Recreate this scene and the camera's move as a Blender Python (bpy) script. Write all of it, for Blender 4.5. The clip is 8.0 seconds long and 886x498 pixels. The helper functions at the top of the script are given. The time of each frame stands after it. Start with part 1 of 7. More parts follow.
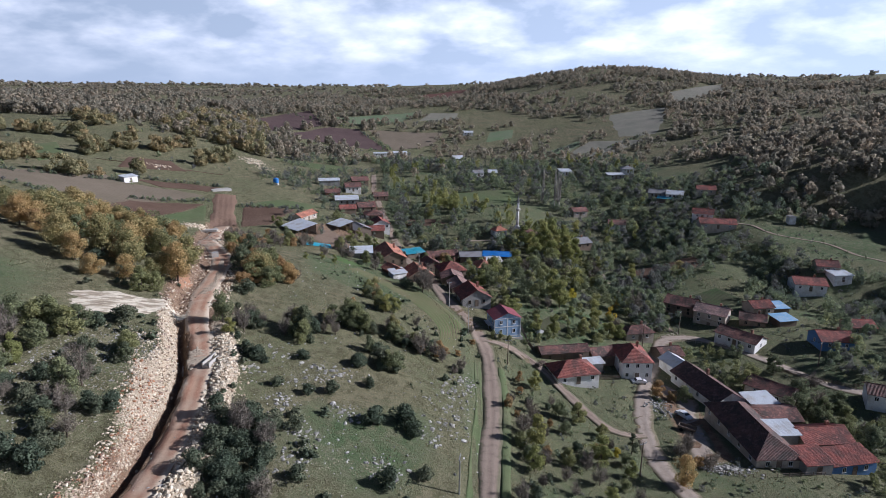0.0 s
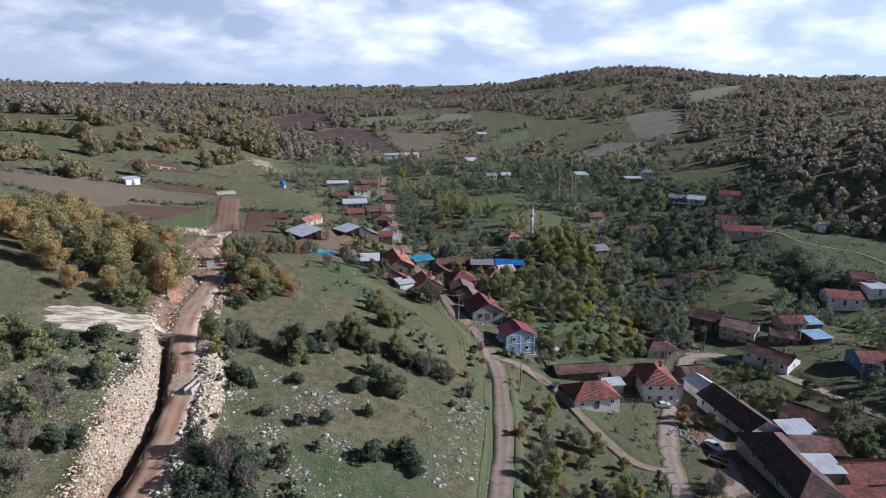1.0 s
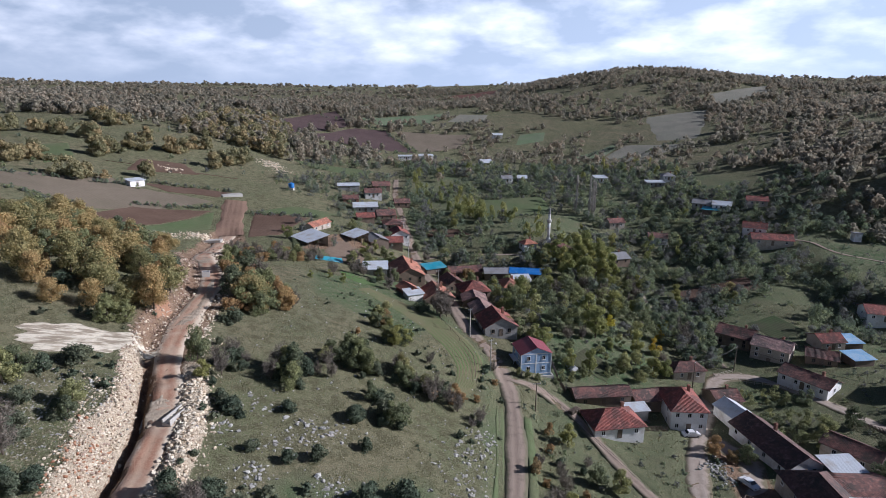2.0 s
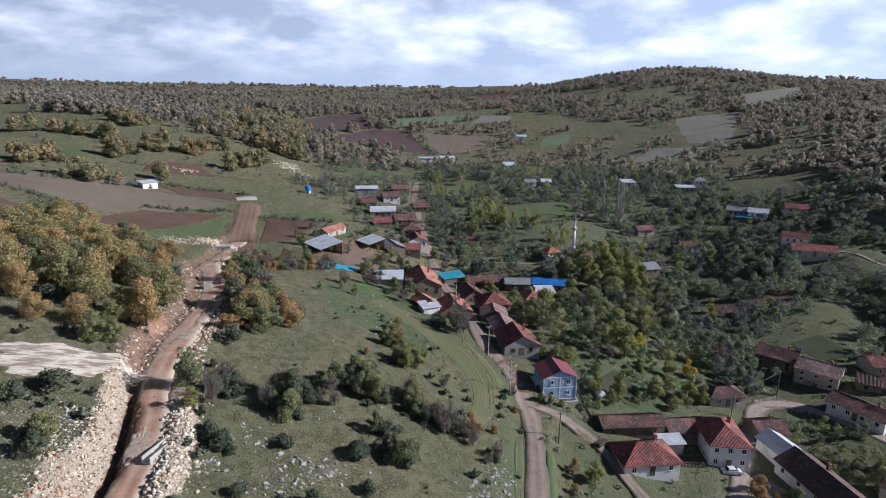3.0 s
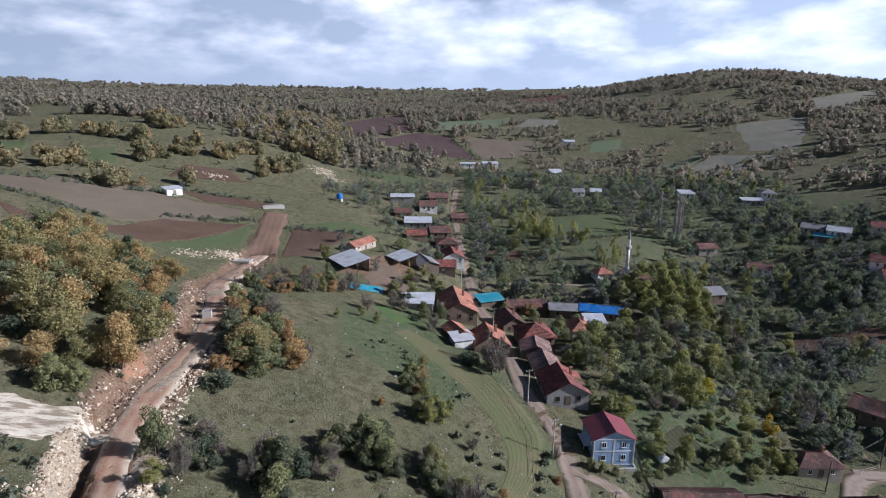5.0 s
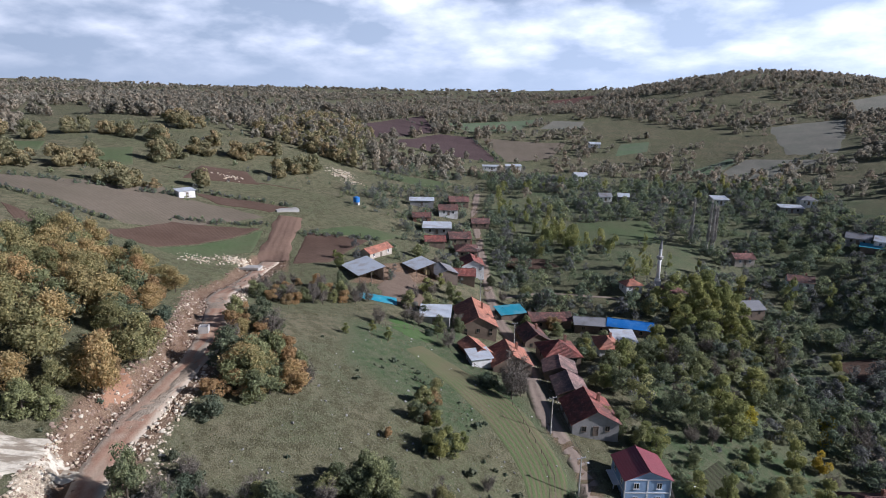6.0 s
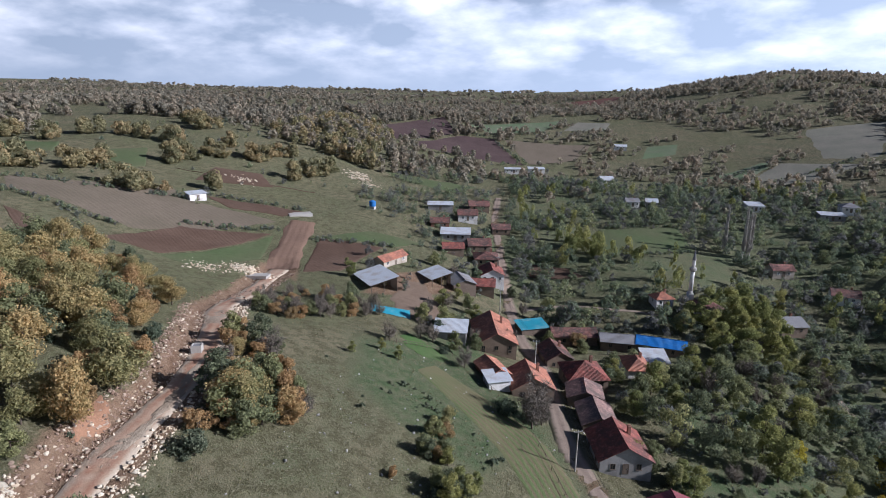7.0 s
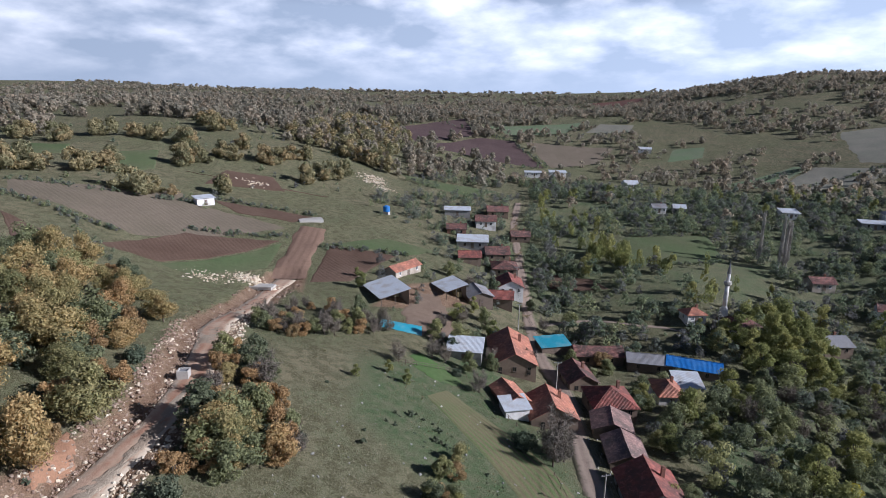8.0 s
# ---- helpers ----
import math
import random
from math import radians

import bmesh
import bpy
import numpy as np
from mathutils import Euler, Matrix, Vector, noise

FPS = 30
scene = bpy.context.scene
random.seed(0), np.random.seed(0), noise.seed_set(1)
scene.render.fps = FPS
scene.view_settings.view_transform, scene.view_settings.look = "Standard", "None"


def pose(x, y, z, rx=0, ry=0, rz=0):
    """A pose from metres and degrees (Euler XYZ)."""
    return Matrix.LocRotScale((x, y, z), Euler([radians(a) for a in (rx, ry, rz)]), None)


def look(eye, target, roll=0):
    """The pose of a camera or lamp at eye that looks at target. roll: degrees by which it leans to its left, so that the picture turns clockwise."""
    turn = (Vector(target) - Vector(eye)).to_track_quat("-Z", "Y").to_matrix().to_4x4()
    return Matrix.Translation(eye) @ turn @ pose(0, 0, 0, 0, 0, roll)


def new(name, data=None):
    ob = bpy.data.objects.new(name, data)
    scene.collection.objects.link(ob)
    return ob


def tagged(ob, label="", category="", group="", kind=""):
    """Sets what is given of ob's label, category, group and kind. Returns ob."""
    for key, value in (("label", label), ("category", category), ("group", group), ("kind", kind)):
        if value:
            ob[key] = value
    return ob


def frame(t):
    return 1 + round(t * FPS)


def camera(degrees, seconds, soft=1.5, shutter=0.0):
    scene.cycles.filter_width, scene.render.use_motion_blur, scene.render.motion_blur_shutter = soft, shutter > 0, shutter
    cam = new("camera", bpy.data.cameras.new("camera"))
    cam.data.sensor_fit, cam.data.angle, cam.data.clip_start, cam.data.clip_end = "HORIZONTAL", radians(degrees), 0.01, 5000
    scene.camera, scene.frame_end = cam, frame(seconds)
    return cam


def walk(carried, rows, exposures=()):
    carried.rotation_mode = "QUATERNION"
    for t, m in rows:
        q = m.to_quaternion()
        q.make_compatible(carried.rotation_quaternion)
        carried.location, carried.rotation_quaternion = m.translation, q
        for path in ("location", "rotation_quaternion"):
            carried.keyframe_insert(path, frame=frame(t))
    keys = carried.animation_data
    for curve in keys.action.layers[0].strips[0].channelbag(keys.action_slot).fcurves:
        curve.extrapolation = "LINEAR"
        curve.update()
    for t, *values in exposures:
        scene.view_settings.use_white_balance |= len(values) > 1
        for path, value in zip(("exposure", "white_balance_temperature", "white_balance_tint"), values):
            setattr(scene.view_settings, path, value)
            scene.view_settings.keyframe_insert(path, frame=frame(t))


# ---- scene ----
cam = camera(75.0, 8.0, 0.7)
PATH = [
    (0, (2.691, 2.963, 65.206), (2.63, 4.9, 64.711), 0.3),
    (0.5, (3.108, 8.564, 65.187), (3.024, 10.5, 64.693), 0.4),
    (1, (3.422, 14.199, 65.22), (3.316, 16.134, 64.727), 0.4),
    (1.5, (3.704, 19.85, 65.268), (3.576, 21.785, 64.775), 0.5),
    (3, (4.167, 36.888, 65.544), (3.932, 38.813, 65.052), 0.7),
    (3.5, (4.083, 42.381, 65.694), (3.811, 44.301, 65.205), 0.8),
    (4, (3.903, 47.851, 65.831), (3.594, 49.766, 65.344), 0.9),
    (4.5, (3.634, 53.292, 65.876), (3.289, 55.201, 65.39), 0.9),
    (6, (2.129, 69.694, 65.524), (1.672, 71.58, 65.042), 1.1),
    (6.5, (1.46, 75.178, 65.444), (0.966, 77.055, 64.963), 1.2),
    (7, (0.639, 80.639, 65.413), (0.11, 82.507, 64.933), 1.2),
    (7.5, (-0.322, 86.172, 65.442), (-0.884, 88.031, 64.964), 1.2),
    (8, (-1.373, 91.691, 65.454), (-1.966, 93.541, 64.977), 1.2),
]
walk(cam, [(t, look(eye, target, roll)) for t, eye, target, roll in PATH], [(0, 0.10, 5420, 18)])

# ---------------------------------------------------------------- light
SUN_AZ, SUN_EL = radians(84), radians(26.5)
sun_way = Vector((math.cos(SUN_EL) * math.sin(SUN_AZ), math.cos(SUN_EL) * math.cos(SUN_AZ), math.sin(SUN_EL)))
sun = new("sun", bpy.data.lights.new("sun", "SUN"))
sun.data.energy, sun.data.angle, sun.data.color = 5.6, radians(0.6), (1.0, 0.925, 0.82)
sun.matrix_world = look(sun_way * 500, (0, 0, 0))

world = bpy.data.worlds.new("sky")
scene.world = world
world.use_nodes = True
wn, wl = world.node_tree.nodes, world.node_tree.links
wn.clear()


def wnode(kind, **sets):
    n = wn.new(kind)
    for k, v in sets.items():
        n.inputs[k.replace("_", " ")].default_value = v
    return n


sky = wn.new("ShaderNodeTexSky")
sky.sky_type, sky.sun_disc = "NISHITA", False
sky.sun_elevation, sky.sun_rotation = SUN_EL, SUN_AZ
sky.air_density, sky.dust_density, sky.ozone_density = 1.0, 0.6, 5.0
coord = wn.new("ShaderNodeTexCoord")
sep = wn.new("ShaderNodeSeparateXYZ")
wl.new(coord.outputs["Generated"], sep.inputs[0])
lift = wn.new("ShaderNodeMath")
lift.operation = "MAXIMUM"
wl.new(sep.outputs["Z"], lift.inputs[0])
lift.inputs[1].default_value = 0.0
lift2 = wn.new("ShaderNodeMath")
lift2.operation = "ADD"
lift2.inputs[1].default_value = 0.34
wl.new(lift.outputs[0], lift2.inputs[0])
flat = wn.new("ShaderNodeVectorMath")
flat.operation = "DIVIDE"
wl.new(coord.outputs["Generated"], flat.inputs[0])
comb = wn.new("ShaderNodeCombineXYZ")
for i in range(3):
    wl.new(lift2.outputs[0], comb.inputs[i])
wl.new(comb.outputs[0], flat.inputs[1])
clouds = wnode("ShaderNodeTexNoise", Scale=3.0, Detail=9.0, Roughness=0.5, Distortion=0.0)
wl.new(flat.outputs[0], clouds.inputs["Vector"])
amount = wn.new("ShaderNodeValToRGB")
amount.color_ramp.elements[0].position, amount.color_ramp.elements[1].position = 0.42, 0.68
wl.new(clouds.outputs["Fac"], amount.inputs[0])
shade = wnode("ShaderNodeTexNoise", Scale=6.0, Detail=5.0, Roughness=0.55)
wl.new(flat.outputs[0], shade.inputs["Vector"])
tone = wn.new("ShaderNodeValToRGB")
tone.color_ramp.elements[0].position, tone.color_ramp.elements[1].position = 0.35, 0.66
tone.color_ramp.elements[0].color = (0.86, 0.87, 0.88, 1)
tone.color_ramp.elements[1].color = (1.0, 0.98, 0.94, 1)
wl.new(shade.outputs["Fac"], tone.inputs[0])
haze_amount = wn.new("ShaderNodeValToRGB")
he = haze_amount.color_ramp.elements
he.new(0.10), he.new(0.30)
for k, (p, v) in zip(he, ((0.0, 1.0), (0.15, 0.88), (0.20, 0.20), (0.30, 0.0))):
    k.position, k.color = p, (v, v, v, 1)
wl.new(lift.outputs[0], haze_amount.inputs[0])
cover_amount = wn.new("ShaderNodeValToRGB")
ce = cover_amount.color_ramp.elements
ce.new(0.04), ce.new(0.10)
for k, (p, v) in zip(ce, ((0.028, 0.10), (0.085, 0.85), (0.16, 1.0), (0.25, 0.05))):
    k.position, k.color = p, (v, v, v, 1)
wl.new(lift.outputs[0], cover_amount.inputs[0])
cloud_here = wn.new("ShaderNodeMath")
cloud_here.operation = "MULTIPLY"
wl.new(amount.outputs[0], cloud_here.inputs[0])
wl.new(cover_amount.outputs[0], cloud_here.inputs[1])
back_sky = wnode("ShaderNodeBackground", Strength=0.030)
wl.new(sky.outputs[0], back_sky.inputs["Color"])
back_haze = wnode("ShaderNodeBackground", Strength=0.57)
back_haze.inputs["Color"].default_value = (0.75, 0.855, 0.96, 1)
# brighter towards the sun
side_x = wn.new("ShaderNodeMath")
side_x.operation = "MULTIPLY_ADD"
side_x.inputs[1].default_value, side_x.inputs[2].default_value = 0.26, 0.74
wl.new(sep.outputs["X"], side_x.inputs[0])
wl.new(side_x.outputs[0], back_haze.inputs["Strength"])
back_cloud = wnode("ShaderNodeBackground", Strength=1.1)
wl.new(tone.outputs[0], back_cloud.inputs["Color"])
side_c = wn.new("ShaderNodeMath")
side_c.operation = "MULTIPLY_ADD"
side_c.inputs[1].default_value, side_c.inputs[2].default_value = 0.30, 1.24
wl.new(sep.outputs["X"], side_c.inputs[0])
wl.new(side_c.outputs[0], back_cloud.inputs["Strength"])
clear = wn.new("ShaderNodeMixShader")
wl.new(haze_amount.outputs[0], clear.inputs[0])
wl.new(back_sky.outputs[0], clear.inputs[1])
wl.new(back_haze.outputs[0], clear.inputs[2])
both = wn.new("ShaderNodeMixShader")
wl.new(cloud_here.outputs[0], both.inputs[0])
wl.new(clear.outputs[0], both.inputs[1])
wl.new(back_cloud.outputs[0], both.inputs[2])
wout = wn.new("ShaderNodeOutputWorld")
wl.new(both.outputs[0], wout.inputs["Surface"])
scene.view_settings.exposure = 0.0

# ---------------------------------------------------------------- materials


def nodes_of(name):
    m = bpy.data.materials.new(name)
    m.use_nodes = True
    nt = m.node_tree
    nt.nodes.clear()
    return m, nt.nodes, nt.links


def noise_at(n, l, vec, scale, detail=4.0, rough=0.55):
    t = n.new("ShaderNodeTexNoise")
    t.inputs["Scale"].default_value, t.inputs["Detail"].default_value, t.inputs["Roughness"].default_value = scale, detail, rough
    l.new(vec, t.inputs["Vector"])
    return t.outputs["Fac"]


def ramp(n, l, fac, stops):
    r = n.new("ShaderNodeValToRGB")
    e = r.color_ramp.elements
    while len(e) < len(stops):
        e.new(0.5)
    for k, (p, c) in zip(e, stops):
        k.position, k.color = p, (c, c, c, 1) if isinstance(c, (int, float)) else (*c, 1)
    l.new(fac, r.inputs[0])
    return r.outputs[0]


def blend(n, l, fac, a, b, kind="MIX"):
    m = n.new("ShaderNodeMix")
    m.data_type, m.blend_type, m.clamp_factor = "RGBA", kind, True
    for sock, v in ((m.inputs[0], fac), (m.inputs[6], a), (m.inputs[7], b)):
        if isinstance(v, bpy.types.NodeSocket):
            l.new(v, sock)
        elif isinstance(v, (int, float)):
            sock.default_value = v
        else:
            sock.default_value = (*v, 1)
    return m.outputs[2]


def arith(n, l, op, a, b=0.0, c=0.0):
    m = n.new("ShaderNodeMath")
    m.operation = op
    for sock, v in zip(m.inputs, (a, b, c)):
        if isinstance(v, bpy.types.NodeSocket):
            l.new(v, sock)
        else:
            sock.default_value = v
    return m.outputs[0]


def finish(n, l, colour, rough=0.85, bump=None, depth=0.05, metal=0.0, spec=0.3, bump_dist=1.0):
    p = n.new("ShaderNodeBsdfPrincipled")
    p.inputs["Roughness"].default_value, p.inputs["Metallic"].default_value = rough, metal
    p.inputs["Specular IOR Level"].default_value = spec
    if isinstance(colour, bpy.types.NodeSocket):
        l.new(colour, p.inputs["Base Color"])
    else:
        p.inputs["Base Color"].default_value = (*colour, 1)
    if bump is not None:
        b = n.new("ShaderNodeBump")
        b.inputs["Strength"].default_value, b.inputs["Distance"].default_value = depth, bump_dist
        l.new(bump, b.inputs["Height"])
        l.new(b.outputs[0], p.inputs["Normal"])
    o = n.new("ShaderNodeOutputMaterial")
    l.new(p.outputs[0], o.inputs["Surface"])
    return p


def weathered(name, main, second, dirt, big=0.35, small=3.0, rough=0.85, depth=0.25, metal=0.0, spec=0.3):
    """A surface of two close tones, with stains of a third, in world space."""
    m, n, l = nodes_of(name)
    pos = n.new("ShaderNodeNewGeometry").outputs["Position"]
    a = noise_at(n, l, pos, big, 5)
    b = noise_at(n, l, pos, small, 5, 0.65)
    c = noise_at(n, l, pos, small * 6, 3, 0.6)
    col = blend(n, l, ramp(n, l, b, [(0.3, 0.0), (0.7, 1.0)]), main, second)
    col = blend(n, l, ramp(n, l, a, [(0.48, 0.0), (0.72, 0.8)]), col, dirt)
    col = blend(n, l, 0.35, col, ramp(n, l, c, [(0.3, 0.55), (0.7, 1.0)]), "MULTIPLY")
    finish(n, l, col, rough, c, depth, metal, spec, 0.1)
    return m


def roof_tiles(name, main, second, moss, pitch=0.34):
    m, n, l = nodes_of(name)
    pos = n.new("ShaderNodeNewGeometry").outputs["Position"]
    info = n.new("ShaderNodeObjectInfo").outputs["Random"]
    vor = n.new("ShaderNodeTexVoronoi")
    vor.inputs["Scale"].default_value = 2.4
    l.new(pos, vor.inputs["Vector"])
    tile = n.new("ShaderNodeSeparateColor")
    l.new(vor.outputs["Color"], tile.inputs[0])
    big = noise_at(n, l, pos, 0.28, 5, 0.6)
    fine = noise_at(n, l, pos, 6.0, 4, 0.6)
    col = blend(n, l, tile.outputs[0], main, second)
    col = blend(n, l, ramp(n, l, big, [(0.42, 0.0), (0.60, 0.9)]), col, moss)
    worn = noise_at(n, l, pos, 1.1, 5, 0.7)
    col = blend(n, l, ramp(n, l, worn, [(0.52, 0.0), (0.64, 0.55)]), col, [min(1.0, v * 1.5 + 0.03) for v in main])
    col = blend(n, l, ramp(n, l, fine, [(0.55, 0.0), (0.8, 0.6)]), col, (0.05, 0.04, 0.03))
    col = blend(n, l, 1.0, col, ramp(n, l, info, [(0.0, 0.78), (1.0, 1.15)]), "MULTIPLY")
    sep2 = n.new("ShaderNodeSeparateXYZ")
    l.new(pos, sep2.inputs[0])
    rows = arith(n, l, "FRACT", arith(n, l, "MULTIPLY", sep2.outputs[2], 1 / (pitch * 0.42)))
    finish(n, l, col, 0.8, rows, 0.5, spec=0.25, bump_dist=0.04)
    return m


def foliage(name, tones, glow=0.32):
    """Leaves: a ramp of tones picked tree by tree and, within a tree, clump by clump."""
    m, n, l = nodes_of(name)
    geo = n.new("ShaderNodeNewGeometry")
    info = n.new("ShaderNodeObjectInfo").outputs["Random"]
    at = n.new("ShaderNodeAttribute")
    at.attribute_name = "tint"
    whole = arith(n, l, "FRACT", arith(n, l, "ADD", info, at.outputs["Fac"]))
    isl = geo.outputs["Random Per Island"]
    patch = noise_at(n, l, geo.outputs["Position"], 0.55, 3)
    key = arith(n, l, "ADD", arith(n, l, "MULTIPLY", whole, 0.62), arith(n, l, "MULTIPLY", isl, 0.16))
    key = arith(n, l, "ADD", key, arith(n, l, "MULTIPLY_ADD", patch, 0.5, -0.14))
    col = ramp(n, l, key, tones)
    col = blend(n, l, 1.0, col, ramp(n, l, isl, [(0.0, 0.6), (1.0, 1.25)]), "MULTIPLY")
    d = n.new("ShaderNodeBsdfDiffuse")
    t = n.new("ShaderNodeBsdfTranslucent")
    l.new(col, d.inputs["Color"])
    l.new(col, t.inputs["Color"])
    mix = n.new("ShaderNodeMixShader")
    mix.inputs[0].default_value = glow
    l.new(d.outputs[0], mix.inputs[1])
    l.new(t.outputs[0], mix.inputs[2])
    o = n.new("ShaderNodeOutputMaterial")
    l.new(mix.outputs[0], o.inputs["Surface"])
    return m


def ground_material():
    m, n, l = nodes_of("ground")
    pos = n.new("ShaderNodeNewGeometry").outputs["Position"]
    at = n.new("ShaderNodeAttribute")
    at.attribute_name = "cover"
    cov = n.new("ShaderNodeSeparateColor")
    l.new(at.outputs["Color"], cov.inputs[0])
    huge = noise_at(n, l, pos, 0.012, 5)
    big = noise_at(n, l, pos, 0.06, 6, 0.6)
    mid = noise_at(n, l, pos, 0.45, 6, 0.65)
    small = noise_at(n, l, pos, 2.6, 5, 0.7)
    fine = noise_at(n, l, pos, 9.0, 3, 0.7)
    grass = blend(n, l, ramp(n, l, big, [(0.40, 0.0), (0.60, 1.0)]), (0.148, 0.153, 0.086), (0.214, 0.186, 0.114))
    grass = blend(n, l, ramp(n, l, huge, [(0.44, 0.0), (0.60, 0.6)]), grass, (0.134, 0.152, 0.071))
    grass = blend(n, l, ramp(n, l, mid, [(0.46, 0.0), (0.56, 0.85)]), grass, (0.102, 0.099, 0.053))
    grass = blend(n, l, ramp(n, l, small, [(0.50, 0.0), (0.60, 0.75)]), grass, (0.232, 0.218, 0.140))
    green = blend(n, l, ramp(n, l, mid, [(0.40, 0.0), (0.62, 1.0)]), (0.092, 0.134, 0.062), (0.160, 0.166, 0.098))
    green = blend(n, l, ramp(n, l, small, [(0.54, 0.0), (0.66, 0.6)]), green, (0.085, 0.088, 0.050))
    edge = arith(n, l, "ADD", cov.outputs[1], arith(n, l, "ADD", arith(n, l, "MULTIPLY_ADD", mid, 0.9, -0.45), arith(n, l, "MULTIPLY_ADD", big, 1.4, -0.7)))
    col = blend(n, l, ramp(n, l, edge, [(0.35, 0.0), (0.65, 1.0)]), grass, green)
    dirt = blend(n, l, ramp(n, l, mid, [(0.35, 0.0), (0.65, 1.0)]), (0.20, 0.125, 0.080), (0.30, 0.215, 0.145))
    edge = arith(n, l, "ADD", cov.outputs[0], arith(n, l, "MULTIPLY_ADD", small, 0.8, -0.4))
    col = blend(n, l, ramp(n, l, edge, [(0.35, 0.0), (0.65, 1.0)]), col, dirt)
    stone = blend(n, l, ramp(n, l, small, [(0.35, 0.0), (0.65, 1.0)]), (0.40, 0.32, 0.22), (0.62, 0.53, 0.40))
    edge = arith(n, l, "ADD", cov.outputs[2], arith(n, l, "MULTIPLY_ADD", small, 1.1, -0.55))
    col = blend(n, l, ramp(n, l, edge, [(0.42, 0.0), (0.6, 1.0)]), col, stone)
    col = blend(n, l, 0.7, col, ramp(n, l, fine, [(0.38, 0.35), (0.62, 1.3)]), "MULTIPLY")
    h = arith(n, l, "ADD", arith(n, l, "MULTIPLY", small, 0.7), arith(n, l, "MULTIPLY", fine, 0.3))
    finish(n, l, col, 0.95, h, 0.9, spec=0.1, bump_dist=0.45)
    return m


def field_material(name, main, second, rows=0.0, turn=0.0, depth=0.12, stripe=0.10):
    """Worked land; rows: the furrows' spacing in metres, running along the heading turn."""
    m, n, l = nodes_of(name)
    pos = n.new("ShaderNodeNewGeometry").outputs["Position"]
    big = noise_at(n, l, pos, 0.05, 5, 0.6)
    mid = noise_at(n, l, pos, 0.7, 5, 0.65)
    fine = noise_at(n, l, pos, 5.0, 4, 0.7)
    col = blend(n, l, ramp(n, l, big, [(0.36, 0.0), (0.64, 1.0)]), main, second)
    col = blend(n, l, ramp(n, l, mid, [(0.4, 0.0), (0.75, 0.45)]), col, [v * 0.62 for v in main])
    col = blend(n, l, 0.6, col, ramp(n, l, fine, [(0.3, 0.55), (0.7, 1.12)]), "MULTIPLY")
    h = fine
    if rows:
        s = n.new("ShaderNodeSeparateXYZ")
        l.new(pos, s.inputs[0])
        a = arith(n, l, "ADD", arith(n, l, "MULTIPLY", s.outputs[0], math.cos(radians(turn))), arith(n, l, "MULTIPLY", s.outputs[1], math.sin(radians(turn))))
        a = arith(n, l, "ADD", a, arith(n, l, "MULTIPLY", mid, 0.8 * rows))
        w = arith(n, l, "SINE", arith(n, l, "MULTIPLY", a, 6.2832 / rows))
        col = blend(n, l, arith(n, l, "MULTIPLY_ADD", w, stripe, stripe), col, [v * 0.55 for v in second])
        h = arith(n, l, "ADD", fine, arith(n, l, "MULTIPLY", w, 0.25))
    finish(n, l, col, 0.95, h, 0.8, spec=0.1, bump_dist=depth)
    return m


def road_material(name, bed, rut, verge, pale=0.0):
    """A dirt road: two worn wheel tracks along it, by its own lengthwise coordinates."""
    m, n, l = nodes_of(name)
    pos = n.new("ShaderNodeNewGeometry").outputs["Position"]
    uv = n.new("ShaderNodeUVMap")
    uv.uv_map = "along"
    s = n.new("ShaderNodeSeparateXYZ")
    l.new(uv.outputs[0], s.inputs[0])
    mid = noise_at(n, l, pos, 0.6, 5, 0.65)
    small = noise_at(n, l, pos, 3.5, 5, 0.7)
    u = arith(n, l, "ADD", s.outputs[0], arith(n, l, "MULTIPLY_ADD", mid, 0.12, -0.06))
    off = arith(n, l, "ABSOLUTE", arith(n, l, "SUBTRACT", u, 0.5))
    track = arith(n, l, "ABSOLUTE", arith(n, l, "SUBTRACT", off, 0.19))
    col = blend(n, l, ramp(n, l, track, [(0.03, 1.0), (0.15, 0.0)]), bed, rut)
    col = blend(n, l, ramp(n, l, small, [(0.45, 0.0), (0.75, 0.6)]), col, [v * 1.35 for v in bed])
    col = blend(n, l, ramp(n, l, mid, [(0.5, 0.0), (0.75, 0.6)]), col, [v * 0.6 for v in bed])
    wide = noise_at(n, l, pos, 0.13, 4, 0.6)
    col = blend(n, l, ramp(n, l, wide, [(0.48, 0.0), (0.60, pale)]), col, verge if pale else bed)
    edge = arith(n, l, "ADD", off, arith(n, l, "ADD", arith(n, l, "MULTIPLY_ADD", small, 0.30, -0.15), arith(n, l, "MULTIPLY_ADD", mid, 0.3, -0.15)))
    col = blend(n, l, ramp(n, l, edge, [(0.30, 0.0), (0.44, 1.0)]), col, verge)
    h = arith(n, l, "ADD", small, arith(n, l, "MULTIPLY", ramp(n, l, track, [(0.02, 0.0), (0.16, 1.0)]), 0.35))
    finish(n, l, col, 0.95, h, 0.6, spec=0.12, bump_dist=0.12)
    return m


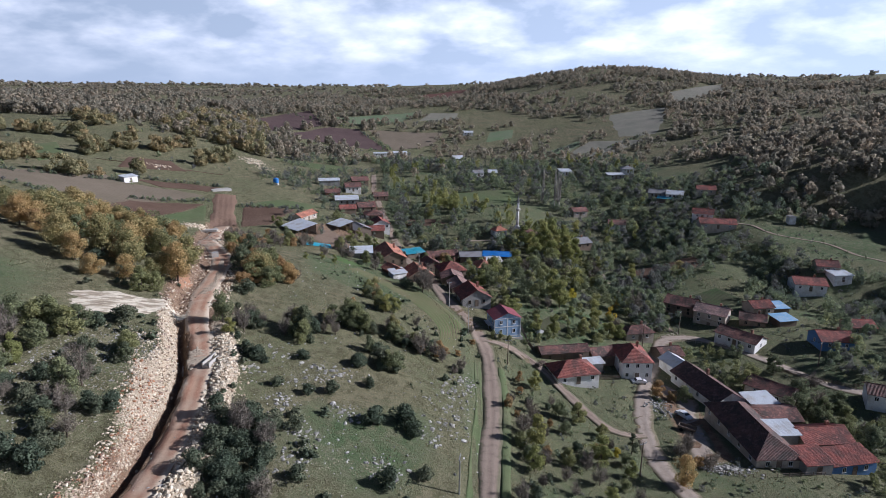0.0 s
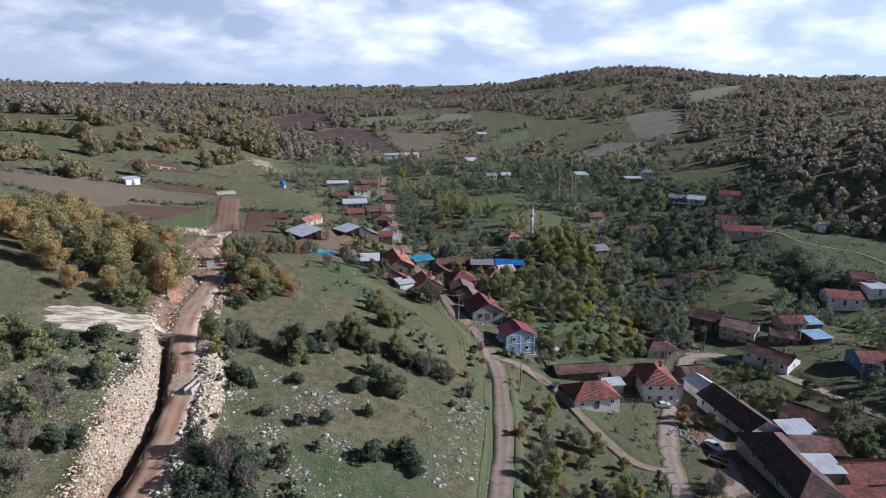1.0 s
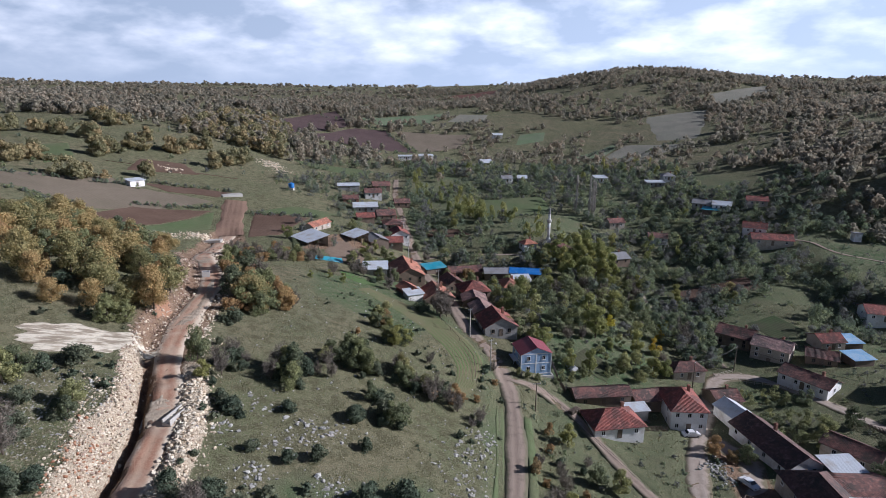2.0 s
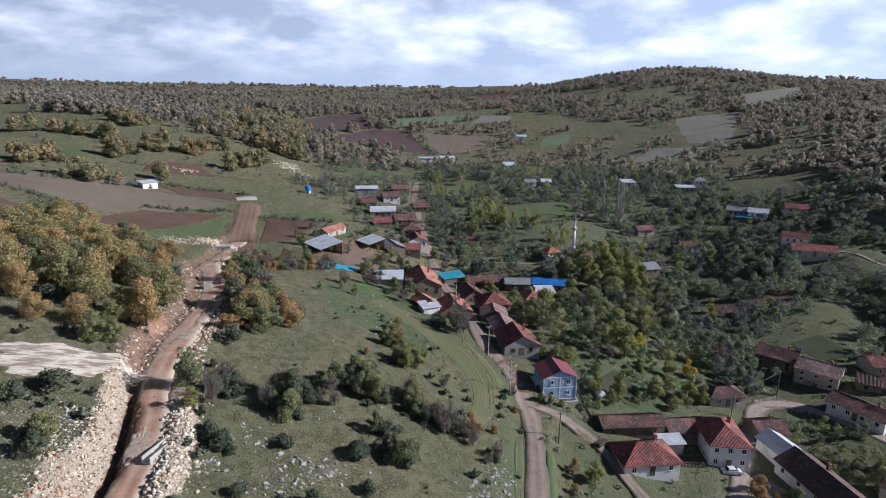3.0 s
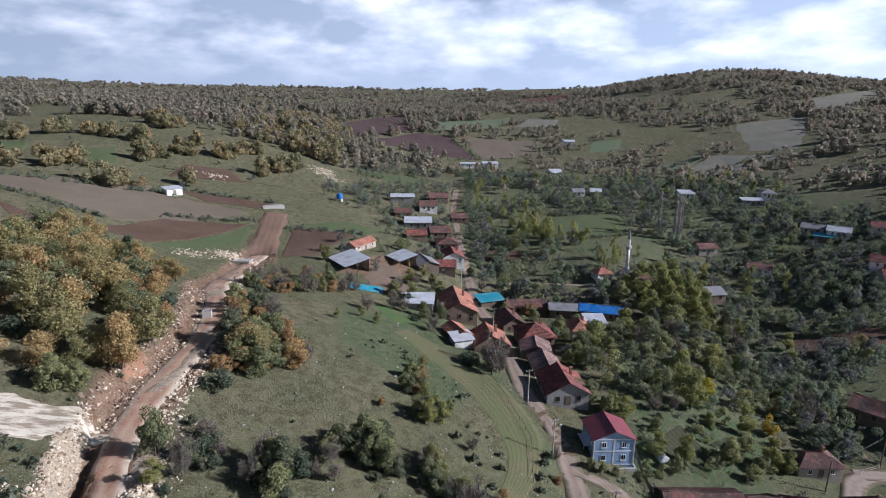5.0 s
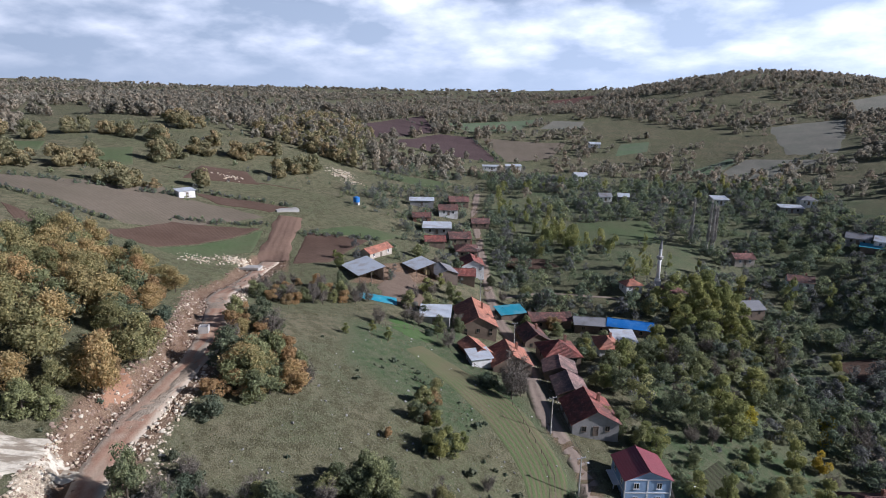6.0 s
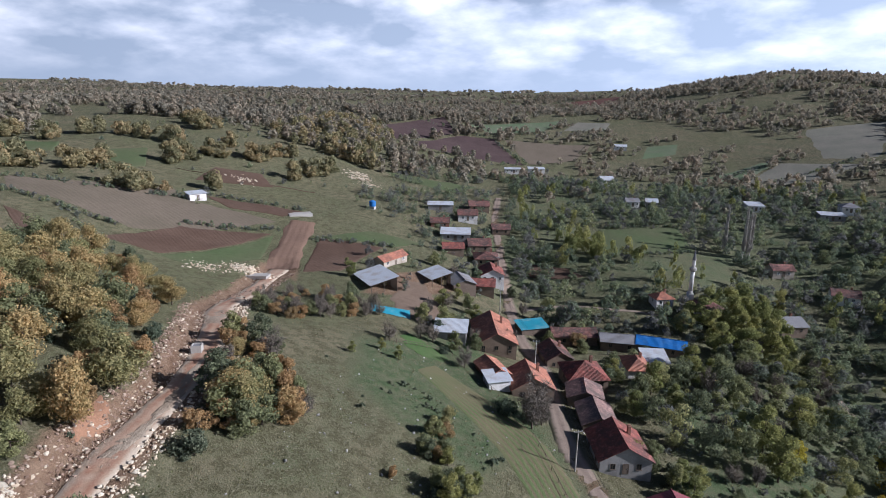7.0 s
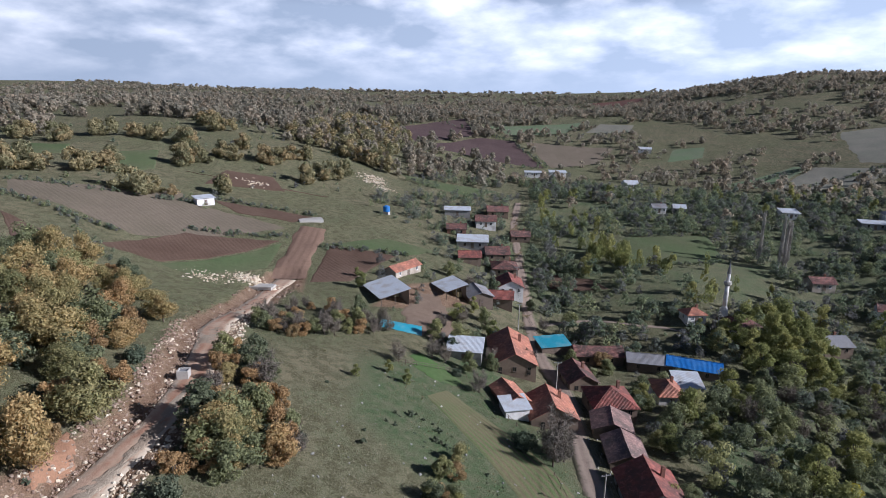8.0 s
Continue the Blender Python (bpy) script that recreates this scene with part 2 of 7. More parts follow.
def drill_material():
    """A young crop in drill rows that follow the strip, by its own crosswise coordinates."""
    m, n, l = nodes_of("drilled green crop")
    pos = n.new("ShaderNodeNewGeometry").outputs["Position"]
    uv = n.new("ShaderNodeUVMap")
    uv.uv_map = "along"
    s = n.new("ShaderNodeSeparateXYZ")
    l.new(uv.outputs[0], s.inputs[0])
    big = noise_at(n, l, pos, 0.09, 5, 0.6)
    mid = noise_at(n, l, pos, 0.8, 5, 0.65)
    fine = noise_at(n, l, pos, 5.0, 4, 0.7)
    a = arith(n, l, "ADD", s.outputs[0], arith(n, l, "MULTIPLY_ADD", mid, 0.05, -0.025))
    w = arith(n, l, "MULTIPLY_ADD", arith(n, l, "SINE", arith(n, l, "MULTIPLY", a, 6.2832 * 9)), 0.5, 0.5)
    crop = blend(n, l, ramp(n, l, big, [(0.42, 0.0), (0.58, 1.0)]), (0.122, 0.158, 0.066), (0.165, 0.165, 0.084))
    soil = blend(n, l, ramp(n, l, mid, [(0.4, 0.0), (0.65, 1.0)]), (0.185, 0.142, 0.092), (0.150, 0.140, 0.080))
    share = arith(n, l, "ADD", w, arith(n, l, "MULTIPLY_ADD", mid, 1.2, -0.6))
    col = blend(n, l, ramp(n, l, share, [(0.35, 0.0), (0.85, 0.9)]), crop, soil)
    col = blend(n, l, 0.6, col, ramp(n, l, fine, [(0.3, 0.55), (0.7, 1.15)]), "MULTIPLY")
    h = arith(n, l, "ADD", fine, arith(n, l, "MULTIPLY", w, -0.3))
    finish(n, l, col, 0.95, h, 0.8, spec=0.1, bump_dist=0.14)
    return m


M_GROUND = ground_material()
M_PLOUGH = field_material("ploughed earth", (0.128, 0.083, 0.060), (0.170, 0.115, 0.084), 1.3, 60)
M_PLOUGH_FAR = field_material("red ploughed earth", (0.105, 0.072, 0.070), (0.135, 0.095, 0.088), 4.0, 70)
M_PLOUGH_RIDGE = field_material("red earth on the ridge", (0.20, 0.105, 0.080), (0.16, 0.09, 0.072), 4.0, 70)
M_FALLOW = field_material("fallow stubble", (0.240, 0.196, 0.148), (0.195, 0.165, 0.118), 1.6, 70)
M_MEADOW = field_material("young green crop", (0.112, 0.150, 0.068), (0.140, 0.150, 0.082))
# stubble of the far fields, paled further: distance haze put into the colour
M_STUBBLE = field_material("haze-paled stubble", (0.27, 0.255, 0.205), (0.225, 0.225, 0.175))
M_GARDEN = field_material("vegetable rows", (0.075, 0.125, 0.046), (0.10, 0.085, 0.06), 1.3, 40, 0.12, 0.3)
M_DRILL = drill_material()
M_LUSH = field_material("lush wet grass", (0.088, 0.165, 0.050), (0.120, 0.165, 0.070))


def spoil_material():
    """Tipped spoil: long pale and earthy streaks where it was dragged out."""
    m, n, l = nodes_of("tipped limestone spoil")
    pos = n.new("ShaderNodeNewGeometry").outputs["Position"]
    turn = n.new("ShaderNodeMapping")
    turn.inputs["Rotation"].default_value = (0, 0, radians(-27))
    l.new(pos, turn.inputs["Vector"])
    thin = n.new("ShaderNodeMapping")
    thin.inputs["Scale"].default_value = (0.16, 1.25, 1.0)
    l.new(turn.outputs[0], thin.inputs["Vector"])
    streak = noise_at(n, l, thin.outputs[0], 1.0, 4, 0.6)
    mid = noise_at(n, l, pos, 0.8, 5, 0.65)
    fine = noise_at(n, l, pos, 6.0, 4, 0.7)
    col = blend(n, l, ramp(n, l, streak, [(0.42, 0.0), (0.56, 1.0)]), (0.30, 0.25, 0.185), (0.66, 0.60, 0.48))
    col = blend(n, l, ramp(n, l, mid, [(0.5, 0.0), (0.72, 0.6)]), col, (0.34, 0.28, 0.20))
    col = blend(n, l, 0.5, col, ramp(n, l, fine, [(0.3, 0.6), (0.7, 1.1)]), "MULTIPLY")
    finish(n, l, col, 0.95, arith(n, l, "ADD", streak, fine), 0.35, spec=0.1, bump_dist=0.12)
    return m


M_PALE = spoil_material()
M_TRACKSOIL = field_material("bare reddish track earth", (0.265, 0.175, 0.125), (0.225, 0.150, 0.110), 2.2, 20, 0.12, 0.04)
M_ORANGE = field_material("orange subsoil", (0.40, 0.235, 0.145), (0.33, 0.185, 0.115))
M_MUDDY = field_material("trampled mud", (0.20, 0.145, 0.105), (0.26, 0.20, 0.15))
M_PALE_ROAD = field_material("pale gravel", (0.50, 0.43, 0.33), (0.40, 0.31, 0.225))
# green crop lifted and greyed: the haze of distance in its base colour
M_GREEN_FAR = field_material("far green crop with haze tone", (0.155, 0.215, 0.115), (0.190, 0.215, 0.140))
M_ROAD_RED = road_material("fresh red dirt road", (0.43, 0.285, 0.195), (0.37, 0.205, 0.135), (0.55, 0.46, 0.35), 0.4)
M_ROAD = road_material("worn dirt road", (0.285, 0.222, 0.175), (0.335, 0.268, 0.213), (0.155, 0.145, 0.095))
M_STREET = road_material("village street", (0.345, 0.285, 0.232), (0.38, 0.32, 0.265), (0.16, 0.14, 0.09))

M_ROOF_RED = roof_tiles("red clay tiles", (0.36, 0.120, 0.090), (0.23, 0.082, 0.068), (0.14, 0.076, 0.065))
M_ROOF_ORANGE = roof_tiles("orange clay tiles", (0.47, 0.205, 0.130), (0.35, 0.150, 0.100), (0.25, 0.125, 0.092))
M_ROOF_OLD = roof_tiles("old brown clay tiles", (0.25, 0.115, 0.092), (0.135, 0.078, 0.068), (0.08, 0.064, 0.056))
# crumbling tiles; the pinkish lift is sun on east slopes, put into the colour
M_ROOF_PINK = roof_tiles("crumbling clay tiles with sunlit tone", (0.42, 0.27, 0.23), (0.27, 0.175, 0.155), (0.17, 0.135, 0.12))
# old tiles made darker: shade of the west slopes put into the colour
M_ROOF_DARK = roof_tiles("old clay tiles with shade tone", (0.170, 0.095, 0.080), (0.110, 0.067, 0.059), (0.066, 0.053, 0.048))
M_ROOF_NEW = weathered("painted red sheet roof", (0.29, 0.085, 0.10), (0.26, 0.075, 0.088), (0.21, 0.07, 0.078), rough=0.5, depth=0.05)
M_SHEET = weathered("pale galvanised sheet", (0.64, 0.68, 0.72), (0.54, 0.58, 0.62), (0.42, 0.38, 0.34), rough=0.5, depth=0.1)
M_SHEET_GREY = weathered("grey fibre sheet", (0.30, 0.30, 0.31), (0.24, 0.24, 0.25), (0.17, 0.15, 0.13))
M_TARP_BLUE = weathered("blue tarpaulin", (0.03, 0.20, 0.58), (0.02, 0.15, 0.48), (0.10, 0.26, 0.55), rough=0.5)
M_SHEET_BLUE = weathered("pale blue sheets", (0.22, 0.44, 0.66), (0.34, 0.52, 0.70), (0.52, 0.60, 0.66), rough=0.5)
M_TARP_TEAL = weathered("turquoise tarpaulin", (0.05, 0.36, 0.46), (0.04, 0.27, 0.38), (0.22, 0.40, 0.43), rough=0.5)
M_WHITE = weathered("whitewashed plaster", (0.84, 0.83, 0.81), (0.79, 0.77, 0.74), (0.52, 0.47, 0.40), small=1.4)
M_CREAM = weathered("cream plaster", (0.52, 0.46, 0.38), (0.45, 0.39, 0.32), (0.28, 0.23, 0.18), small=1.4)
M_MUD = weathered("mud and timber wall", (0.25, 0.19, 0.14), (0.20, 0.15, 0.11), (0.12, 0.09, 0.07), small=1.6)
M_BRICK = weathered("brick wall", (0.33, 0.17, 0.12), (0.27, 0.14, 0.10), (0.20, 0.14, 0.11), small=4)
M_GREYWALL = weathered("bare concrete block wall", (0.36, 0.35, 0.33), (0.30, 0.29, 0.28), (0.20, 0.185, 0.17), small=2)
M_BLUE = weathered("pale blue painted boards", (0.34, 0.47, 0.66), (0.31, 0.44, 0.63), (0.30, 0.41, 0.57), rough=0.6, depth=0.08)
M_BLUEWALL = weathered("blue painted plaster", (0.12, 0.24, 0.46), (0.10, 0.20, 0.40), (0.14, 0.18, 0.27))
M_TRIM = weathered("white trim paint", (0.78, 0.78, 0.78), (0.74, 0.74, 0.74), (0.62, 0.62, 0.60), rough=0.5, depth=0.05)
M_WOOD = weathered("grey weathered timber", (0.22, 0.17, 0.13), (0.16, 0.125, 0.10), (0.09, 0.075, 0.06))
M_BARK = weathered("bark", (0.15, 0.115, 0.085), (0.10, 0.08, 0.06), (0.06, 0.05, 0.042), small=5)
M_BARK_PALE = weathered("pale poplar bark", (0.58, 0.55, 0.50), (0.48, 0.45, 0.41), (0.20, 0.18, 0.16), small=3)
M_STRAW = weathered("old straw", (0.42, 0.34, 0.18), (0.34, 0.27, 0.14), (0.24, 0.19, 0.11), small=4)
M_CONCRETE = weathered("new concrete", (0.52, 0.50, 0.46), (0.46, 0.44, 0.40), (0.34, 0.30, 0.25))


def rock_material(name, tones):
    m, n, l = nodes_of(name)
    geo = n.new("ShaderNodeNewGeometry")
    pos, isl = geo.outputs["Position"], geo.outputs["Random Per Island"]
    big = noise_at(n, l, pos, 0.5, 4)
    fine = noise_at(n, l, pos, 7.0, 4, 0.65)
    key = arith(n, l, "ADD", arith(n, l, "MULTIPLY", isl, 0.7), arith(n, l, "MULTIPLY_ADD", big, 0.9, -0.3))
    col = blend(n, l, 0.6, ramp(n, l, key, tones), ramp(n, l, fine, [(0.3, 0.5), (0.7, 1.15)]), "MULTIPLY")
    finish(n, l, col, 0.9, fine, 0.5, spec=0.2, bump_dist=0.08)
    return m


M_ROCK = rock_material("broken limestone", [(0.0, (0.31, 0.22, 0.150)), (0.22, (0.54, 0.43, 0.300)), (0.5, (0.70, 0.60, 0.45)), (1.0, (0.80, 0.73, 0.59))])
M_ROCK_GREY = rock_material("grey weathered limestone", [(0.0, (0.20, 0.195, 0.175)), (0.5, (0.38, 0.37, 0.34)), (1.0, (0.62, 0.60, 0.55))])
M_ROCK_RED = rock_material("red earthy rubble", [(0.0, (0.19, 0.12, 0.085)), (0.5, (0.32, 0.23, 0.17)), (1.0, (0.48, 0.39, 0.30))])
M_ROCK_ORANGE = rock_material("orange stained rubble", [(0.0, (0.28, 0.13, 0.075)), (0.5, (0.42, 0.21, 0.12)), (1.0, (0.55, 0.33, 0.20))])

M_OAK = foliage("oak leaves", [(0.0, (0.195, 0.230, 0.115)), (0.3, (0.335, 0.318, 0.152)), (0.55, (0.460, 0.385, 0.182)), (0.8, (0.540, 0.392, 0.188)), (1.0, (0.530, 0.345, 0.172))], 0.45)
M_OLIVE = foliage("olive green leaves", [(0.0, (0.140, 0.165, 0.118)), (0.35, (0.222, 0.248, 0.140)), (0.7, (0.325, 0.335, 0.160)), (1.0, (0.425, 0.400, 0.180))], 0.42)
M_BUSH = foliage("dark evergreen leaves", [(0.0, (0.088, 0.115, 0.082)), (0.5, (0.122, 0.150, 0.100)), (1.0, (0.185, 0.190, 0.122))], 0.3)
M_GOLD = foliage("yellow autumn leaves", [(0.0, (0.375, 0.362, 0.062)), (0.5, (0.500, 0.438, 0.069)), (1.0, (0.550, 0.375, 0.075))])
M_LIME = foliage("yellow green leaves", [(0.0, (0.225, 0.255, 0.108)), (0.5, (0.315, 0.330, 0.128)), (1.0, (0.410, 0.385, 0.148))], 0.42)
M_RUST = foliage("rust brown leaves", [(0.0, (0.300, 0.245, 0.135)), (0.5, (0.450, 0.305, 0.155)), (1.0, (0.520, 0.360, 0.175))], 0.42)
M_TWIG = foliage("bare grey brown twigs", [(0.0, (0.145, 0.129, 0.109)), (0.5, (0.212, 0.187, 0.156)), (1.0, (0.255, 0.221, 0.170))], 0.1)
# autumn leaves lightened and greyed: the far haze is put into their colour
M_FARWOOD_HAZY = foliage("distant autumn woodland with haze tone", [(0.0, (0.300, 0.295, 0.240)), (0.5, (0.375, 0.340, 0.260)), (1.0, (0.440, 0.360, 0.265))], 0.5)
M_OAKHILL = foliage("hillside oak leaves", [(0.0, (0.205, 0.220, 0.125)), (0.35, (0.315, 0.295, 0.165)), (0.65, (0.415, 0.350, 0.190)), (1.0, (0.470, 0.340, 0.190))], 0.45)
M_TUFT = foliage("dry grass tufts", [(0.0, (0.150, 0.180, 0.080)), (0.4, (0.235, 0.228, 0.118)), (0.8, (0.315, 0.272, 0.170)), (1.0, (0.380, 0.325, 0.210))], 0.25)

M_MIXED = foliage("mixed half bare garden trees", [(0.0, (0.165, 0.172, 0.168)), (0.3, (0.240, 0.238, 0.218)), (0.5, (0.200, 0.250, 0.175)), (0.75, (0.290, 0.330, 0.192)), (1.0, (0.440, 0.425, 0.185))], 0.45)
mg, ng, lg = nodes_of("window glass")
finish(ng, lg, (0.02, 0.025, 0.03), 0.08, spec=0.6)
M_GLASS = mg
mp, np_, lp = nodes_of("white car paint")
finish(np_, lp, (0.75, 0.76, 0.77), 0.25, spec=0.5)
M_CARPAINT = mp
mt, nt_, lt = nodes_of("black rubber")
finish(nt_, lt, (0.02, 0.02, 0.02), 0.8)
M_RUBBER = mt
mw, nw_, lw = nodes_of("black cable")
finish(nw_, lw, (0.035, 0.035, 0.035), 0.6)
M_CABLE = mw
M_STEEL = weathered("galvanised steel", (0.45, 0.46, 0.47), (0.38, 0.39, 0.40), (0.28, 0.27, 0.26), rough=0.45, metal=0.6, depth=0.05)

# ---------------------------------------------------------------- the lie of the land
# the land is a tilted plane with soft swells on four regular grids: spacing, radius and the height of each swell
SWELLS = (
    ((-90, -50, -10, 30, 70, 110, 150), (90, 130, 170, 210, 250, 290), 34, (0.2, 5.3, 3.4, -4.2, -4.0, 7.1, 0.4, -1.1, 5.1, 4.1, 10.2, -3.3, 7.8, 6.2, 2.8, -5.9, -9.1, -1.2, 0.1, -5.3, 1.4, 14.3, 3.8, 13.2, 10.9, 5.5, -2.9, -6.8, -6.9, -9.3, -0.3, -3.5, 6.3, 5.1, 10.8, 1.4, 0.5, 6.1, 5.5, -12.5, -8.7, -1.9)),
    ((-190, -100, 0, 100, 200), (40, 160, 300, 420), 90, (22.8, 14.5, 5.9, 19.3, 10.9, -1.2, 2.7, -5.8, -18.4, 5.4, 7.4, 24.3, -9.3, -10.3, -12.6, 2.4, -17.4, -11.9, 9.6, -4.1)),
    ((-500, -250, 0, 250, 500, 750), (350, 600, 850, 1150), 190, (3.2, 6.3, 10.5, -8.2, 22.6, 6.1, -9.8, 9.1, -66.4, -12.2, 10.5, -29.3, 45.1, -11.2, 1.7, 58.5, -21.8, 27.1, -10.0, -12.3, 48.5, -9.5, 18.7, 27.4)),
    ((-1800, -300, 1300), (0, 1500, 3200), 900, (29.3, 1.8, 32.4, -67.1, -4.8, -25.8, -61.1, 21.4, -5.7)),
)
BASE, EAST, NORTH = 1.008, 0.107, 0.093


def smooth(a, b, v):
    v = np.clip((v - a) / (b - a), 0, 1)
    return v * v * (3 - 2 * v)


def lie(x, y):
    x, y = np.asarray(x, float), np.asarray(y, float)
    z = BASE * 100 + x * EAST / 10 + y * NORTH / 10
    for xs, ys, r, heights in SWELLS:
        k = 0
        for cx in xs:
            gx = np.exp(-((x - cx) ** 2) / (2 * r * r))
            for cy in ys:
                z = z + heights[k] * gx * np.exp(-((y - cy) ** 2) / (2 * r * r))
                k += 1
    return z


def rolls(x, y):
    """Small uneven rolls of pasture land, growing with the distance from the village."""
    d = np.hypot(x, y - 120)
    far = smooth(500, 1800, d)
    z = 0.16 * np.sin(x * 0.31 + 1.3 * np.sin(y * 0.17)) * np.sin(y * 0.27 + np.sin(x * 0.21))
    z = z + 0.35 * np.sin(x * 0.083 + 0.7 * np.sin(y * 0.061)) * np.sin(y * 0.071 + 0.9)
    z = z + far * 16 * np.sin(x * 0.0041 + 1.7 * np.sin(y * 0.0013)) * np.sin(y * 0.0052 + 1.1 * np.sin(x * 0.0023))
    return z


def spline(points, step=1.5):
    """A smooth line through the points, cut into even steps."""
    p = [np.array(q, float) for q in points]
    p = [2 * p[0] - p[1], *p, 2 * p[-1] - p[-2]]
    out = []
    for a, b, c, d in zip(p, p[1:], p[2:], p[3:]):
        n = max(2, int(np.linalg.norm(c - b) / step))
        for i in range(n):
            t = i / n
            out.append(0.5 * (2 * b + (c - a) * t + (2 * a - 5 * b + 4 * c - d) * t * t + (3 * b - a - 3 * c + d) * t ** 3))
    out.append(p[-2])
    return np.array(out)


CUT = spline([(-44.6, 48), (-43.4, 62), (-42.1, 72), (-42.5, 80.1), (-44.5, 93.2), (-47.5, 103.8), (-52.7, 115.1), (-56.5, 124), (-59, 134), (-61, 145), (-64.5, 157.7), (-74, 174.5), (-82.1, 187.5), (-88.9, 207.2), (-94.5, 224.4), (-97.0, 236.0)])
LANE = spline([(0, -60), (4, 0), (6, 40), (7, 70), (8, 87.8), (8.9, 100.9), (10.3, 119), (10.5, 142.9), (8.7, 157), (5.0, 168), (-1.5, 179.5), (-5, 191.2), (-8.0, 205.3), (-11.5, 220.4), (-18, 234.1), (-23, 247.1), (-26.6, 259.1), (-31, 275.7), (-38, 303.6), (-44.4, 329.1), (-52, 360), (-58, 400)])
BRANCH = spline([(9.5, 157), (16.7, 155), (25.0, 148.5), (29.5, 139.9), (34, 129.8), (37.1, 123.8), (41.2, 121.4), (45.5, 122)])
STREET = spline([(80, 187.5), (71, 184), (65.8, 175.7), (59.3, 161), (53.3, 148), (47.8, 131.1), (45.1, 117.4), (44.6, 106), (49, 92), (56, 80), (72, 56), (98, 20)])
EAST_STREET = spline([(71, 186), (81.8, 186.1), (90.5, 176.5), (96.3, 167.1), (105.2, 151), (117, 145), (135, 143)])
YARD = spline([(57, 152), (62.5, 144), (60.8, 136.5), (57.5, 124), (55, 112)])
HILL_PATH = spline([(143, 297), (147, 292.5), (152, 283), (163, 275), (174, 264), (186, 246), (200, 228)])
TRACK = spline([(-22, 262), (-12, 270), (-3, 272.2), (5.2, 271.2), (14.2, 270.7), (24, 268)])


def beside(line, x, y):
    """Distance from the line (plus: to its left), and the index of the line's nearest step."""
    x, y = np.ravel(x), np.ravel(y)
    best, idx, sign = np.full(x.shape, 1e9), np.zeros(x.shape, int), np.ones(x.shape)
    for i, (a, b) in enumerate(zip(line, line[1:])):
        u = b - a
        n = max(1e-9, math.hypot(*u))
        t = np.clip(((x - a[0]) * u[0] + (y - a[1]) * u[1]) / (n * n), 0, 1)
        dx, dy = x - a[0] - t * u[0], y - a[1] - t * u[1]
        d = np.hypot(dx, dy)
        near = d < best
        best[near], idx[near] = d[near], i
        sign[near] = np.sign(u[0] * dy - u[1] * dx)[near]
    return best * sign, idx


def profile(line, sink):
    z = lie(line[:, 0], line[:, 1]) - sink
    k = np.ones(9) / 9
    return np.convolve(np.pad(z, 4, mode="edge"), k, mode="valid")


CUT_Z = profile(CUT, 0.9)
LANES = [(LANE, profile(LANE, 0.15), 2.3), (BRANCH, profile(BRANCH, 0.1), 1.9), (STREET, profile(STREET, 0.1), 2.4), (EAST_STREET, profile(EAST_STREET, 0.1), 2.2), (YARD, profile(YARD, 0.05), 2.4), (TRACK, profile(TRACK, 0.1), 1.3)]


def bank_edge(y):
    """How far west of the road's middle the dug bank reaches."""
    return 6.4 + 0.9 * np.sin(y * 0.4) + 3.4 * np.exp(-(((y - 92) / 9.0) ** 2)) + 0.6 * np.sin(y * 1.3 + 1)


def land(x, y):
    x, y = np.asarray(x, float), np.asarray(y, float)
    shape = x.shape
    x, y = x.ravel(), y.ravel()
    z = lie(x, y) + rolls(x, y)
    flat_part = smooth(132, 150, x) * (1 - smooth(230, 268, x)) * smooth(215, 236, y) * (1 - smooth(297, 332, y))
    z = z + flat_part * (-3 + (y - 235) * 0.155 + 0.5 * np.sin(y * 0.35 + x * 0.05) - z)
    box = (x > -125) & (x < 140) & (y > 35) & (y < 410)
    if box.any():
        xb, yb, zb = x[box], y[box], z[box]
        for line, prof, half in LANES:
            s, i = beside(line, xb, yb)
            w = 1 - smooth(half, half + 2.5, np.abs(s))
            zb = zb * (1 - w) + prof[i] * w
        s, i = beside(CUT, xb, yb)
        south = 1 - smooth(112, 122, yb)
        bed = CUT_Z[i] - 2.4 * south * smooth(2.3, 2.7, s) * (1 - smooth(3.7, 4.3, s))
        w = np.where(s > 0, 1 - smooth(4.2, bank_edge(yb), s), 1 - smooth(3.0, 8.0, -s))
        heap = 0.8 * south * np.exp(-((s + 4.8) ** 2) / 4.0) + 0.5 * south * np.exp(-((s - 6.8) ** 2) / 3)
        z[box] = zb * (1 - w) + bed * w + heap
    return z.reshape(shape)


def ground(x, y):
    return float(land(np.array([x]), np.array([y]))[0])


def inside(poly, x, y):
    """Plus inside the polygon, minus outside: metres to its edge."""
    x, y = np.asarray(x, float), np.asarray(y, float)
    hit, best = np.zeros(x.shape, bool), np.full(x.shape, 1e9)
    for (ax, ay), (bx, by) in zip(poly, poly[1:] + poly[:1]):
        ux, uy = bx - ax, by - ay
        t = np.clip(((x - ax) * ux + (y - ay) * uy) / max(1e-9, ux * ux + uy * uy), 0, 1)
        best = np.minimum(best, np.hypot(x - ax - t * ux, y - ay - t * uy))
        with np.errstate(divide="ignore", invalid="ignore"):
            cross = ((ay > y) != (by > y)) & (x < (bx - ax) * (y - ay) / (by - ay + 1e-12) + ax)
        hit ^= cross
    return np.where(hit, best, -best)


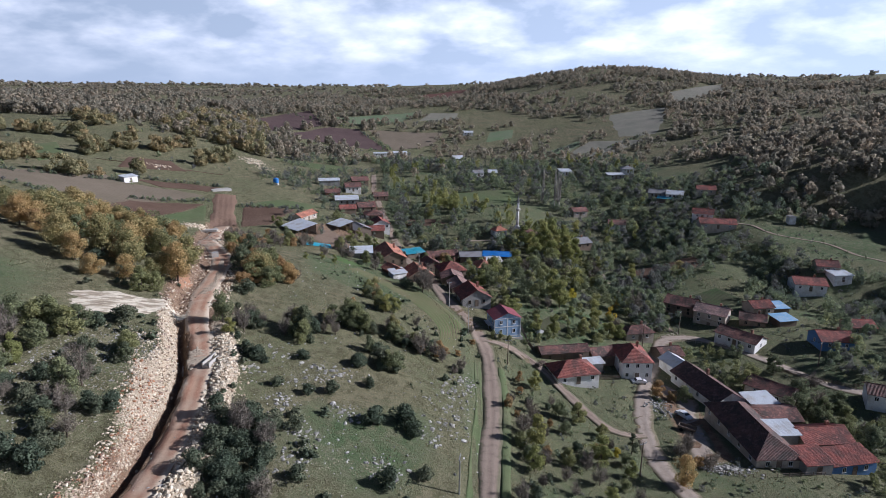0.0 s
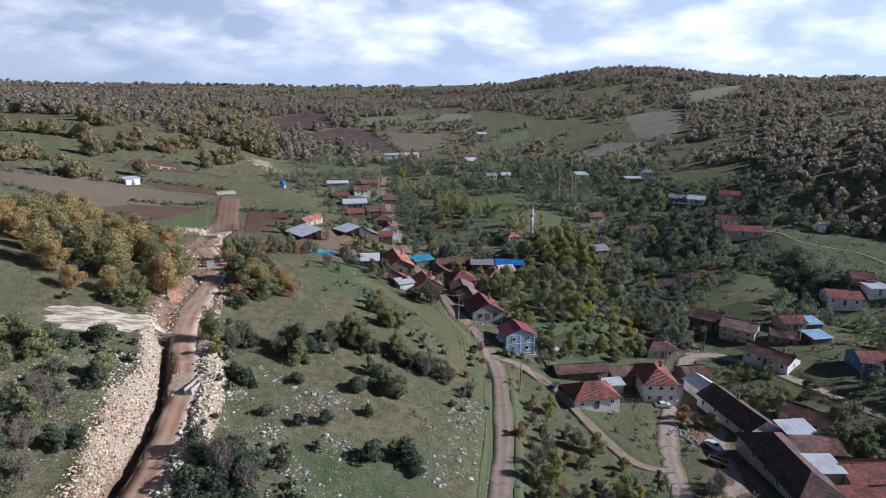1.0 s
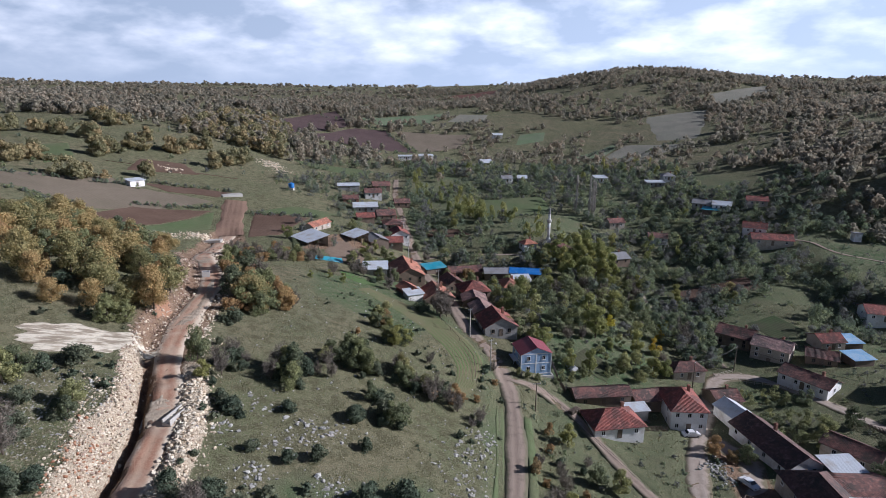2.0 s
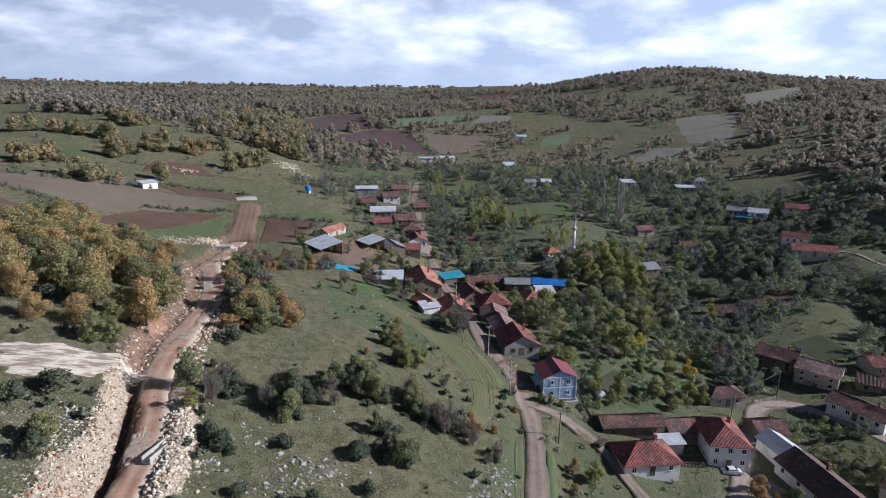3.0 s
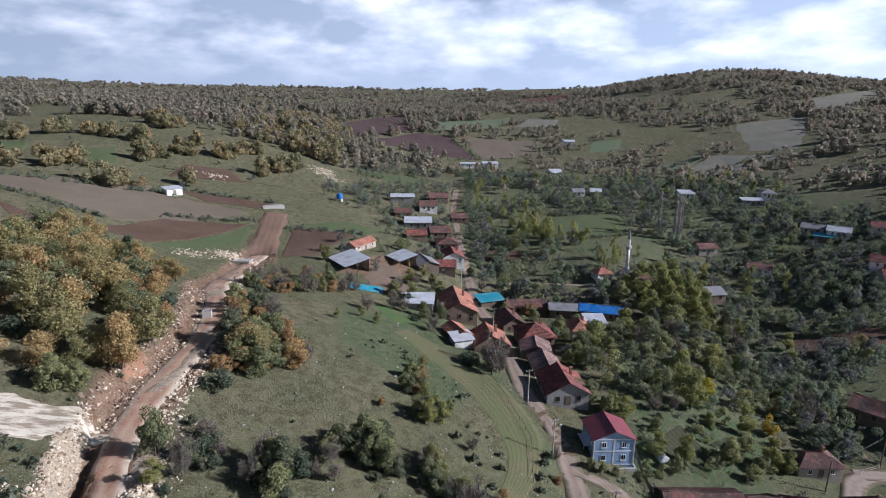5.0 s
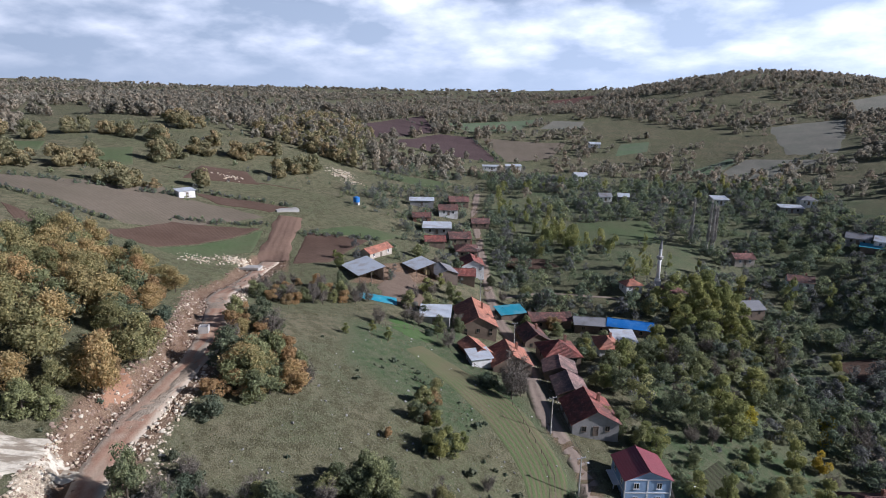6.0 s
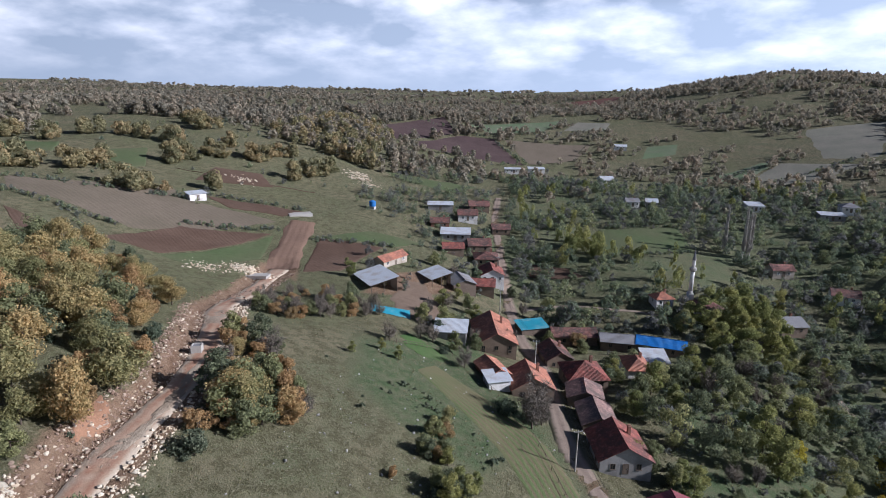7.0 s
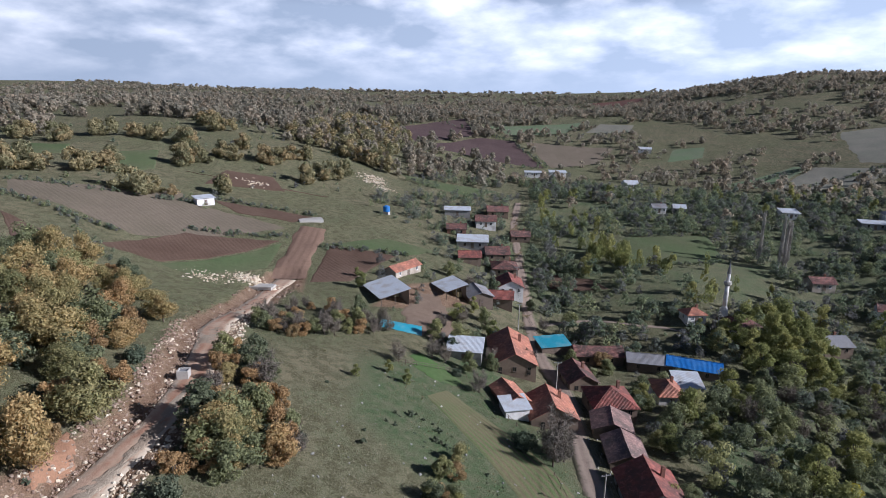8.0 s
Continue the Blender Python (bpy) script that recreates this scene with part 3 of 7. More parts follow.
def stretch(lo, hi, step, low_end, high_end, grow):
    mid = list(np.arange(lo, hi + step / 2, step))
    s, v = step, lo
    low = []
    while v > low_end:
        s *= grow
        v -= s
        low.append(v)
    s, v = step, mid[-1]
    high = []
    while v < high_end:
        s *= grow
        v += s
        high.append(v)
    return np.array(low[::-1] + mid + high)


# meadows, trampled dirt and stony ground on the sheet
LUSH = [[(-24, 178), (-14, 168), (-3, 164), (4, 150), (8, 158), (0, 172), (-10, 196), (-26, 206), (-34, 200)], [(5, 90), (7.5, 90), (8, 150), (3, 150)], [(12, 95), (14, 95), (15, 140), (12, 140)], [(-82, 112), (-78, 98), (-96, 100), (-110, 122), (-84, 121)], [(20, 190), (40, 200), (50, 225), (30, 225), (12, 205)], [(-38, 196), (-20, 214), (-34, 224), (-48, 205)], [(153, 296), (200, 272), (182, 241), (160, 254), (150, 278)], [(-25, 98), (-4, 106), (0, 90), (-12, 76), (-28, 84)], [(-44, 168), (-14, 160), (-8, 176), (-34, 212), (-54, 196)], [(18, 160), (48, 166), (60, 190), (40, 200), (14, 185)]]
BARE = [[(-62, 118), (-56, 112), (-52, 128), (-60, 142), (-68, 132)], [(-66, 228), (-52, 236), (-40, 262), (-52, 268), (-66, 248)], [(-62, 130), (-69, 150), (-80, 172), (-72, 176), (-58, 150)], [(52, 110), (62, 112), (66, 150), (56, 150)], [(-90, 228), (-84, 224), (-104, 264), (-112, 262)]]
STONY = [[(-74, 84), (-52, 70), (-50, 84), (-54, 104), (-62, 110), (-76, 98)], [(-86, 60), (-54, 56), (-54, 74), (-74, 84)], [(-30, 108), (-18, 116), (-16, 108), (-28, 102)], [(-28, 92), (-6, 92), (-6, 80), (-30, 80)], [(-1, 104), (4, 106), (3, 124), (-1, 122)], [(-42, 84), (-36, 96), (-44, 110), (-48, 106), (-46, 92)]]

gx = stretch(-112, 124, 1.5, -4600, 4600, 1.046)
gx = np.sort(np.concatenate([gx, np.arange(-66.5, -36, 0.6)]))
gy = stretch(58, 236, 1.2, -700, 4800, 1.046)
GX, GY = np.meshgrid(gx, gy)
GZ = land(GX, GY)
nx, ny = len(gx), len(gy)
grid_verts = np.stack([GX.ravel(), GY.ravel(), GZ.ravel()], 1)
ids = np.arange(nx * ny).reshape(ny, nx)
quads = np.stack([ids[:-1, :-1].ravel(), ids[:-1, 1:].ravel(), ids[1:, 1:].ravel(), ids[1:, :-1].ravel()], 1)


def mesh_arrays(name, verts, faces, smooth_faces=False):
    """A mesh from an array of places and an array of quads or triangles."""
    me = bpy.data.meshes.new(name)
    k = faces.shape[1]
    me.vertices.add(len(verts))
    me.vertices.foreach_set("co", np.asarray(verts, np.float32).ravel())
    me.loops.add(faces.size)
    me.loops.foreach_set("vertex_index", faces.astype(np.int32).ravel())
    me.polygons.add(len(faces))
    me.polygons.foreach_set("loop_start", np.arange(0, faces.size, k, dtype=np.int32))
    me.polygons.foreach_set("loop_total", np.full(len(faces), k, np.int32))
    me.polygons.foreach_set("use_smooth", np.full(len(faces), smooth_faces))
    me.update(calc_edges=True)
    return me


me = mesh_arrays("ground", grid_verts, quads, True)
fx, fy = GX.ravel(), GY.ravel()
cover = np.zeros((len(fx), 4), np.float32)
cover[:, 3] = 1
for poly in LUSH:
    cover[:, 1] = np.maximum(cover[:, 1], 0.85 * smooth(-8, 9, inside(poly, fx, fy)))
# gardens and orchards: grass and earth mixed
for poly in ([(12, 82), (60, 84), (120, 100), (200, 180), (220, 300), (150, 330), (60, 300), (20, 230), (12, 160)], [(-48, 250), (60, 300), (170, 330), (150, 470), (-40, 480), (-60, 300)]):
    cover[:, 1] = np.maximum(cover[:, 1], 0.52 * smooth(-12, 12, inside(poly, fx, fy)))
for poly in BARE:
    cover[:, 0] = np.maximum(cover[:, 0], smooth(-3, 4, inside(poly, fx, fy)))
for poly in STONY:
    cover[:, 2] = np.maximum(cover[:, 2], 0.36 * smooth(-6, 6, inside(poly, fx, fy)))
close = (fx > -125) & (fx < 140) & (fy > 35) & (fy < 410)
s, _ = beside(CUT, fx[close], fy[close])
south = 1 - smooth(116, 126, fy[close])
cover[close, 0] = np.maximum(cover[close, 0], (1 - smooth(5.0, 8.0, np.abs(s) + 1.2 * (s < 0))) * 0.8)
cover[close, 2] = np.maximum(cover[close, 2], south * np.where(s > 0, (0.5 + 0.35 * smooth(80, 94, fy[close])) * smooth(3.6, 4.4, s) * (1 - smooth(-0.4, 1.0, s - bank_edge(fy[close]))), 0.75 * smooth(2.3, 3.0, -s) * (1 - smooth(6.6, 8.2, -s))))
for line, prof, half in LANES:
    s, _ = beside(line, fx[close], fy[close])
    cover[close, 0] = np.maximum(cover[close, 0], (1 - smooth(half - 0.8, half + 0.5, np.abs(s))) * 0.55)
at = me.color_attributes.new("cover", "FLOAT_COLOR", "POINT")
at.data.foreach_set("color", cover.ravel())
me.materials.append(M_GROUND)
tagged(new("ground", me), "dry olive autumn pasture with bare stony patches", "ground", kind="structure")


def ribbon(name, line, half, material, label, lift=0.07, crown=0.04):
    """A road laid on the land: seven lengths side by side, the outer ones sinking into the verge."""
    t = np.gradient(line, axis=0)
    t /= np.linalg.norm(t, axis=1)[:, None]
    side = np.stack([-t[:, 1], t[:, 0]], 1)
    n = len(line)
    across = np.array([-1.12, -1.0, -0.55, 0.0, 0.55, 1.0, 1.12])
    wob = half * (1 + 0.10 * np.sin(np.arange(n) * 0.37) + 0.06 * np.sin(np.arange(n) * 0.93 + 1))
    P = line[:, None, :] + side[:, None, :] * (across[None, :, None] * wob[:, None, None])
    z = land(P[..., 0], P[..., 1]) + lift + crown * (1 - across ** 2)[None, :]
    z[:, 0] -= 0.25
    z[:, -1] -= 0.25
    verts = np.concatenate([P, z[..., None]], 2).reshape(-1, 3)
    k = np.arange(n * 7).reshape(n, 7)
    faces = np.stack([k[:-1, :-1].ravel(), k[1:, :-1].ravel(), k[1:, 1:].ravel(), k[:-1, 1:].ravel()], 1)[:, ::-1]
    me = mesh_arrays(name, verts, faces, True)
    uv = me.uv_layers.new(name="along")
    u = np.broadcast_to(across * 0.5 + 0.5, (n, 7)).ravel()
    v = np.repeat(np.arange(n) * 1.5, 7)
    uv.data.foreach_set("uv", np.stack([u, v], 1)[faces.ravel()].astype(np.float32).ravel())
    me.materials.append(material)
    return tagged(new(name, me), label, "grass" if name == "verge" else "road", kind="structure")


ribbon("road", CUT, 2.5, M_ROAD_RED, "freshly cut reddish dirt road with wheel ruts", 0.17)
ribbon("road", spline([(-44.6, 52), (-45.5, 30), (-49, -50)]), 2.5, M_ROAD_RED, "reddish dirt road running on behind the hill", 0.2)
ribbon("track", spline([(-96.5, 236), (-101, 247), (-106, 261), (-111.5, 277)]), 4.3, M_TRACKSOIL, "wide bare reddish earth track between the fields", 0.3)
ribbon("road", LANE, 2.1, M_ROAD, "pale worn dirt lane into the village")
ribbon("verge", spline([(4.4, 74), (5.0, 88), (5.9, 101), (7.2, 119), (7.4, 143)]), 0.8, M_MEADOW, "strip of fresh green grass along the lane", 0.08)
ribbon("verge", spline([(10.2, 74), (11.0, 88), (11.9, 101), (13.3, 119), (13.5, 140)]), 0.9, M_MEADOW, "strip of fresh green grass along the lane", 0.08)
ribbon("road", BRANCH, 1.35, M_ROAD, "narrow dirt lane between the gardens", 0.09)
ribbon("road", STREET, 2.3, M_STREET, "dusty grey village street", 0.09)
ribbon("road", EAST_STREET, 2.0, M_STREET, "dusty village street past low houses", 0.11)
ribbon("road", YARD, 2.8, M_STREET, "bare dusty farm yard beside the long barns", 0.06)
ribbon("road", TRACK, 1.1, M_ROAD, "narrow earth track behind the gardens")

ribbon("path", HILL_PATH, 0.8, M_ROAD, "pale footpath across the grassy terrace", 0.12)

ribbon("path", spline([(67.1, 262.0), (65.6, 250.9), (65.5, 238.2), (67.2, 227.4), (67.4, 222.8), (74, 202), (76, 192)]), 1.2, M_ROAD, "pale earth path between the gardens and the stream", 0.12)

FIELDS = []


def sheet(x, y):
    """The height of the ground's own mesh."""
    i = np.clip(np.searchsorted(gx, x) - 1, 0, nx - 2)
    j = np.clip(np.searchsorted(gy, y) - 1, 0, ny - 2)
    u, v = (x - gx[i]) / (gx[i + 1] - gx[i]), (y - gy[j]) / (gy[j + 1] - gy[j])
    return (GZ[j, i] * (1 - u) + GZ[j, i + 1] * u) * (1 - v) + (GZ[j + 1, i] * (1 - u) + GZ[j + 1, i + 1] * u) * v


def field(name, corners, material, label, lift=0.10, cells=26, ragged=0.006):
    """A worked patch of land with four corners, laid over the sheet."""
    a, b, c, d = [np.array(p, float) for p in corners]
    u = np.linspace(0, 1, cells + 1)[None, :, None]
    v = np.linspace(0, 1, cells + 1)[:, None, None]
    P = (a * (1 - u) + b * u) * (1 - v) + (d * (1 - u) + c * u) * v
    wob = ragged * math.hypot(*(c - a))
    P = P + wob * np.stack([np.sin(P[..., 1] * 0.11 + P[..., 0] * 0.05) + 0.6 * np.sin(P[..., 1] * 0.9 + 1), np.cos(P[..., 0] * 0.13 + P[..., 1] * 0.04) + 0.6 * np.sin(P[..., 0] * 0.8)], 2)
    far = P[..., 1].mean() > 300
    lift = min(lift, 0.45) if far else lift
    z = (sheet if far else land)(P[..., 0], P[..., 1]) + lift
    z[0, :] -= 2 * lift
    z[-1, :] -= 2 * lift
    z[:, 0] -= 2 * lift
    z[:, -1] -= 2 * lift
    k = np.arange((cells + 1) ** 2).reshape(cells + 1, cells + 1)
    faces = np.stack([k[:-1, :-1].ravel(), k[:-1, 1:].ravel(), k[1:, 1:].ravel(), k[1:, :-1].ravel()], 1)
    me = mesh_arrays(name, np.concatenate([P, z[..., None]], 2).reshape(-1, 3), faces, True)
    me.materials.append(material)
    FIELDS.append(list(map(tuple, corners)))
    return tagged(new(name, me), label, "field", kind="structure")


field("field", [(-141, 210), (-125, 215.5), (-113.5, 261), (-139.5, 243)], M_PLOUGH, "freshly ploughed dark brown field", 0.15)
field("field", [(-124.4, 214.5), (-115, 215), (-105, 238), (-113, 260.5)], M_MEADOW, "strip of young green crop", 0.12)
field("field", [(-89.3, 235.5), (-78.7, 242), (-76, 273), (-99.5, 267.5)], M_PLOUGH, "ploughed brown plot behind the barns", 0.15)
field("field", [(-101, 266), (-73, 276.5), (-66, 290), (-87, 286)], M_MEADOW, "bright green grass strip", 0.15)
field("field", [(-158.6, 278.3), (-140.6, 271.6), (-119.7, 277), (-116.8, 288.4)], M_PLOUGH, "narrow ploughed strip", 0.2)
field("field", [(-192, 222), (-143, 226), (-117, 272), (-158, 269)], M_FALLOW, "grey brown fallow field", 0.12)
field("field", [(-205, 233), (-188, 221), (-157, 268), (-168, 276)], M_FALLOW, "grey brown fallow field", 0.12)
field("field", [(-198, 272), (-197, 292), (-222, 322), (-230, 304)], M_MEADOW, "small green meadow among trees", 0.25)
field("field", [(-190, 299), (-168, 307.5), (-129, 324), (-146, 316)], M_PLOUGH, "narrow ploughed strip", 0.25)
field("field", [(-227, 634), (-181, 561), (-152, 663), (-204, 800)], M_PLOUGH_FAR, "wide dark red ploughed field")
field("field", [(-175, 551), (-65, 557), (-112, 662), (-146, 658)], M_PLOUGH_FAR, "wide dark red ploughed field on the lower slope")
field("field", [(-105, 665), (-63, 566), (-28, 607), (-17, 672)], M_FALLOW, "grey fallow field beyond the village")
field("field", [(56, 529), (85, 514.6), (127, 597), (119, 603)], M_GREEN_FAR, "long green crop field")
field("field", [(86, 514), (128.8, 513), (180, 567), (129, 596)], M_STUBBLE, "pale brown stubble field")
field("field", [(-2, 316), (40, 345), (36.5, 379), (-3, 362)], M_MEADOW, "walled green meadow between the trees", 0.25)
field("field", [(-162, 731), (-124, 688), (-71, 727), (-55, 815)], M_GREEN_FAR, "pale green field beyond the valley")
field("field", [(-52, 735), (-7, 741), (-1, 792), (-40, 800)], M_STUBBLE, "haze-paled stubble field beyond the valley")
field("field", [(-89, 1290), (-65, 1180), (19, 1158), (10, 1320)], M_PLOUGH_RIDGE, "reddish ploughed field on the rise")
field("field", [(33.7, 674), (27, 624), (57.7, 643), (62, 683)], M_GREEN_FAR, "green field beside the far lane")
field("field", [(179, 731), (160, 598), (193, 583), (262, 760)], M_STUBBLE, "grey green pasture below the hill")
field("field", [(299, 876), (267, 755), (377, 872), (419, 974)], M_STUBBLE, "grey green pasture on the hill")
field("field", [(-132, 407), (-114, 395), (-80, 393), (-74, 419)], M_MEADOW, "green slope above the upper lane")
field("field", [(-272, 285), (-251, 269), (-240, 284), (-255, 302)], M_MEADOW, "green clearing among the trees", 0.3)
field("field", [(-173, 292), (-146, 313), (-162, 328), (-181, 317)], M_PLOUGH, "small ploughed plot on the rise", 0.25)
field("field", [(-30, 306), (-25, 291), (-4.5, 296), (-11.5, 304)], M_PLOUGH, "ploughed plot behind the lane houses", 0.2)
field("field", [(-170, 206), (-139, 187), (-143, 205), (-155, 204)], M_PLOUGH, "corner of a ploughed field", 0.15)
field("field", [(78, 258), (84, 246), (113, 254), (112, 266)], M_PLOUGH, "dark ploughed garden terrace above the stream", 0.12)


def drill_strip(upper, lower, label, lift=0.1, columns=12):
    """A bending strip of drilled crop between its upper and its lower edge, laid on the land."""
    ends = []
    for line in (upper, lower):
        line = spline(line, 0.5)
        way = np.concatenate([[0], np.cumsum(np.hypot(*np.diff(line, axis=0).T))])
        at = np.linspace(0, way[-1], 48)
        ends.append(np.stack([np.interp(at, way, line[:, 0]), np.interp(at, way, line[:, 1])], 1))
    u = np.linspace(0, 1, columns)
    P = ends[0][:, None] * (1 - u)[None, :, None] + ends[1][:, None] * u[None, :, None]
    z = land(P[..., 0], P[..., 1]) + lift
    z[:, 0] -= 2 * lift
    z[:, -1] -= 2 * lift
    z[0] -= 2 * lift
    z[-1] -= 2 * lift
    k = np.arange(48 * columns).reshape(48, columns)
    faces = np.stack([k[:-1, :-1].ravel(), k[1:, :-1].ravel(), k[1:, 1:].ravel(), k[:-1, 1:].ravel()], 1)
    me = mesh_arrays("field", np.concatenate([P, z[..., None]], 2).reshape(-1, 3), faces, True)
    uv = me.uv_layers.new(name="along")
    at = np.stack([np.tile(u, 48), np.repeat(np.arange(48) * 1.2, columns)], 1)
    uv.data.foreach_set("uv", at[faces.ravel()].astype(np.float32).ravel())
    me.materials.append(M_DRILL)
    FIELDS.append([tuple(p) for p in upper] + [tuple(p) for p in lower[::-1]])
    return tagged(new("field", me), label, "field", kind="structure")


drill_strip([(-36, 189), (-28.2, 183), (-15.2, 171.4), (-7.2, 160.9), (-3.7, 153.9), (-2.9, 148), (-3.6, 142.1), (-5.1, 137.7)],
            [(-34, 197), (-25, 192.5), (-10.1, 183.5), (-1.6, 173.0), (2.8, 163.7), (3.6, 154.6), (2.1, 146.8), (0, 140.5)],
            "bending green and brown strip of drill rows beside the lane")
field("field", [(24, 173), (36, 168.5), (40, 175), (33, 184)], M_GARDEN, "vegetable garden in rows", 0.1)
field("field", [(95, 225), (98.7, 213), (114, 216), (107, 231)], M_GARDEN, "vegetable garden in rows", 0.1)


def patch(name, x, y, a, b, turn, material, label, lift=0.2, seed=1.0):
    """A spread of loose ground with a wandering outline: a along the heading turn, b across it."""
    ang = np.linspace(0, 2 * math.pi, 72, endpoint=False)
    edge = 1 + 0.12 * np.sin(3 * ang + seed) + 0.08 * np.sin(7 * ang + 2 * seed) + 0.05 * np.sin(13 * ang + 3 * seed) + 0.04 * np.sin(23 * ang + seed)
    k = np.linspace(0, 1, 14)[:, None]
    px, py = k * a * edge * np.cos(ang), k * b * edge * np.sin(ang)
    c, q = math.cos(radians(turn)), math.sin(radians(turn))
    X, Y = x + px * c - py * q, y + px * q + py * c
    Z = land(X, Y) + lift * (1 - k ** 4) + 0.02
    Z[-1] -= 0.25
    n = len(ang)
    ids_ = np.arange(14 * n).reshape(14, n)
    nxt = np.roll(ids_, -1, axis=1)
    faces = np.stack([ids_[:-1].ravel(), ids_[1:].ravel(), nxt[1:].ravel(), nxt[:-1].ravel()], 1)
    me = mesh_arrays(name, np.stack([X, Y, Z], 2).reshape(-1, 3), faces, True)
    me.materials.append(material)
    FIELDS.append([(x + u * a * c - v * b * q, y + u * a * q + v * b * c) for u, v in ((-1, 0), (-0.7, -0.7), (0, -1), (0.7, -0.7), (1, 0), (0.7, 0.7), (0, 1), (-0.7, 0.7))])
    return tagged(new(name, me), label, "ground", kind="structure")


patch("spoil", -68.6, 116.5, 10.8, 4.7, 27, M_PALE, "pale limestone spoil spread beside the road", 0.22, 1.3)
patch("yard", -50.0, 233.5, 17.0, 7.5, 112, M_MUDDY, "muddy trampled farm yard between barns", 0.14, 2.0)
patch("grass", -38.7, 203.5, 7.5, 4.2, 150, M_LUSH, "lush green grass above the old houses", 0.06, 2.6)
patch("gravel", -49.0, 106.0, 4.0, 1.9, 108, M_PALE_ROAD, "pale gravel laid across the dirt road", 0.25, 0.4)
patch("gravel", -58.9, 136.0, 6.0, 1.5, 92, M_PALE_ROAD, "pale gravel on the edge of the dirt road", 0.25, 1.7)
patch("gravel", -60.4, 145.8, 6.0, 1.3, 103, M_PALE_ROAD, "pale gravel on the edge of the dirt road", 0.25, 5.2)
patch("gravel", -63.4, 154.6, 6.5, 1.0, 110, M_PALE_ROAD, "pale gravel strip on the dirt road", 0.25, 2.2)
patch("gravel", -77.0, 179.6, 9.5, 2.2, 119, M_PALE_ROAD, "pale gravel tipped on the dirt road", 0.25, 3.1)
patch("gravel", -86.8, 200.0, 4.5, 1.3, 107, M_PALE_ROAD, "pale gravel tipped near the fields", 0.25, 4.0)
patch("earth", -65.6, 137.0, 4.0, 1.8, 112, M_ORANGE, "orange subsoil laid bare below the wood", 0.18, 6.0)
# ---------------------------------------------------------------- kit


class Shape:
    """Collects the faces of one mesh."""

    def __init__(self):
        self.v, self.f = [], []

    def face(self, *pts):
        k = len(self.v)
        self.v.extend([tuple(p) for p in pts])
        self.f.append(tuple(range(k, k + len(pts))))
        return self

    def box(self, x0, y0, z0, x1, y1, z1, m=None):
        c = [Vector((x, y, z)) for z in (z0, z1) for x, y in ((x0, y0), (x1, y0), (x1, y1), (x0, y1))]
        if m is not None:
            c = [m @ p for p in c]
        k = len(self.v)
        self.v.extend([tuple(p) for p in c])
        self.f.extend([tuple(k + i for i in q) for q in ((3, 2, 1, 0), (4, 5, 6, 7), (0, 1, 5, 4), (1, 2, 6, 5), (2, 3, 7, 6), (3, 0, 4, 7))])
        return self

    def tube(self, a, b, r0, r1, n=6, cap=True):
        a, b = Vector(a), Vector(b)
        q = (b - a).to_track_quat("Z", "Y")
        k = len(self.v)
        for p, r in ((a, r0), (b, r1)):
            for i in range(n):
                t = 2 * math.pi * i / n
                self.v.append(tuple(p + q @ Vector((r * math.cos(t), r * math.sin(t), 0))))
        for i in range(n):
            j = (i + 1) % n
            self.f.append((k + i, k + j, k + n + j, k + n + i))
        if cap:
            self.f.append(tuple(k + n + i for i in range(n)))
            self.f.append(tuple(k + n - 1 - i for i in range(n)))
        return self

    def mesh(self, name, material, smoothed=False):
        me = bpy.data.meshes.new(name)
        me.from_pydata(self.v, [], self.f)
        me.materials.append(material)
        if smoothed:
            me.polygons.foreach_set("use_smooth", [True] * len(me.polygons))
        me.update()
        return me


def part(name, shape, material, parent, label="", at=None, smoothed=False):
    ob = new(name, shape if isinstance(shape, bpy.types.Mesh) else shape.mesh(name, material, smoothed))
    ob.parent = parent
    if at is not None:
        ob.matrix_basis = at
    return tagged(ob, label)


def thing(name, label, category, m, group="", kind=""):
    ob = tagged(new(name), label, category, group, kind)
    ob.empty_display_size = 0.5
    ob.matrix_basis = m
    return ob


# ---------------------------------------------------------------- houses
PLOTS = []


def roof_side(s, a, b, up, rise, hip0, hip1, rib, thick=0.10, wave=0.075):
    """One slope: from the eave line a-b upwards by the vector up; hip0 and hip1 shorten its top. Ribs run from eave to ridge."""
    a, b, up = Vector(a), Vector(b), Vector(up)
    along = b - a
    w = along.length
    along.normalize()
    nrm = along.cross(up).normalized()
    n = max(3, int(w / rib))
    step = w / n

    def top(u):
        t = 1.0
        if hip0 > 0:
            t = min(t, u / hip0)
        if hip1 > 0:
            t = min(t, (w - u) / hip1)
        return max(0.0, t)

    # one ribbed sheet: valleys and crests by turns
    drop = Vector((0, 0, -thick))
    k0 = len(s.v)
    cols = 2 * n + 1
    for i in range(cols):
        u = min(w, i * step / 2)
        off = nrm * (wave if i % 2 else 0.0)
        s.v.append(tuple(a + along * u + off + drop))
        s.v.append(tuple(a + along * u + off))
        s.v.append(tuple(a + along * u + up * top(u) + off))
    for i in range(cols - 1):
        p, q = k0 + 3 * i, k0 + 3 * (i + 1)
        s.f.append((p, q, q + 1, p + 1))
        s.f.append((p + 1, q + 1, q + 2, p + 2))


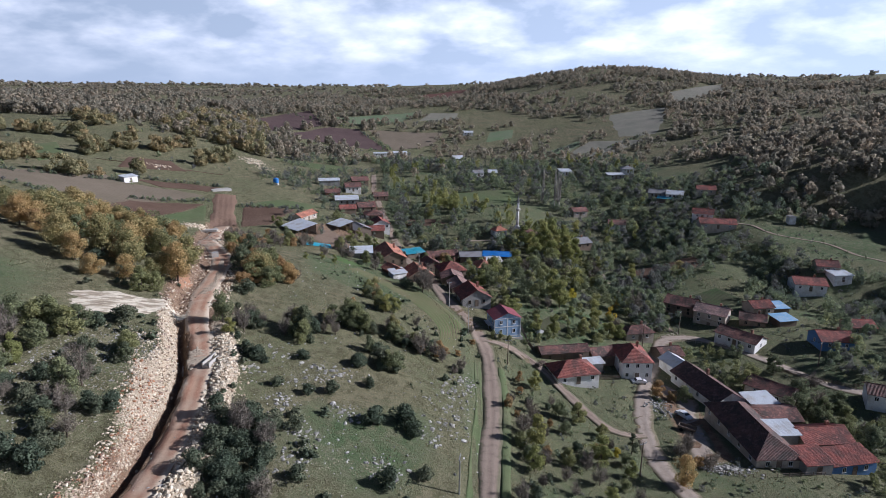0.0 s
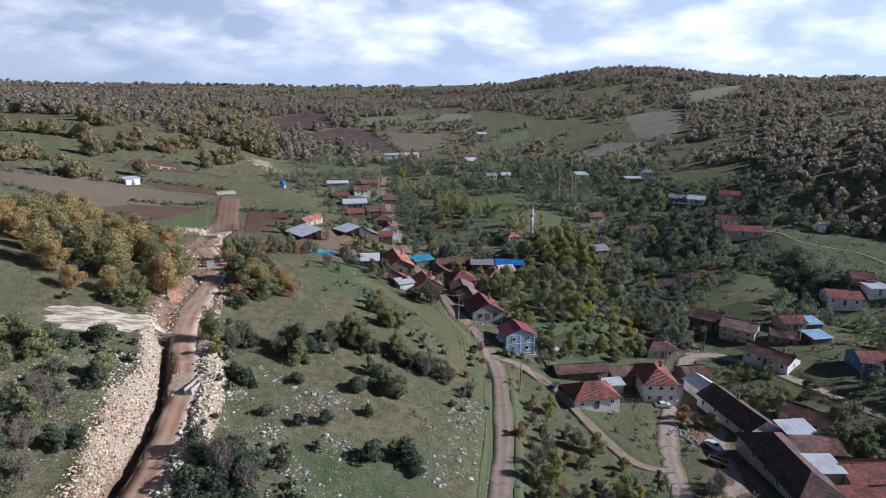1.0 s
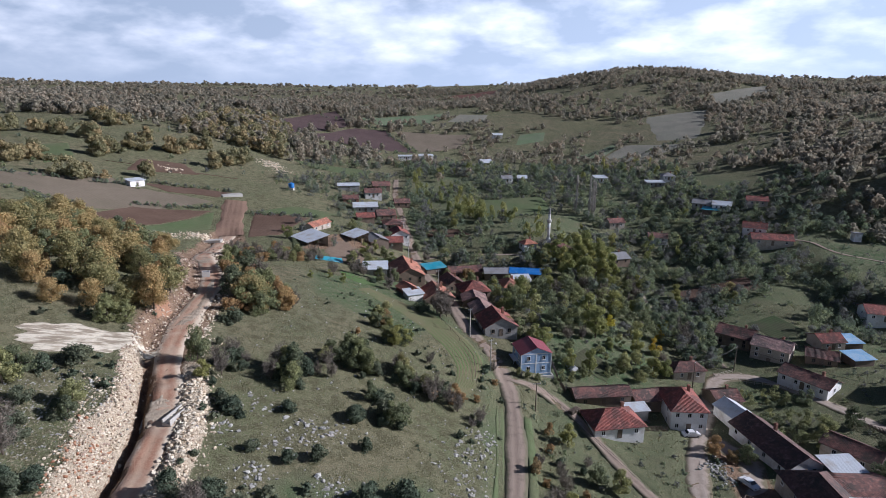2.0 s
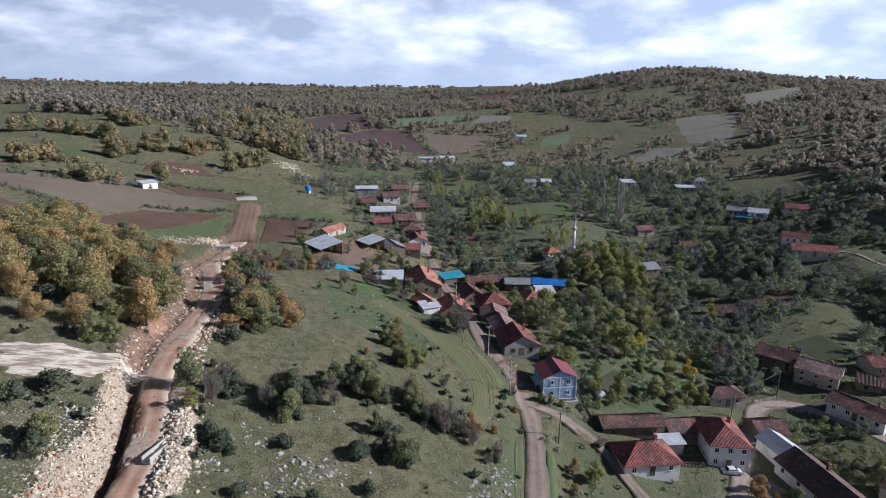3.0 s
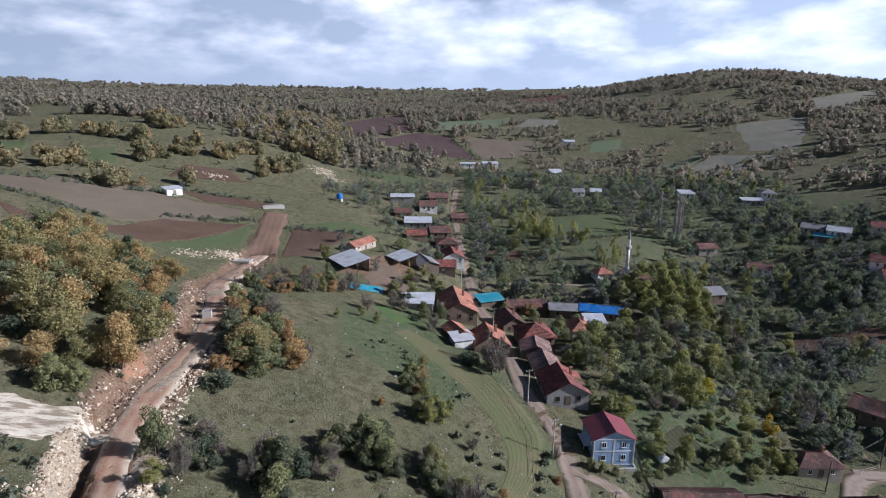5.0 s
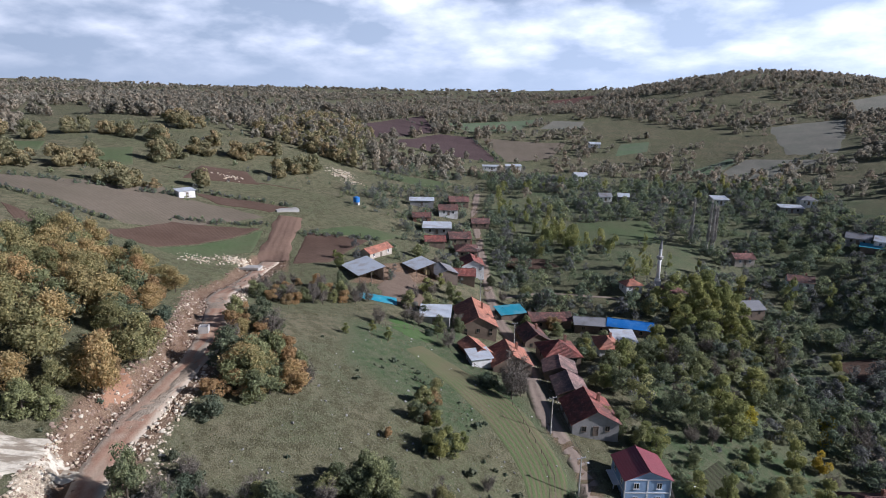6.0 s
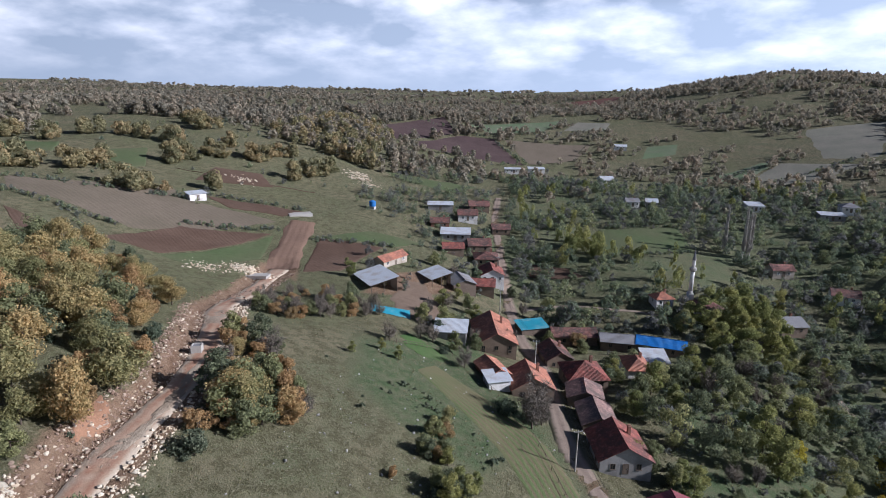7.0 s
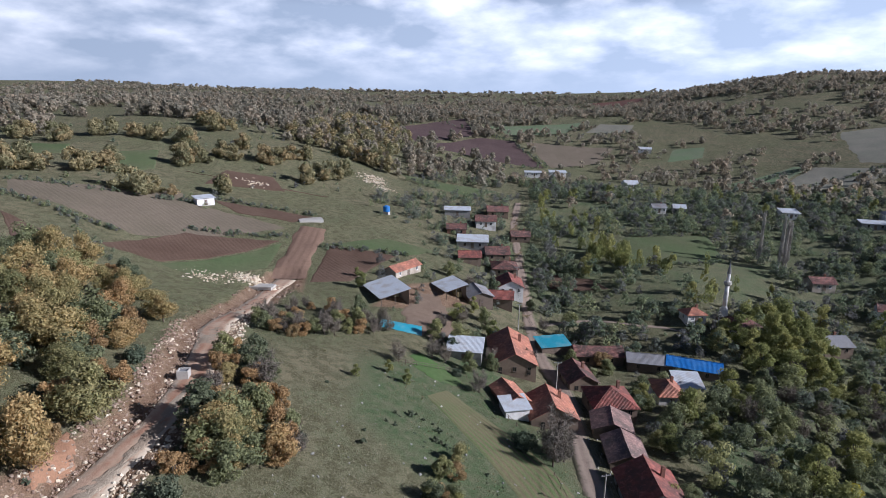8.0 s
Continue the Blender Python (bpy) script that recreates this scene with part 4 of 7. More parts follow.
def window(house, m, w, h, frame_mat=None, mullion=True):
    """A framed window on a wall; m: its middle, with x along the wall and -y outwards."""
    f = Shape()
    t = 0.07
    ring = [(sx * (w / 2 + q), yy, sz * (h / 2 + q)) for yy in (-0.07, 0.01) for q in (0.0, t) for sx, sz in ((-1, -1), (1, -1), (1, 1), (-1, 1))]
    f.v.extend(ring)
    for i in range(4):
        j = (i + 1) % 4
        f.f.extend([(4 + i, 4 + j, j, i), (i, j, 8 + j, 8 + i), (4 + j, 4 + i, 12 + i, 12 + j)])
    win = part("window", f, frame_mat or M_TRIM, house, at=m)
    if mullion:
        part("mullion", Shape().box(-0.03, -0.055, -h / 2, 0.03, -0.021, h / 2), frame_mat or M_TRIM, win)
    part("sill", Shape().box(-w / 2 - 0.16, -0.15, -h / 2 - t - 0.06, w / 2 + 0.16, 0.0, -h / 2 - t), frame_mat or M_TRIM, win)
    part("pane", Shape().box(-w / 2, -0.02, -h / 2, w / 2, 0.0, h / 2), M_GLASS, win)


def door(house, m, material, w=0.95, h=2.0):
    d = part("door", Shape().box(-w / 2, -0.05, 0, w / 2, 0.0, h).box(-w / 2 - 0.09, -0.08, 0, -w / 2, 0, h + 0.09).box(w / 2, -0.08, 0, w / 2 + 0.09, 0, h + 0.09).box(-w / 2, -0.08, h, w / 2, 0, h + 0.09), material, house, at=m)
    part("handle", Shape().box(w / 2 - 0.16, -0.10, 0.98, w / 2 - 0.10, -0.05, 1.12), M_STEEL, d)


def house(label, x, y, rot, w, d, h, wall, roof, style="gable", axis="x", rise=None, front=(2, 1), side=(0, 0), chimney=1, rib=0.29, eave=0.45, sink=1.2, entry=True, category="house", base=None, name="house"):
    """A house: w along its own x, d along its y, h to the eaves. axis: the way of the ridge. front, side: windows across and storeys."""
    if wall in (M_MUD, M_WOOD, M_BRICK):
        h *= 0.88
    PLOTS.append((x, y, max(w, d) * 0.5 + 0.5))
    c, s_ = math.cos(radians(rot)), math.sin(radians(rot))
    corners = [(x + c * a - s_ * b, y + s_ * a + c * b) for a in (-w / 2, w / 2) for b in (-d / 2, d / 2)]
    zs = [ground(*p) for p in corners]
    z = (sum(zs) / 4 if base is None else base)
    foot = min(zs) - z - sink
    ob = thing(name, label, category, pose(x, y, z, 0, 0, rot))
    lx, ly = w / 2, d / 2
    if rise is None:
        rise = 0.26 * (d if axis == "x" else w)
    # walls, with the gables' triangles
    b = Shape().box(-lx, -ly, foot, lx, ly, h)
    if style == "gable":
        if axis == "x":
            for xx in (-lx, lx):
                b.face((xx, -ly, h), (xx, ly, h), (xx, 0, h + rise)) if xx > 0 else b.face((xx, ly, h), (xx, -ly, h), (xx, 0, h + rise))
        else:
            for yy in (-ly, ly):
                b.face((lx, yy, h), (-lx, yy, h), (0, yy, h + rise)) if yy > 0 else b.face((-lx, yy, h), (lx, yy, h), (0, yy, h + rise))
    part("wall", b, wall, ob)
    # roof
    r = Shape()
    e = eave
    fine = roof in (M_SHEET, M_SHEET_GREY, M_SHEET_BLUE, M_TARP_BLUE, M_TARP_TEAL, M_ROOF_NEW)
    wave_h = 0.028 if fine else 0.055
    if style == "lean":
        r_up = (0, d + 2 * e, rise)
        roof_side(r, (-lx - e, -ly - e, h), (lx + e, -ly - e, h), r_up, rise, 0, 0, rib, wave=wave_h)
        r.face((-lx - e, ly + e, h + rise), (lx + e, ly + e, h + rise), (lx + e, ly + e, h + rise - 0.1), (-lx - e, ly + e, h + rise - 0.1))
        r.face((-lx - e, -ly - e, h - 0.1), (-lx - e, ly + e, h + rise - 0.1), (lx + e, ly + e, h + rise - 0.1), (lx + e, -ly - e, h - 0.1))
    else:
        if axis == "y":
            tw = lambda px, py, pz: (py, -px, pz)
            a, bb = ly + e, lx + e
        else:
            tw = lambda px, py, pz: (px, py, pz)
            a, bb = lx + e, ly + e
        # the ridge lies along the tw-x axis, half length a; bb is half the span
        drop = rise * e / (bb - e)
        z0, top = h - drop + 0.06, h + rise + 0.10
        hip = min(a * 0.98, bb) if style == "hip" else 0.0
        run = top - z0
        roof_side(r, tw(-a, -bb, z0), tw(a, -bb, z0), Vector(tw(0, bb, run)), run, hip, hip, rib, wave=wave_h)
        roof_side(r, tw(a, bb, z0), tw(-a, bb, z0), Vector(tw(0, -bb, run)), run, hip, hip, rib, wave=wave_h)
        if hip:
            roof_side(r, tw(a, -bb, z0), tw(a, bb, z0), Vector(tw(-hip, 0, run)), run, bb, bb, rib, wave=wave_h)
            roof_side(r, tw(-a, bb, z0), tw(-a, -bb, z0), Vector(tw(hip, 0, run)), run, bb, bb, rib, wave=wave_h)
            r.face(tw(-a, -bb, z0 - 0.1), tw(-a, bb, z0 - 0.1), tw(a, bb, z0 - 0.1), tw(a, -bb, z0 - 0.1))
        else:
            for q in (-bb, bb):
                k = [tw(-a, q, z0 - 0.1), tw(a, q, z0 - 0.1), tw(a, 0, top - 0.1), tw(-a, 0, top - 0.1)]
                r.face(*(k if q > 0 else k[::-1]))
            for xe in (-a, a):
                k = [tw(xe, -bb, z0 - 0.1), tw(xe, 0, top - 0.1), tw(xe, bb, z0 - 0.1), tw(xe, bb, z0), tw(xe, 0, top), tw(xe, -bb, z0)]
                r.face(*(k if xe < 0 else k[::-1]))
    sag = 0.30 if roof is M_ROOF_OLD and style != "lean" else 0.06
    wave = random.Random(int(x * 7 + y * 13))
    ph = wave.uniform(0, 6)
    for i, (vx, vy, vz) in enumerate(r.v):
        q = (vy / (ly + e)) if axis == "y" else (vx / (lx + e))
        lowz = (vz - h) / max(0.3, rise)
        r.v[i] = (vx, vy, vz - sag * max(0.0, lowz) * (1 - q * q) + 0.35 * sag * math.sin(q * 4 + ph) * max(0.0, lowz))
    roof_ob = part("roof", r, roof, ob)
    if style != "lean":
        ra = a - hip
        if ra > 0.2:
            cap = Shape()
            n = max(2, int(2 * ra / 0.5))
            for i in range(n + 1):
                for k in range(2):
                    p0 = -ra + 2 * ra * i / n + 0.03 * k
                    q = p0 / a
                    z = top + 0.02 - sag * (1 - q * q) + 0.35 * sag * math.sin((-q if axis == "y" else q) * 4 + ph)
                    g = 0.11 if k else 0.15
                    cap.v += [tuple(tw(p0, u * g, z + w * g)) for u, w in ((1, -0.6), (0.7, 0.6), (0, 1), (-0.7, 0.6), (-1, -0.6))]
            for i in range(2 * n + 1):
                cap.f += [(5 * i + k, 5 * i + k + 1, 5 * i + k + 6, 5 * i + k + 5) for k in range(4)]
            part("ridge_cap", cap, roof, roof_ob)
    for k in range(chimney):
        cx, cy = (lx * 0.45 * (1 - 2 * k), ly * 0.25)
        ch = Shape().box(cx - 0.3, cy - 0.3, h - 0.2, cx + 0.3, cy + 0.3, h + rise + 0.55).box(cx - 0.38, cy - 0.38, h + rise + 0.55, cx + 0.38, cy + 0.38, h + rise + 0.68).box(cx - 0.2, cy - 0.2, h + rise + 0.68, cx + 0.2, cy + 0.2, h + rise + 0.85)
        part("chimney", ch, M_BRICK, roof_ob, "brick chimney")
    # windows and the door
    storey = 2.75
    faces = ((front, pose(0, -ly, 0), w), (side, pose(lx, 0, 0, 0, 0, 90), d), (side, pose(-lx, 0, 0, 0, 0, -90), d))
    for (across, floors), m, length in faces:
        for fl in range(floors):
            for i in range(across):
                u = (i + 0.5) / across * length - length / 2
                zz = (h - storey * (floors - fl)) + 1.5
                if entry and fl == 0 and m.translation.y < 0 and m.translation.x == 0 and i == across // 2 and across > 1 and across % 2:
                    continue
                window(ob, m @ pose(u, 0, max(zz, 1.2)), 0.78, 1.02, M_WOOD if wall in (M_MUD, M_WOOD, M_BRICK, M_GREYWALL) else None)
    if entry:
        door(ob, pose(0, -ly, h - storey * max(1, front[1])), M_WOOD)
    return ob


def open_barn(label, x, y, rot, w, d, h, rise):
    """A barn open in front: a sheet roof on posts, boarded at the back, with straw bales inside."""
    PLOTS.append((x, y, max(w, d) * 0.5 + 0.5))
    z = ground(x, y)
    ob = thing("barn", label, "barn", pose(x, y, z, 0, 0, rot))
    lx, ly, e = w / 2, d / 2, 0.4
    r = Shape()
    roof_side(r, (-lx - e, -ly - e, h), (lx + e, -ly - e, h), (0, d + 2 * e, rise), rise, 0, 0, 0.42, wave=0.028)
    r.face((-lx - e, -ly - e, h - 0.1), (-lx - e, ly + e, h + rise - 0.1), (lx + e, ly + e, h + rise - 0.1), (lx + e, -ly - e, h - 0.1))
    r.face((-lx - e, ly + e, h + rise), (lx + e, ly + e, h + rise), (lx + e, ly + e, h + rise - 0.1), (-lx - e, ly + e, h + rise - 0.1))
    part("roof", r, M_SHEET, ob)
    for u in (-1, -0.33, 0.33, 1):
        for v in (-1, 0, 1):
            px, py = u * (lx - 0.2), v * (ly - 0.2)
            part("post", Shape().tube((px, py, -1.6), (px, py, h + rise * (py + ly + e) / (d + 2 * e) - 0.1), 0.11, 0.09, 6), M_WOOD, ob)
    for v in (-1, 1):
        zz = h + rise * (v * (ly - 0.2) + ly + e) / (d + 2 * e) - 0.3
        part("beam", Shape().box(-lx, v * (ly - 0.2) - 0.08, zz, lx, v * (ly - 0.2) + 0.08, zz + 0.2), M_WOOD, ob)
    n = int(w / 0.32)
    for i in range(n):
        px = -lx + (i + 0.5) * w / n
        part("board", Shape().box(px - 0.14, ly - 0.16, -1.2, px + 0.14, ly - 0.11, h + rise - 0.5 - 0.1 * (i % 3)), M_WOOD, ob)
    for i in range(5):
        part("straw_bale", Shape().box(-lx + 0.8 + 1.5 * i, ly - 2.2, -0.8, -lx + 2.1 + 1.5 * i, ly - 0.8, 0.9 + 0.5 * (i % 2)), M_STRAW, ob, "stacked straw bales")
    return ob


# ---------------------------------------------------------------- the village
# the blue house on the lane
bh = house("two-storey pale blue boarded house with white trim and red roof", 15.9, 166.6, 15, 8.0, 7.2, 5.4, M_BLUE, M_ROOF_NEW, "gable", "y", 1.7, (2, 2), (2, 2), 0, 0.3, 0.35, 2.0, False, base=-1.9)
bt = Shape()
for bx in (-4, 0, 4):
    bt.box(bx - 0.14, -3.64, -0.4, bx + 0.14, -3.6, 5.4)
for by in (-3.6, 3.6):
    for bx in (-4.04, 4.0):
        bt.box(bx, by - 0.14, -0.4, bx + 0.04, by + 0.14, 5.4)
for bz in (-0.3, 2.65, 5.2):
    bt.box(-4.05, -3.66, bz, 4.05, -3.6, bz + 0.22)
    bt.box(-4.06, -3.6, bz, -4.0, 3.6, bz + 0.22)
    bt.box(4.0, -3.6, bz, 4.06, 3.6, bz + 0.22)
part("trim", bt, M_TRIM, bh, "white corner boards and belts")
part("balcony", Shape().box(-5.2, -1.2, 2.5, -4.06, 3.2, 2.65).box(-5.2, -1.2, 0, -5.08, -1.08, 2.5).box(-5.2, 3.08, 0, -5.08, 3.2, 2.5), M_TRIM, bh, "white balcony on posts")
part("porch_wall", Shape().box(-4.6, -4.6, -2.2, 4.6, -4.2, -0.5).box(4.3, -4.4, -2.2, 4.6, 3.6, -0.5), M_CONCRETE, bh, "low concrete garden wall")

house("white house with red tiled hip roof beside the lane", 33.4, 147.6, 14, 11.8, 8.2, 2.9, M_WHITE, M_ROOF_RED, "hip", "x", 2.4, (3, 1), (1, 1))
house("two-storey white house with red tiled hip roof", 52.6, 159.4, 2, 8.4, 11.6, 5.4, M_WHITE, M_ROOF_RED, "hip", "y", 2.4, (3, 2), (2, 2))
house("long low barn with old brown tiled roof", 32.7, 159.6, 12, 14.2, 5.2, 2.8, M_MUD, M_ROOF_OLD, "gable", "x", 1.2, (3, 1), (0, 0), 0, category="barn")
house("brown tiled outbuilding with mud walls", 44.2, 162.6, 16, 6.8, 6.0, 3.0, M_MUD, M_ROOF_OLD, "gable", "x", 1.5, (1, 1), (0, 0), 0, category="barn")
house("small grey sheet-roofed lean-to", 41.0, 156.4, 12, 5.0, 3.0, 2.4, M_GREYWALL, M_SHEET, "lean", "x", 0.5, (0, 1), (0, 0), 0, entry=False, category="shed")
house("weathered cottage with red tiled roof", 61.1, 183.7, 12, 9.6, 6.0, 2.9, M_CREAM, M_ROOF_OLD, "hip", "x", 1.7, (2, 1), (1, 1))
house("shed with pale sheet metal gable roof", 66.4, 161.4, 18, 6, 7.2, 3.3, M_WHITE, M_SHEET, "gable", "y", 1.5, (1, 1), (0, 0), 0, category="shed")
house("old brown cottage beside the street", 67.0, 170.6, 14, 7.0, 7.0, 2.8, M_MUD, M_ROOF_OLD, "gable", "x", 1.6, (2, 1), (0, 0))
house("long whitewashed farmhouse with brown tiled roof along the street", 69.6, 147.4, 15, 8.6, 18.6, 3.1, M_WHITE, M_ROOF_DARK, "gable", "y", 2.4, (2, 1), (4, 1))
house("long barn with pale patched walls and shade-toned old tile roof", 68.9, 122, 3, 9.6, 23, 3.5, M_CREAM, M_ROOF_DARK, "hip", "y", 2.9, (2, 1), (5, 1), 0, category="barn")
house("farm building with red tiled roof", 84.2, 122.2, 7, 11.2, 7.6, 3.4, M_CREAM, M_ROOF_RED, "gable", "x", 1.8, (3, 1), (0, 0))
house("low shed with red tiled roof", 76.6, 111.6, 8, 5.8, 5.2, 2.7, M_GREYWALL, M_ROOF_RED, "lean", "x", 1.0, (1, 1), (0, 0), 0, category="shed")
house("low shed with red roof and blue painted wall", 85.2, 113.6, 12, 10.6, 4.8, 2.7, M_BLUEWALL, M_ROOF_RED, "lean", "x", 1.0, (2, 1), (0, 0), 0, category="shed")
house("ruined building with broken brown tiles", 79, 133.4, 3, 12, 8, 3, M_MUD, M_ROOF_OLD, "gable", "x", 1.4, (2, 1), (0, 0), 0)
house("shed with pale blue sheet roof", 79.8, 139.4, 10, 7.0, 5.4, 3.2, M_GREYWALL, M_SHEET, "lean", "x", 0.8, (1, 1), (0, 0), 0, category="shed")
house("small lean-to with patched pale sheets", 75.4, 121.6, 4, 5.6, 5, 4.1, M_GREYWALL, M_SHEET, "lean", "x", 0.7, (0, 1), (0, 0), 0, entry=False, category="shed")
house("low farm building with weathered red tiles behind the barn", 87.0, 147.4, -48, 11.0, 7.0, 3.0, M_CREAM, M_ROOF_OLD, "gable", "x", 1.7, (2, 1), (0, 0), 0)
house("long low white house with dark tiled roof", 93.6, 180, -52, 13, 7.6, 3.1, M_WHITE, M_ROOF_OLD, "gable", "x", 1.7, (4, 1), (1, 1))
house("blue walled house with red tiled roof", 118.0, 173.6, -4, 9.6, 8.4, 3.1, M_BLUEWALL, M_ROOF_RED, "gable", "x", 1.9, (2, 1), (1, 1))
house("red roofed farmhouse patched with blue sheets", 143.0, 230.5, -12, 11.5, 9.0, 2.9, M_WHITE, M_ROOF_RED, "gable", "x", 1.9, (3, 1), (1, 1))
house("farm annexe with red tiled roof", 154.5, 239.0, -14, 8.0, 7.0, 3.0, M_CREAM, M_ROOF_RED, "gable", "x", 1.7, (2, 1), (0, 0))
house("white walled shed with pale sheet roof", 156.0, 232.0, 6, 7.4, 5.4, 2.8, M_WHITE, M_SHEET, "lean", "x", 0.7, (1, 1), (0, 0), 0, category="shed")
house("cottage with red tiles at one end", 112.5, 207.5, 10, 8.0, 6.8, 2.8, M_CREAM, M_ROOF_RED, "gable", "x", 1.6, (2, 1), (0, 0))
house("shed under a bright blue sheet", 119.8, 208.6, 10, 6.0, 5.6, 2.7, M_WOOD, M_SHEET_BLUE, "lean", "x", 0.8, (0, 1), (0, 0), 0, entry=False, category="shed")
house("open shed with blue sheet roof", 114.3, 194.0, 14, 6.6, 5.2, 2.7, M_WOOD, M_SHEET_BLUE, "lean", "x", 0.8, (0, 1), (0, 0), 0, entry=False, category="shed")
house("old two-storey house with white lower wall and brown tiles", 86.0, 210.5, -36, 10.5, 9.0, 4.2, M_MUD, M_ROOF_OLD, "gable", "x", 1.9, (3, 2), (1, 1))
house("old two-storey house with whitewashed wall and broken tiles", 92.5, 199.5, -36, 10.5, 8.0, 4.2, M_CREAM, M_ROOF_PINK, "gable", "x", 1.9, (3, 2), (1, 1))
house("long white walled house with dark roof", 113.5, 140.5, -25, 11.0, 6.5, 3.8, M_WHITE, M_ROOF_OLD, "gable", "x", 1.6, (3, 1), (0, 0))
house("brown tiled cottage on the east side", 104.5, 195.0, -25, 8.0, 6.5, 2.8, M_MUD, M_ROOF_OLD, "gable", "x", 1.6, (2, 1), (0, 0))
house("small red roofed cottage", 137.0, 190.0, 0, 8.0, 6.5, 2.8, M_CREAM, M_ROOF_RED, "gable", "x", 1.6, (2, 1), (0, 0))

# along the lane through the old village
house("old cottage with dark and red tiles at the lane", 6.7, 182.2, 16, 9.4, 10, 3.1, M_GREYWALL, M_ROOF_RED, "gable", "y", 2.6, (2, 1), (2, 1))
house("ruined stable with sagging brown tiles", 2.4, 193.4, 13, 6.8, 8.6, 2.7, M_MUD, M_ROOF_PINK, "gable", "y", 1.5, (1, 1), (0, 0), 0, category="barn")
house("low stable with old tiles", -0.4, 202.6, 8, 7.4, 6.6, 3.3, M_MUD, M_ROOF_PINK, "gable", "y", 1.4, (1, 1), (0, 0), 0, category="barn")
house("mud walled house with hipped dark red tiles", -1.2, 213.6, 20, 9.2, 9.6, 4.4, M_MUD, M_ROOF_RED, "hip", "y", 2.5, (3, 2), (1, 1))
house("house with bright orange tiled roof", -12.8, 202.4, 20, 9.4, 9.6, 3.1, M_MUD, M_ROOF_ORANGE, "gable", "y", 2.6, (2, 1), (2, 1))
house("big house with mud walls and new orange tiled roof", -26, 226.6, 18, 10.4, 17, 3.7, M_MUD, M_ROOF_ORANGE, "gable", "y", 2.7, (3, 2), (3, 2))
house("small tiled outhouse above the meadow", -21.6, 203.6, 36, 5.2, 8.2, 2.7, M_BRICK, M_ROOF_ORANGE, "gable", "y", 1.3, (1, 1), (0, 0), 0, category="shed")
house("shed with white sheet roof", -19.6, 198.6, 30, 5, 4.6, 2.4, M_WHITE, M_SHEET, "lean", "x", 0.7, (0, 1), (0, 0), 0, entry=False, category="shed")
house("shed with pale blue sheet roof beside the meadow", -35.8, 218.6, 10, 8.2, 6.4, 2.7, M_GREYWALL, M_SHEET, "lean", "x", 1.2, (1, 1), (0, 0), 0, category="shed")
house("lean-to covered with a turquoise tarpaulin", -17.8, 245.5, 32, 8.4, 5.4, 2.7, M_WOOD, M_TARP_TEAL, "lean", "x", 1.0, (0, 1), (0, 0), 0, entry=False, category="shed")
house("long brown tiled outbuilding", -5.6, 246.4, 18, 13.0, 6.6, 2.8, M_MUD, M_ROOF_OLD, "gable", "x", 1.5, (2, 1), (0, 0), 0, category="barn")
house("grey sheet-roofed half of the long shed", 7.6, 246.3, 6, 10.5, 6.4, 2.9, M_WOOD, M_SHEET_GREY, "gable", "x", 1.3, (2, 1), (0, 0), 0, category="shed")
house("long shed covered with a bright blue tarpaulin", 19.2, 246.4, -4, 13.0, 6.4, 2.9, M_WOOD, M_TARP_BLUE, "gable", "x", 1.3, (2, 1), (0, 0), 0, category="shed")
house("shed with pale blue sheet roof", 16.6, 234.6, 12, 6.0, 6.4, 2.7, M_WHITE, M_SHEET, "lean", "x", 1.2, (1, 1), (0, 0), 0, category="shed")
house("small cottage with orange hipped roof", 11.6, 228.4, 16, 6, 8.4, 2.9, M_WHITE, M_ROOF_ORANGE, "hip", "y", 1.7, (1, 1), (1, 1))
house("dark tiled house at the bend of the lane", -9.2, 227.5, 24, 7, 9.6, 3, M_MUD, M_ROOF_OLD, "gable", "y", 1.9, (2, 1), (2, 1))
house("village mosque with brown tiled roof", 34.0, 274.0, 22, 9.0, 8.5, 4.4, M_WHITE, M_ROOF_OLD, "hip", "x", 2.4, (3, 1), (3, 1), 0, category="mosque", name="mosque")
house("small white house with red roof by the minaret", 21.0, 276.5, 26, 6.0, 5.0, 3.0, M_WHITE, M_ROOF_ORANGE, "hip", "x", 1.4, (2, 1), (1, 1))
house("dark house with patched white sheets", 62.5, 289.0, 22, 9.0, 9.0, 3.1, M_MUD, M_SHEET_GREY, "gable", "x", 1.8, (2, 1), (1, 1))
house("white walled farmhouse with old roof", 88.5, 318.0, -8, 9.0, 7.0, 3.0, M_WHITE, M_ROOF_OLD, "gable", "x", 1.7, (2, 1), (1, 1))
house("low brown house with white gable", 70.5, 335.0, 15, 8.5, 6.5, 3.0, M_CREAM, M_ROOF_OLD, "gable", "x", 1.7, (2, 1), (1, 1))

# the farm with the sheet roofs
open_barn("open barn with wide pale sheet metal roof on posts", -65.5, 238.6, -45, 14.0, 8.6, 2.0, 1.9)
open_barn("smaller open barn with pale blue sheet metal roof", -51.6, 255.6, -45, 9.6, 7.0, 2.2, 1.6)
house("long stable with red and white roof", -68.5, 259, 72, 12.5, 4.8, 2.2, M_CREAM, M_ROOF_ORANGE, "gable", "x", 1.3, (3, 1), (0, 0), 0, category="barn")
house("dark shed with grey sheet roof", -43.6, 259.5, 30, 7.5, 10, 3, M_WOOD, M_SHEET_GREY, "gable", "y", 1.4, (1, 1), (0, 0), 0, category="shed")
house("white house with old brown tiled roof on the lane", -37, 277.5, 18, 8.2, 10.4, 3.6, M_WHITE, M_ROOF_RED, "gable", "y", 2.0, (3, 1), (1, 1))
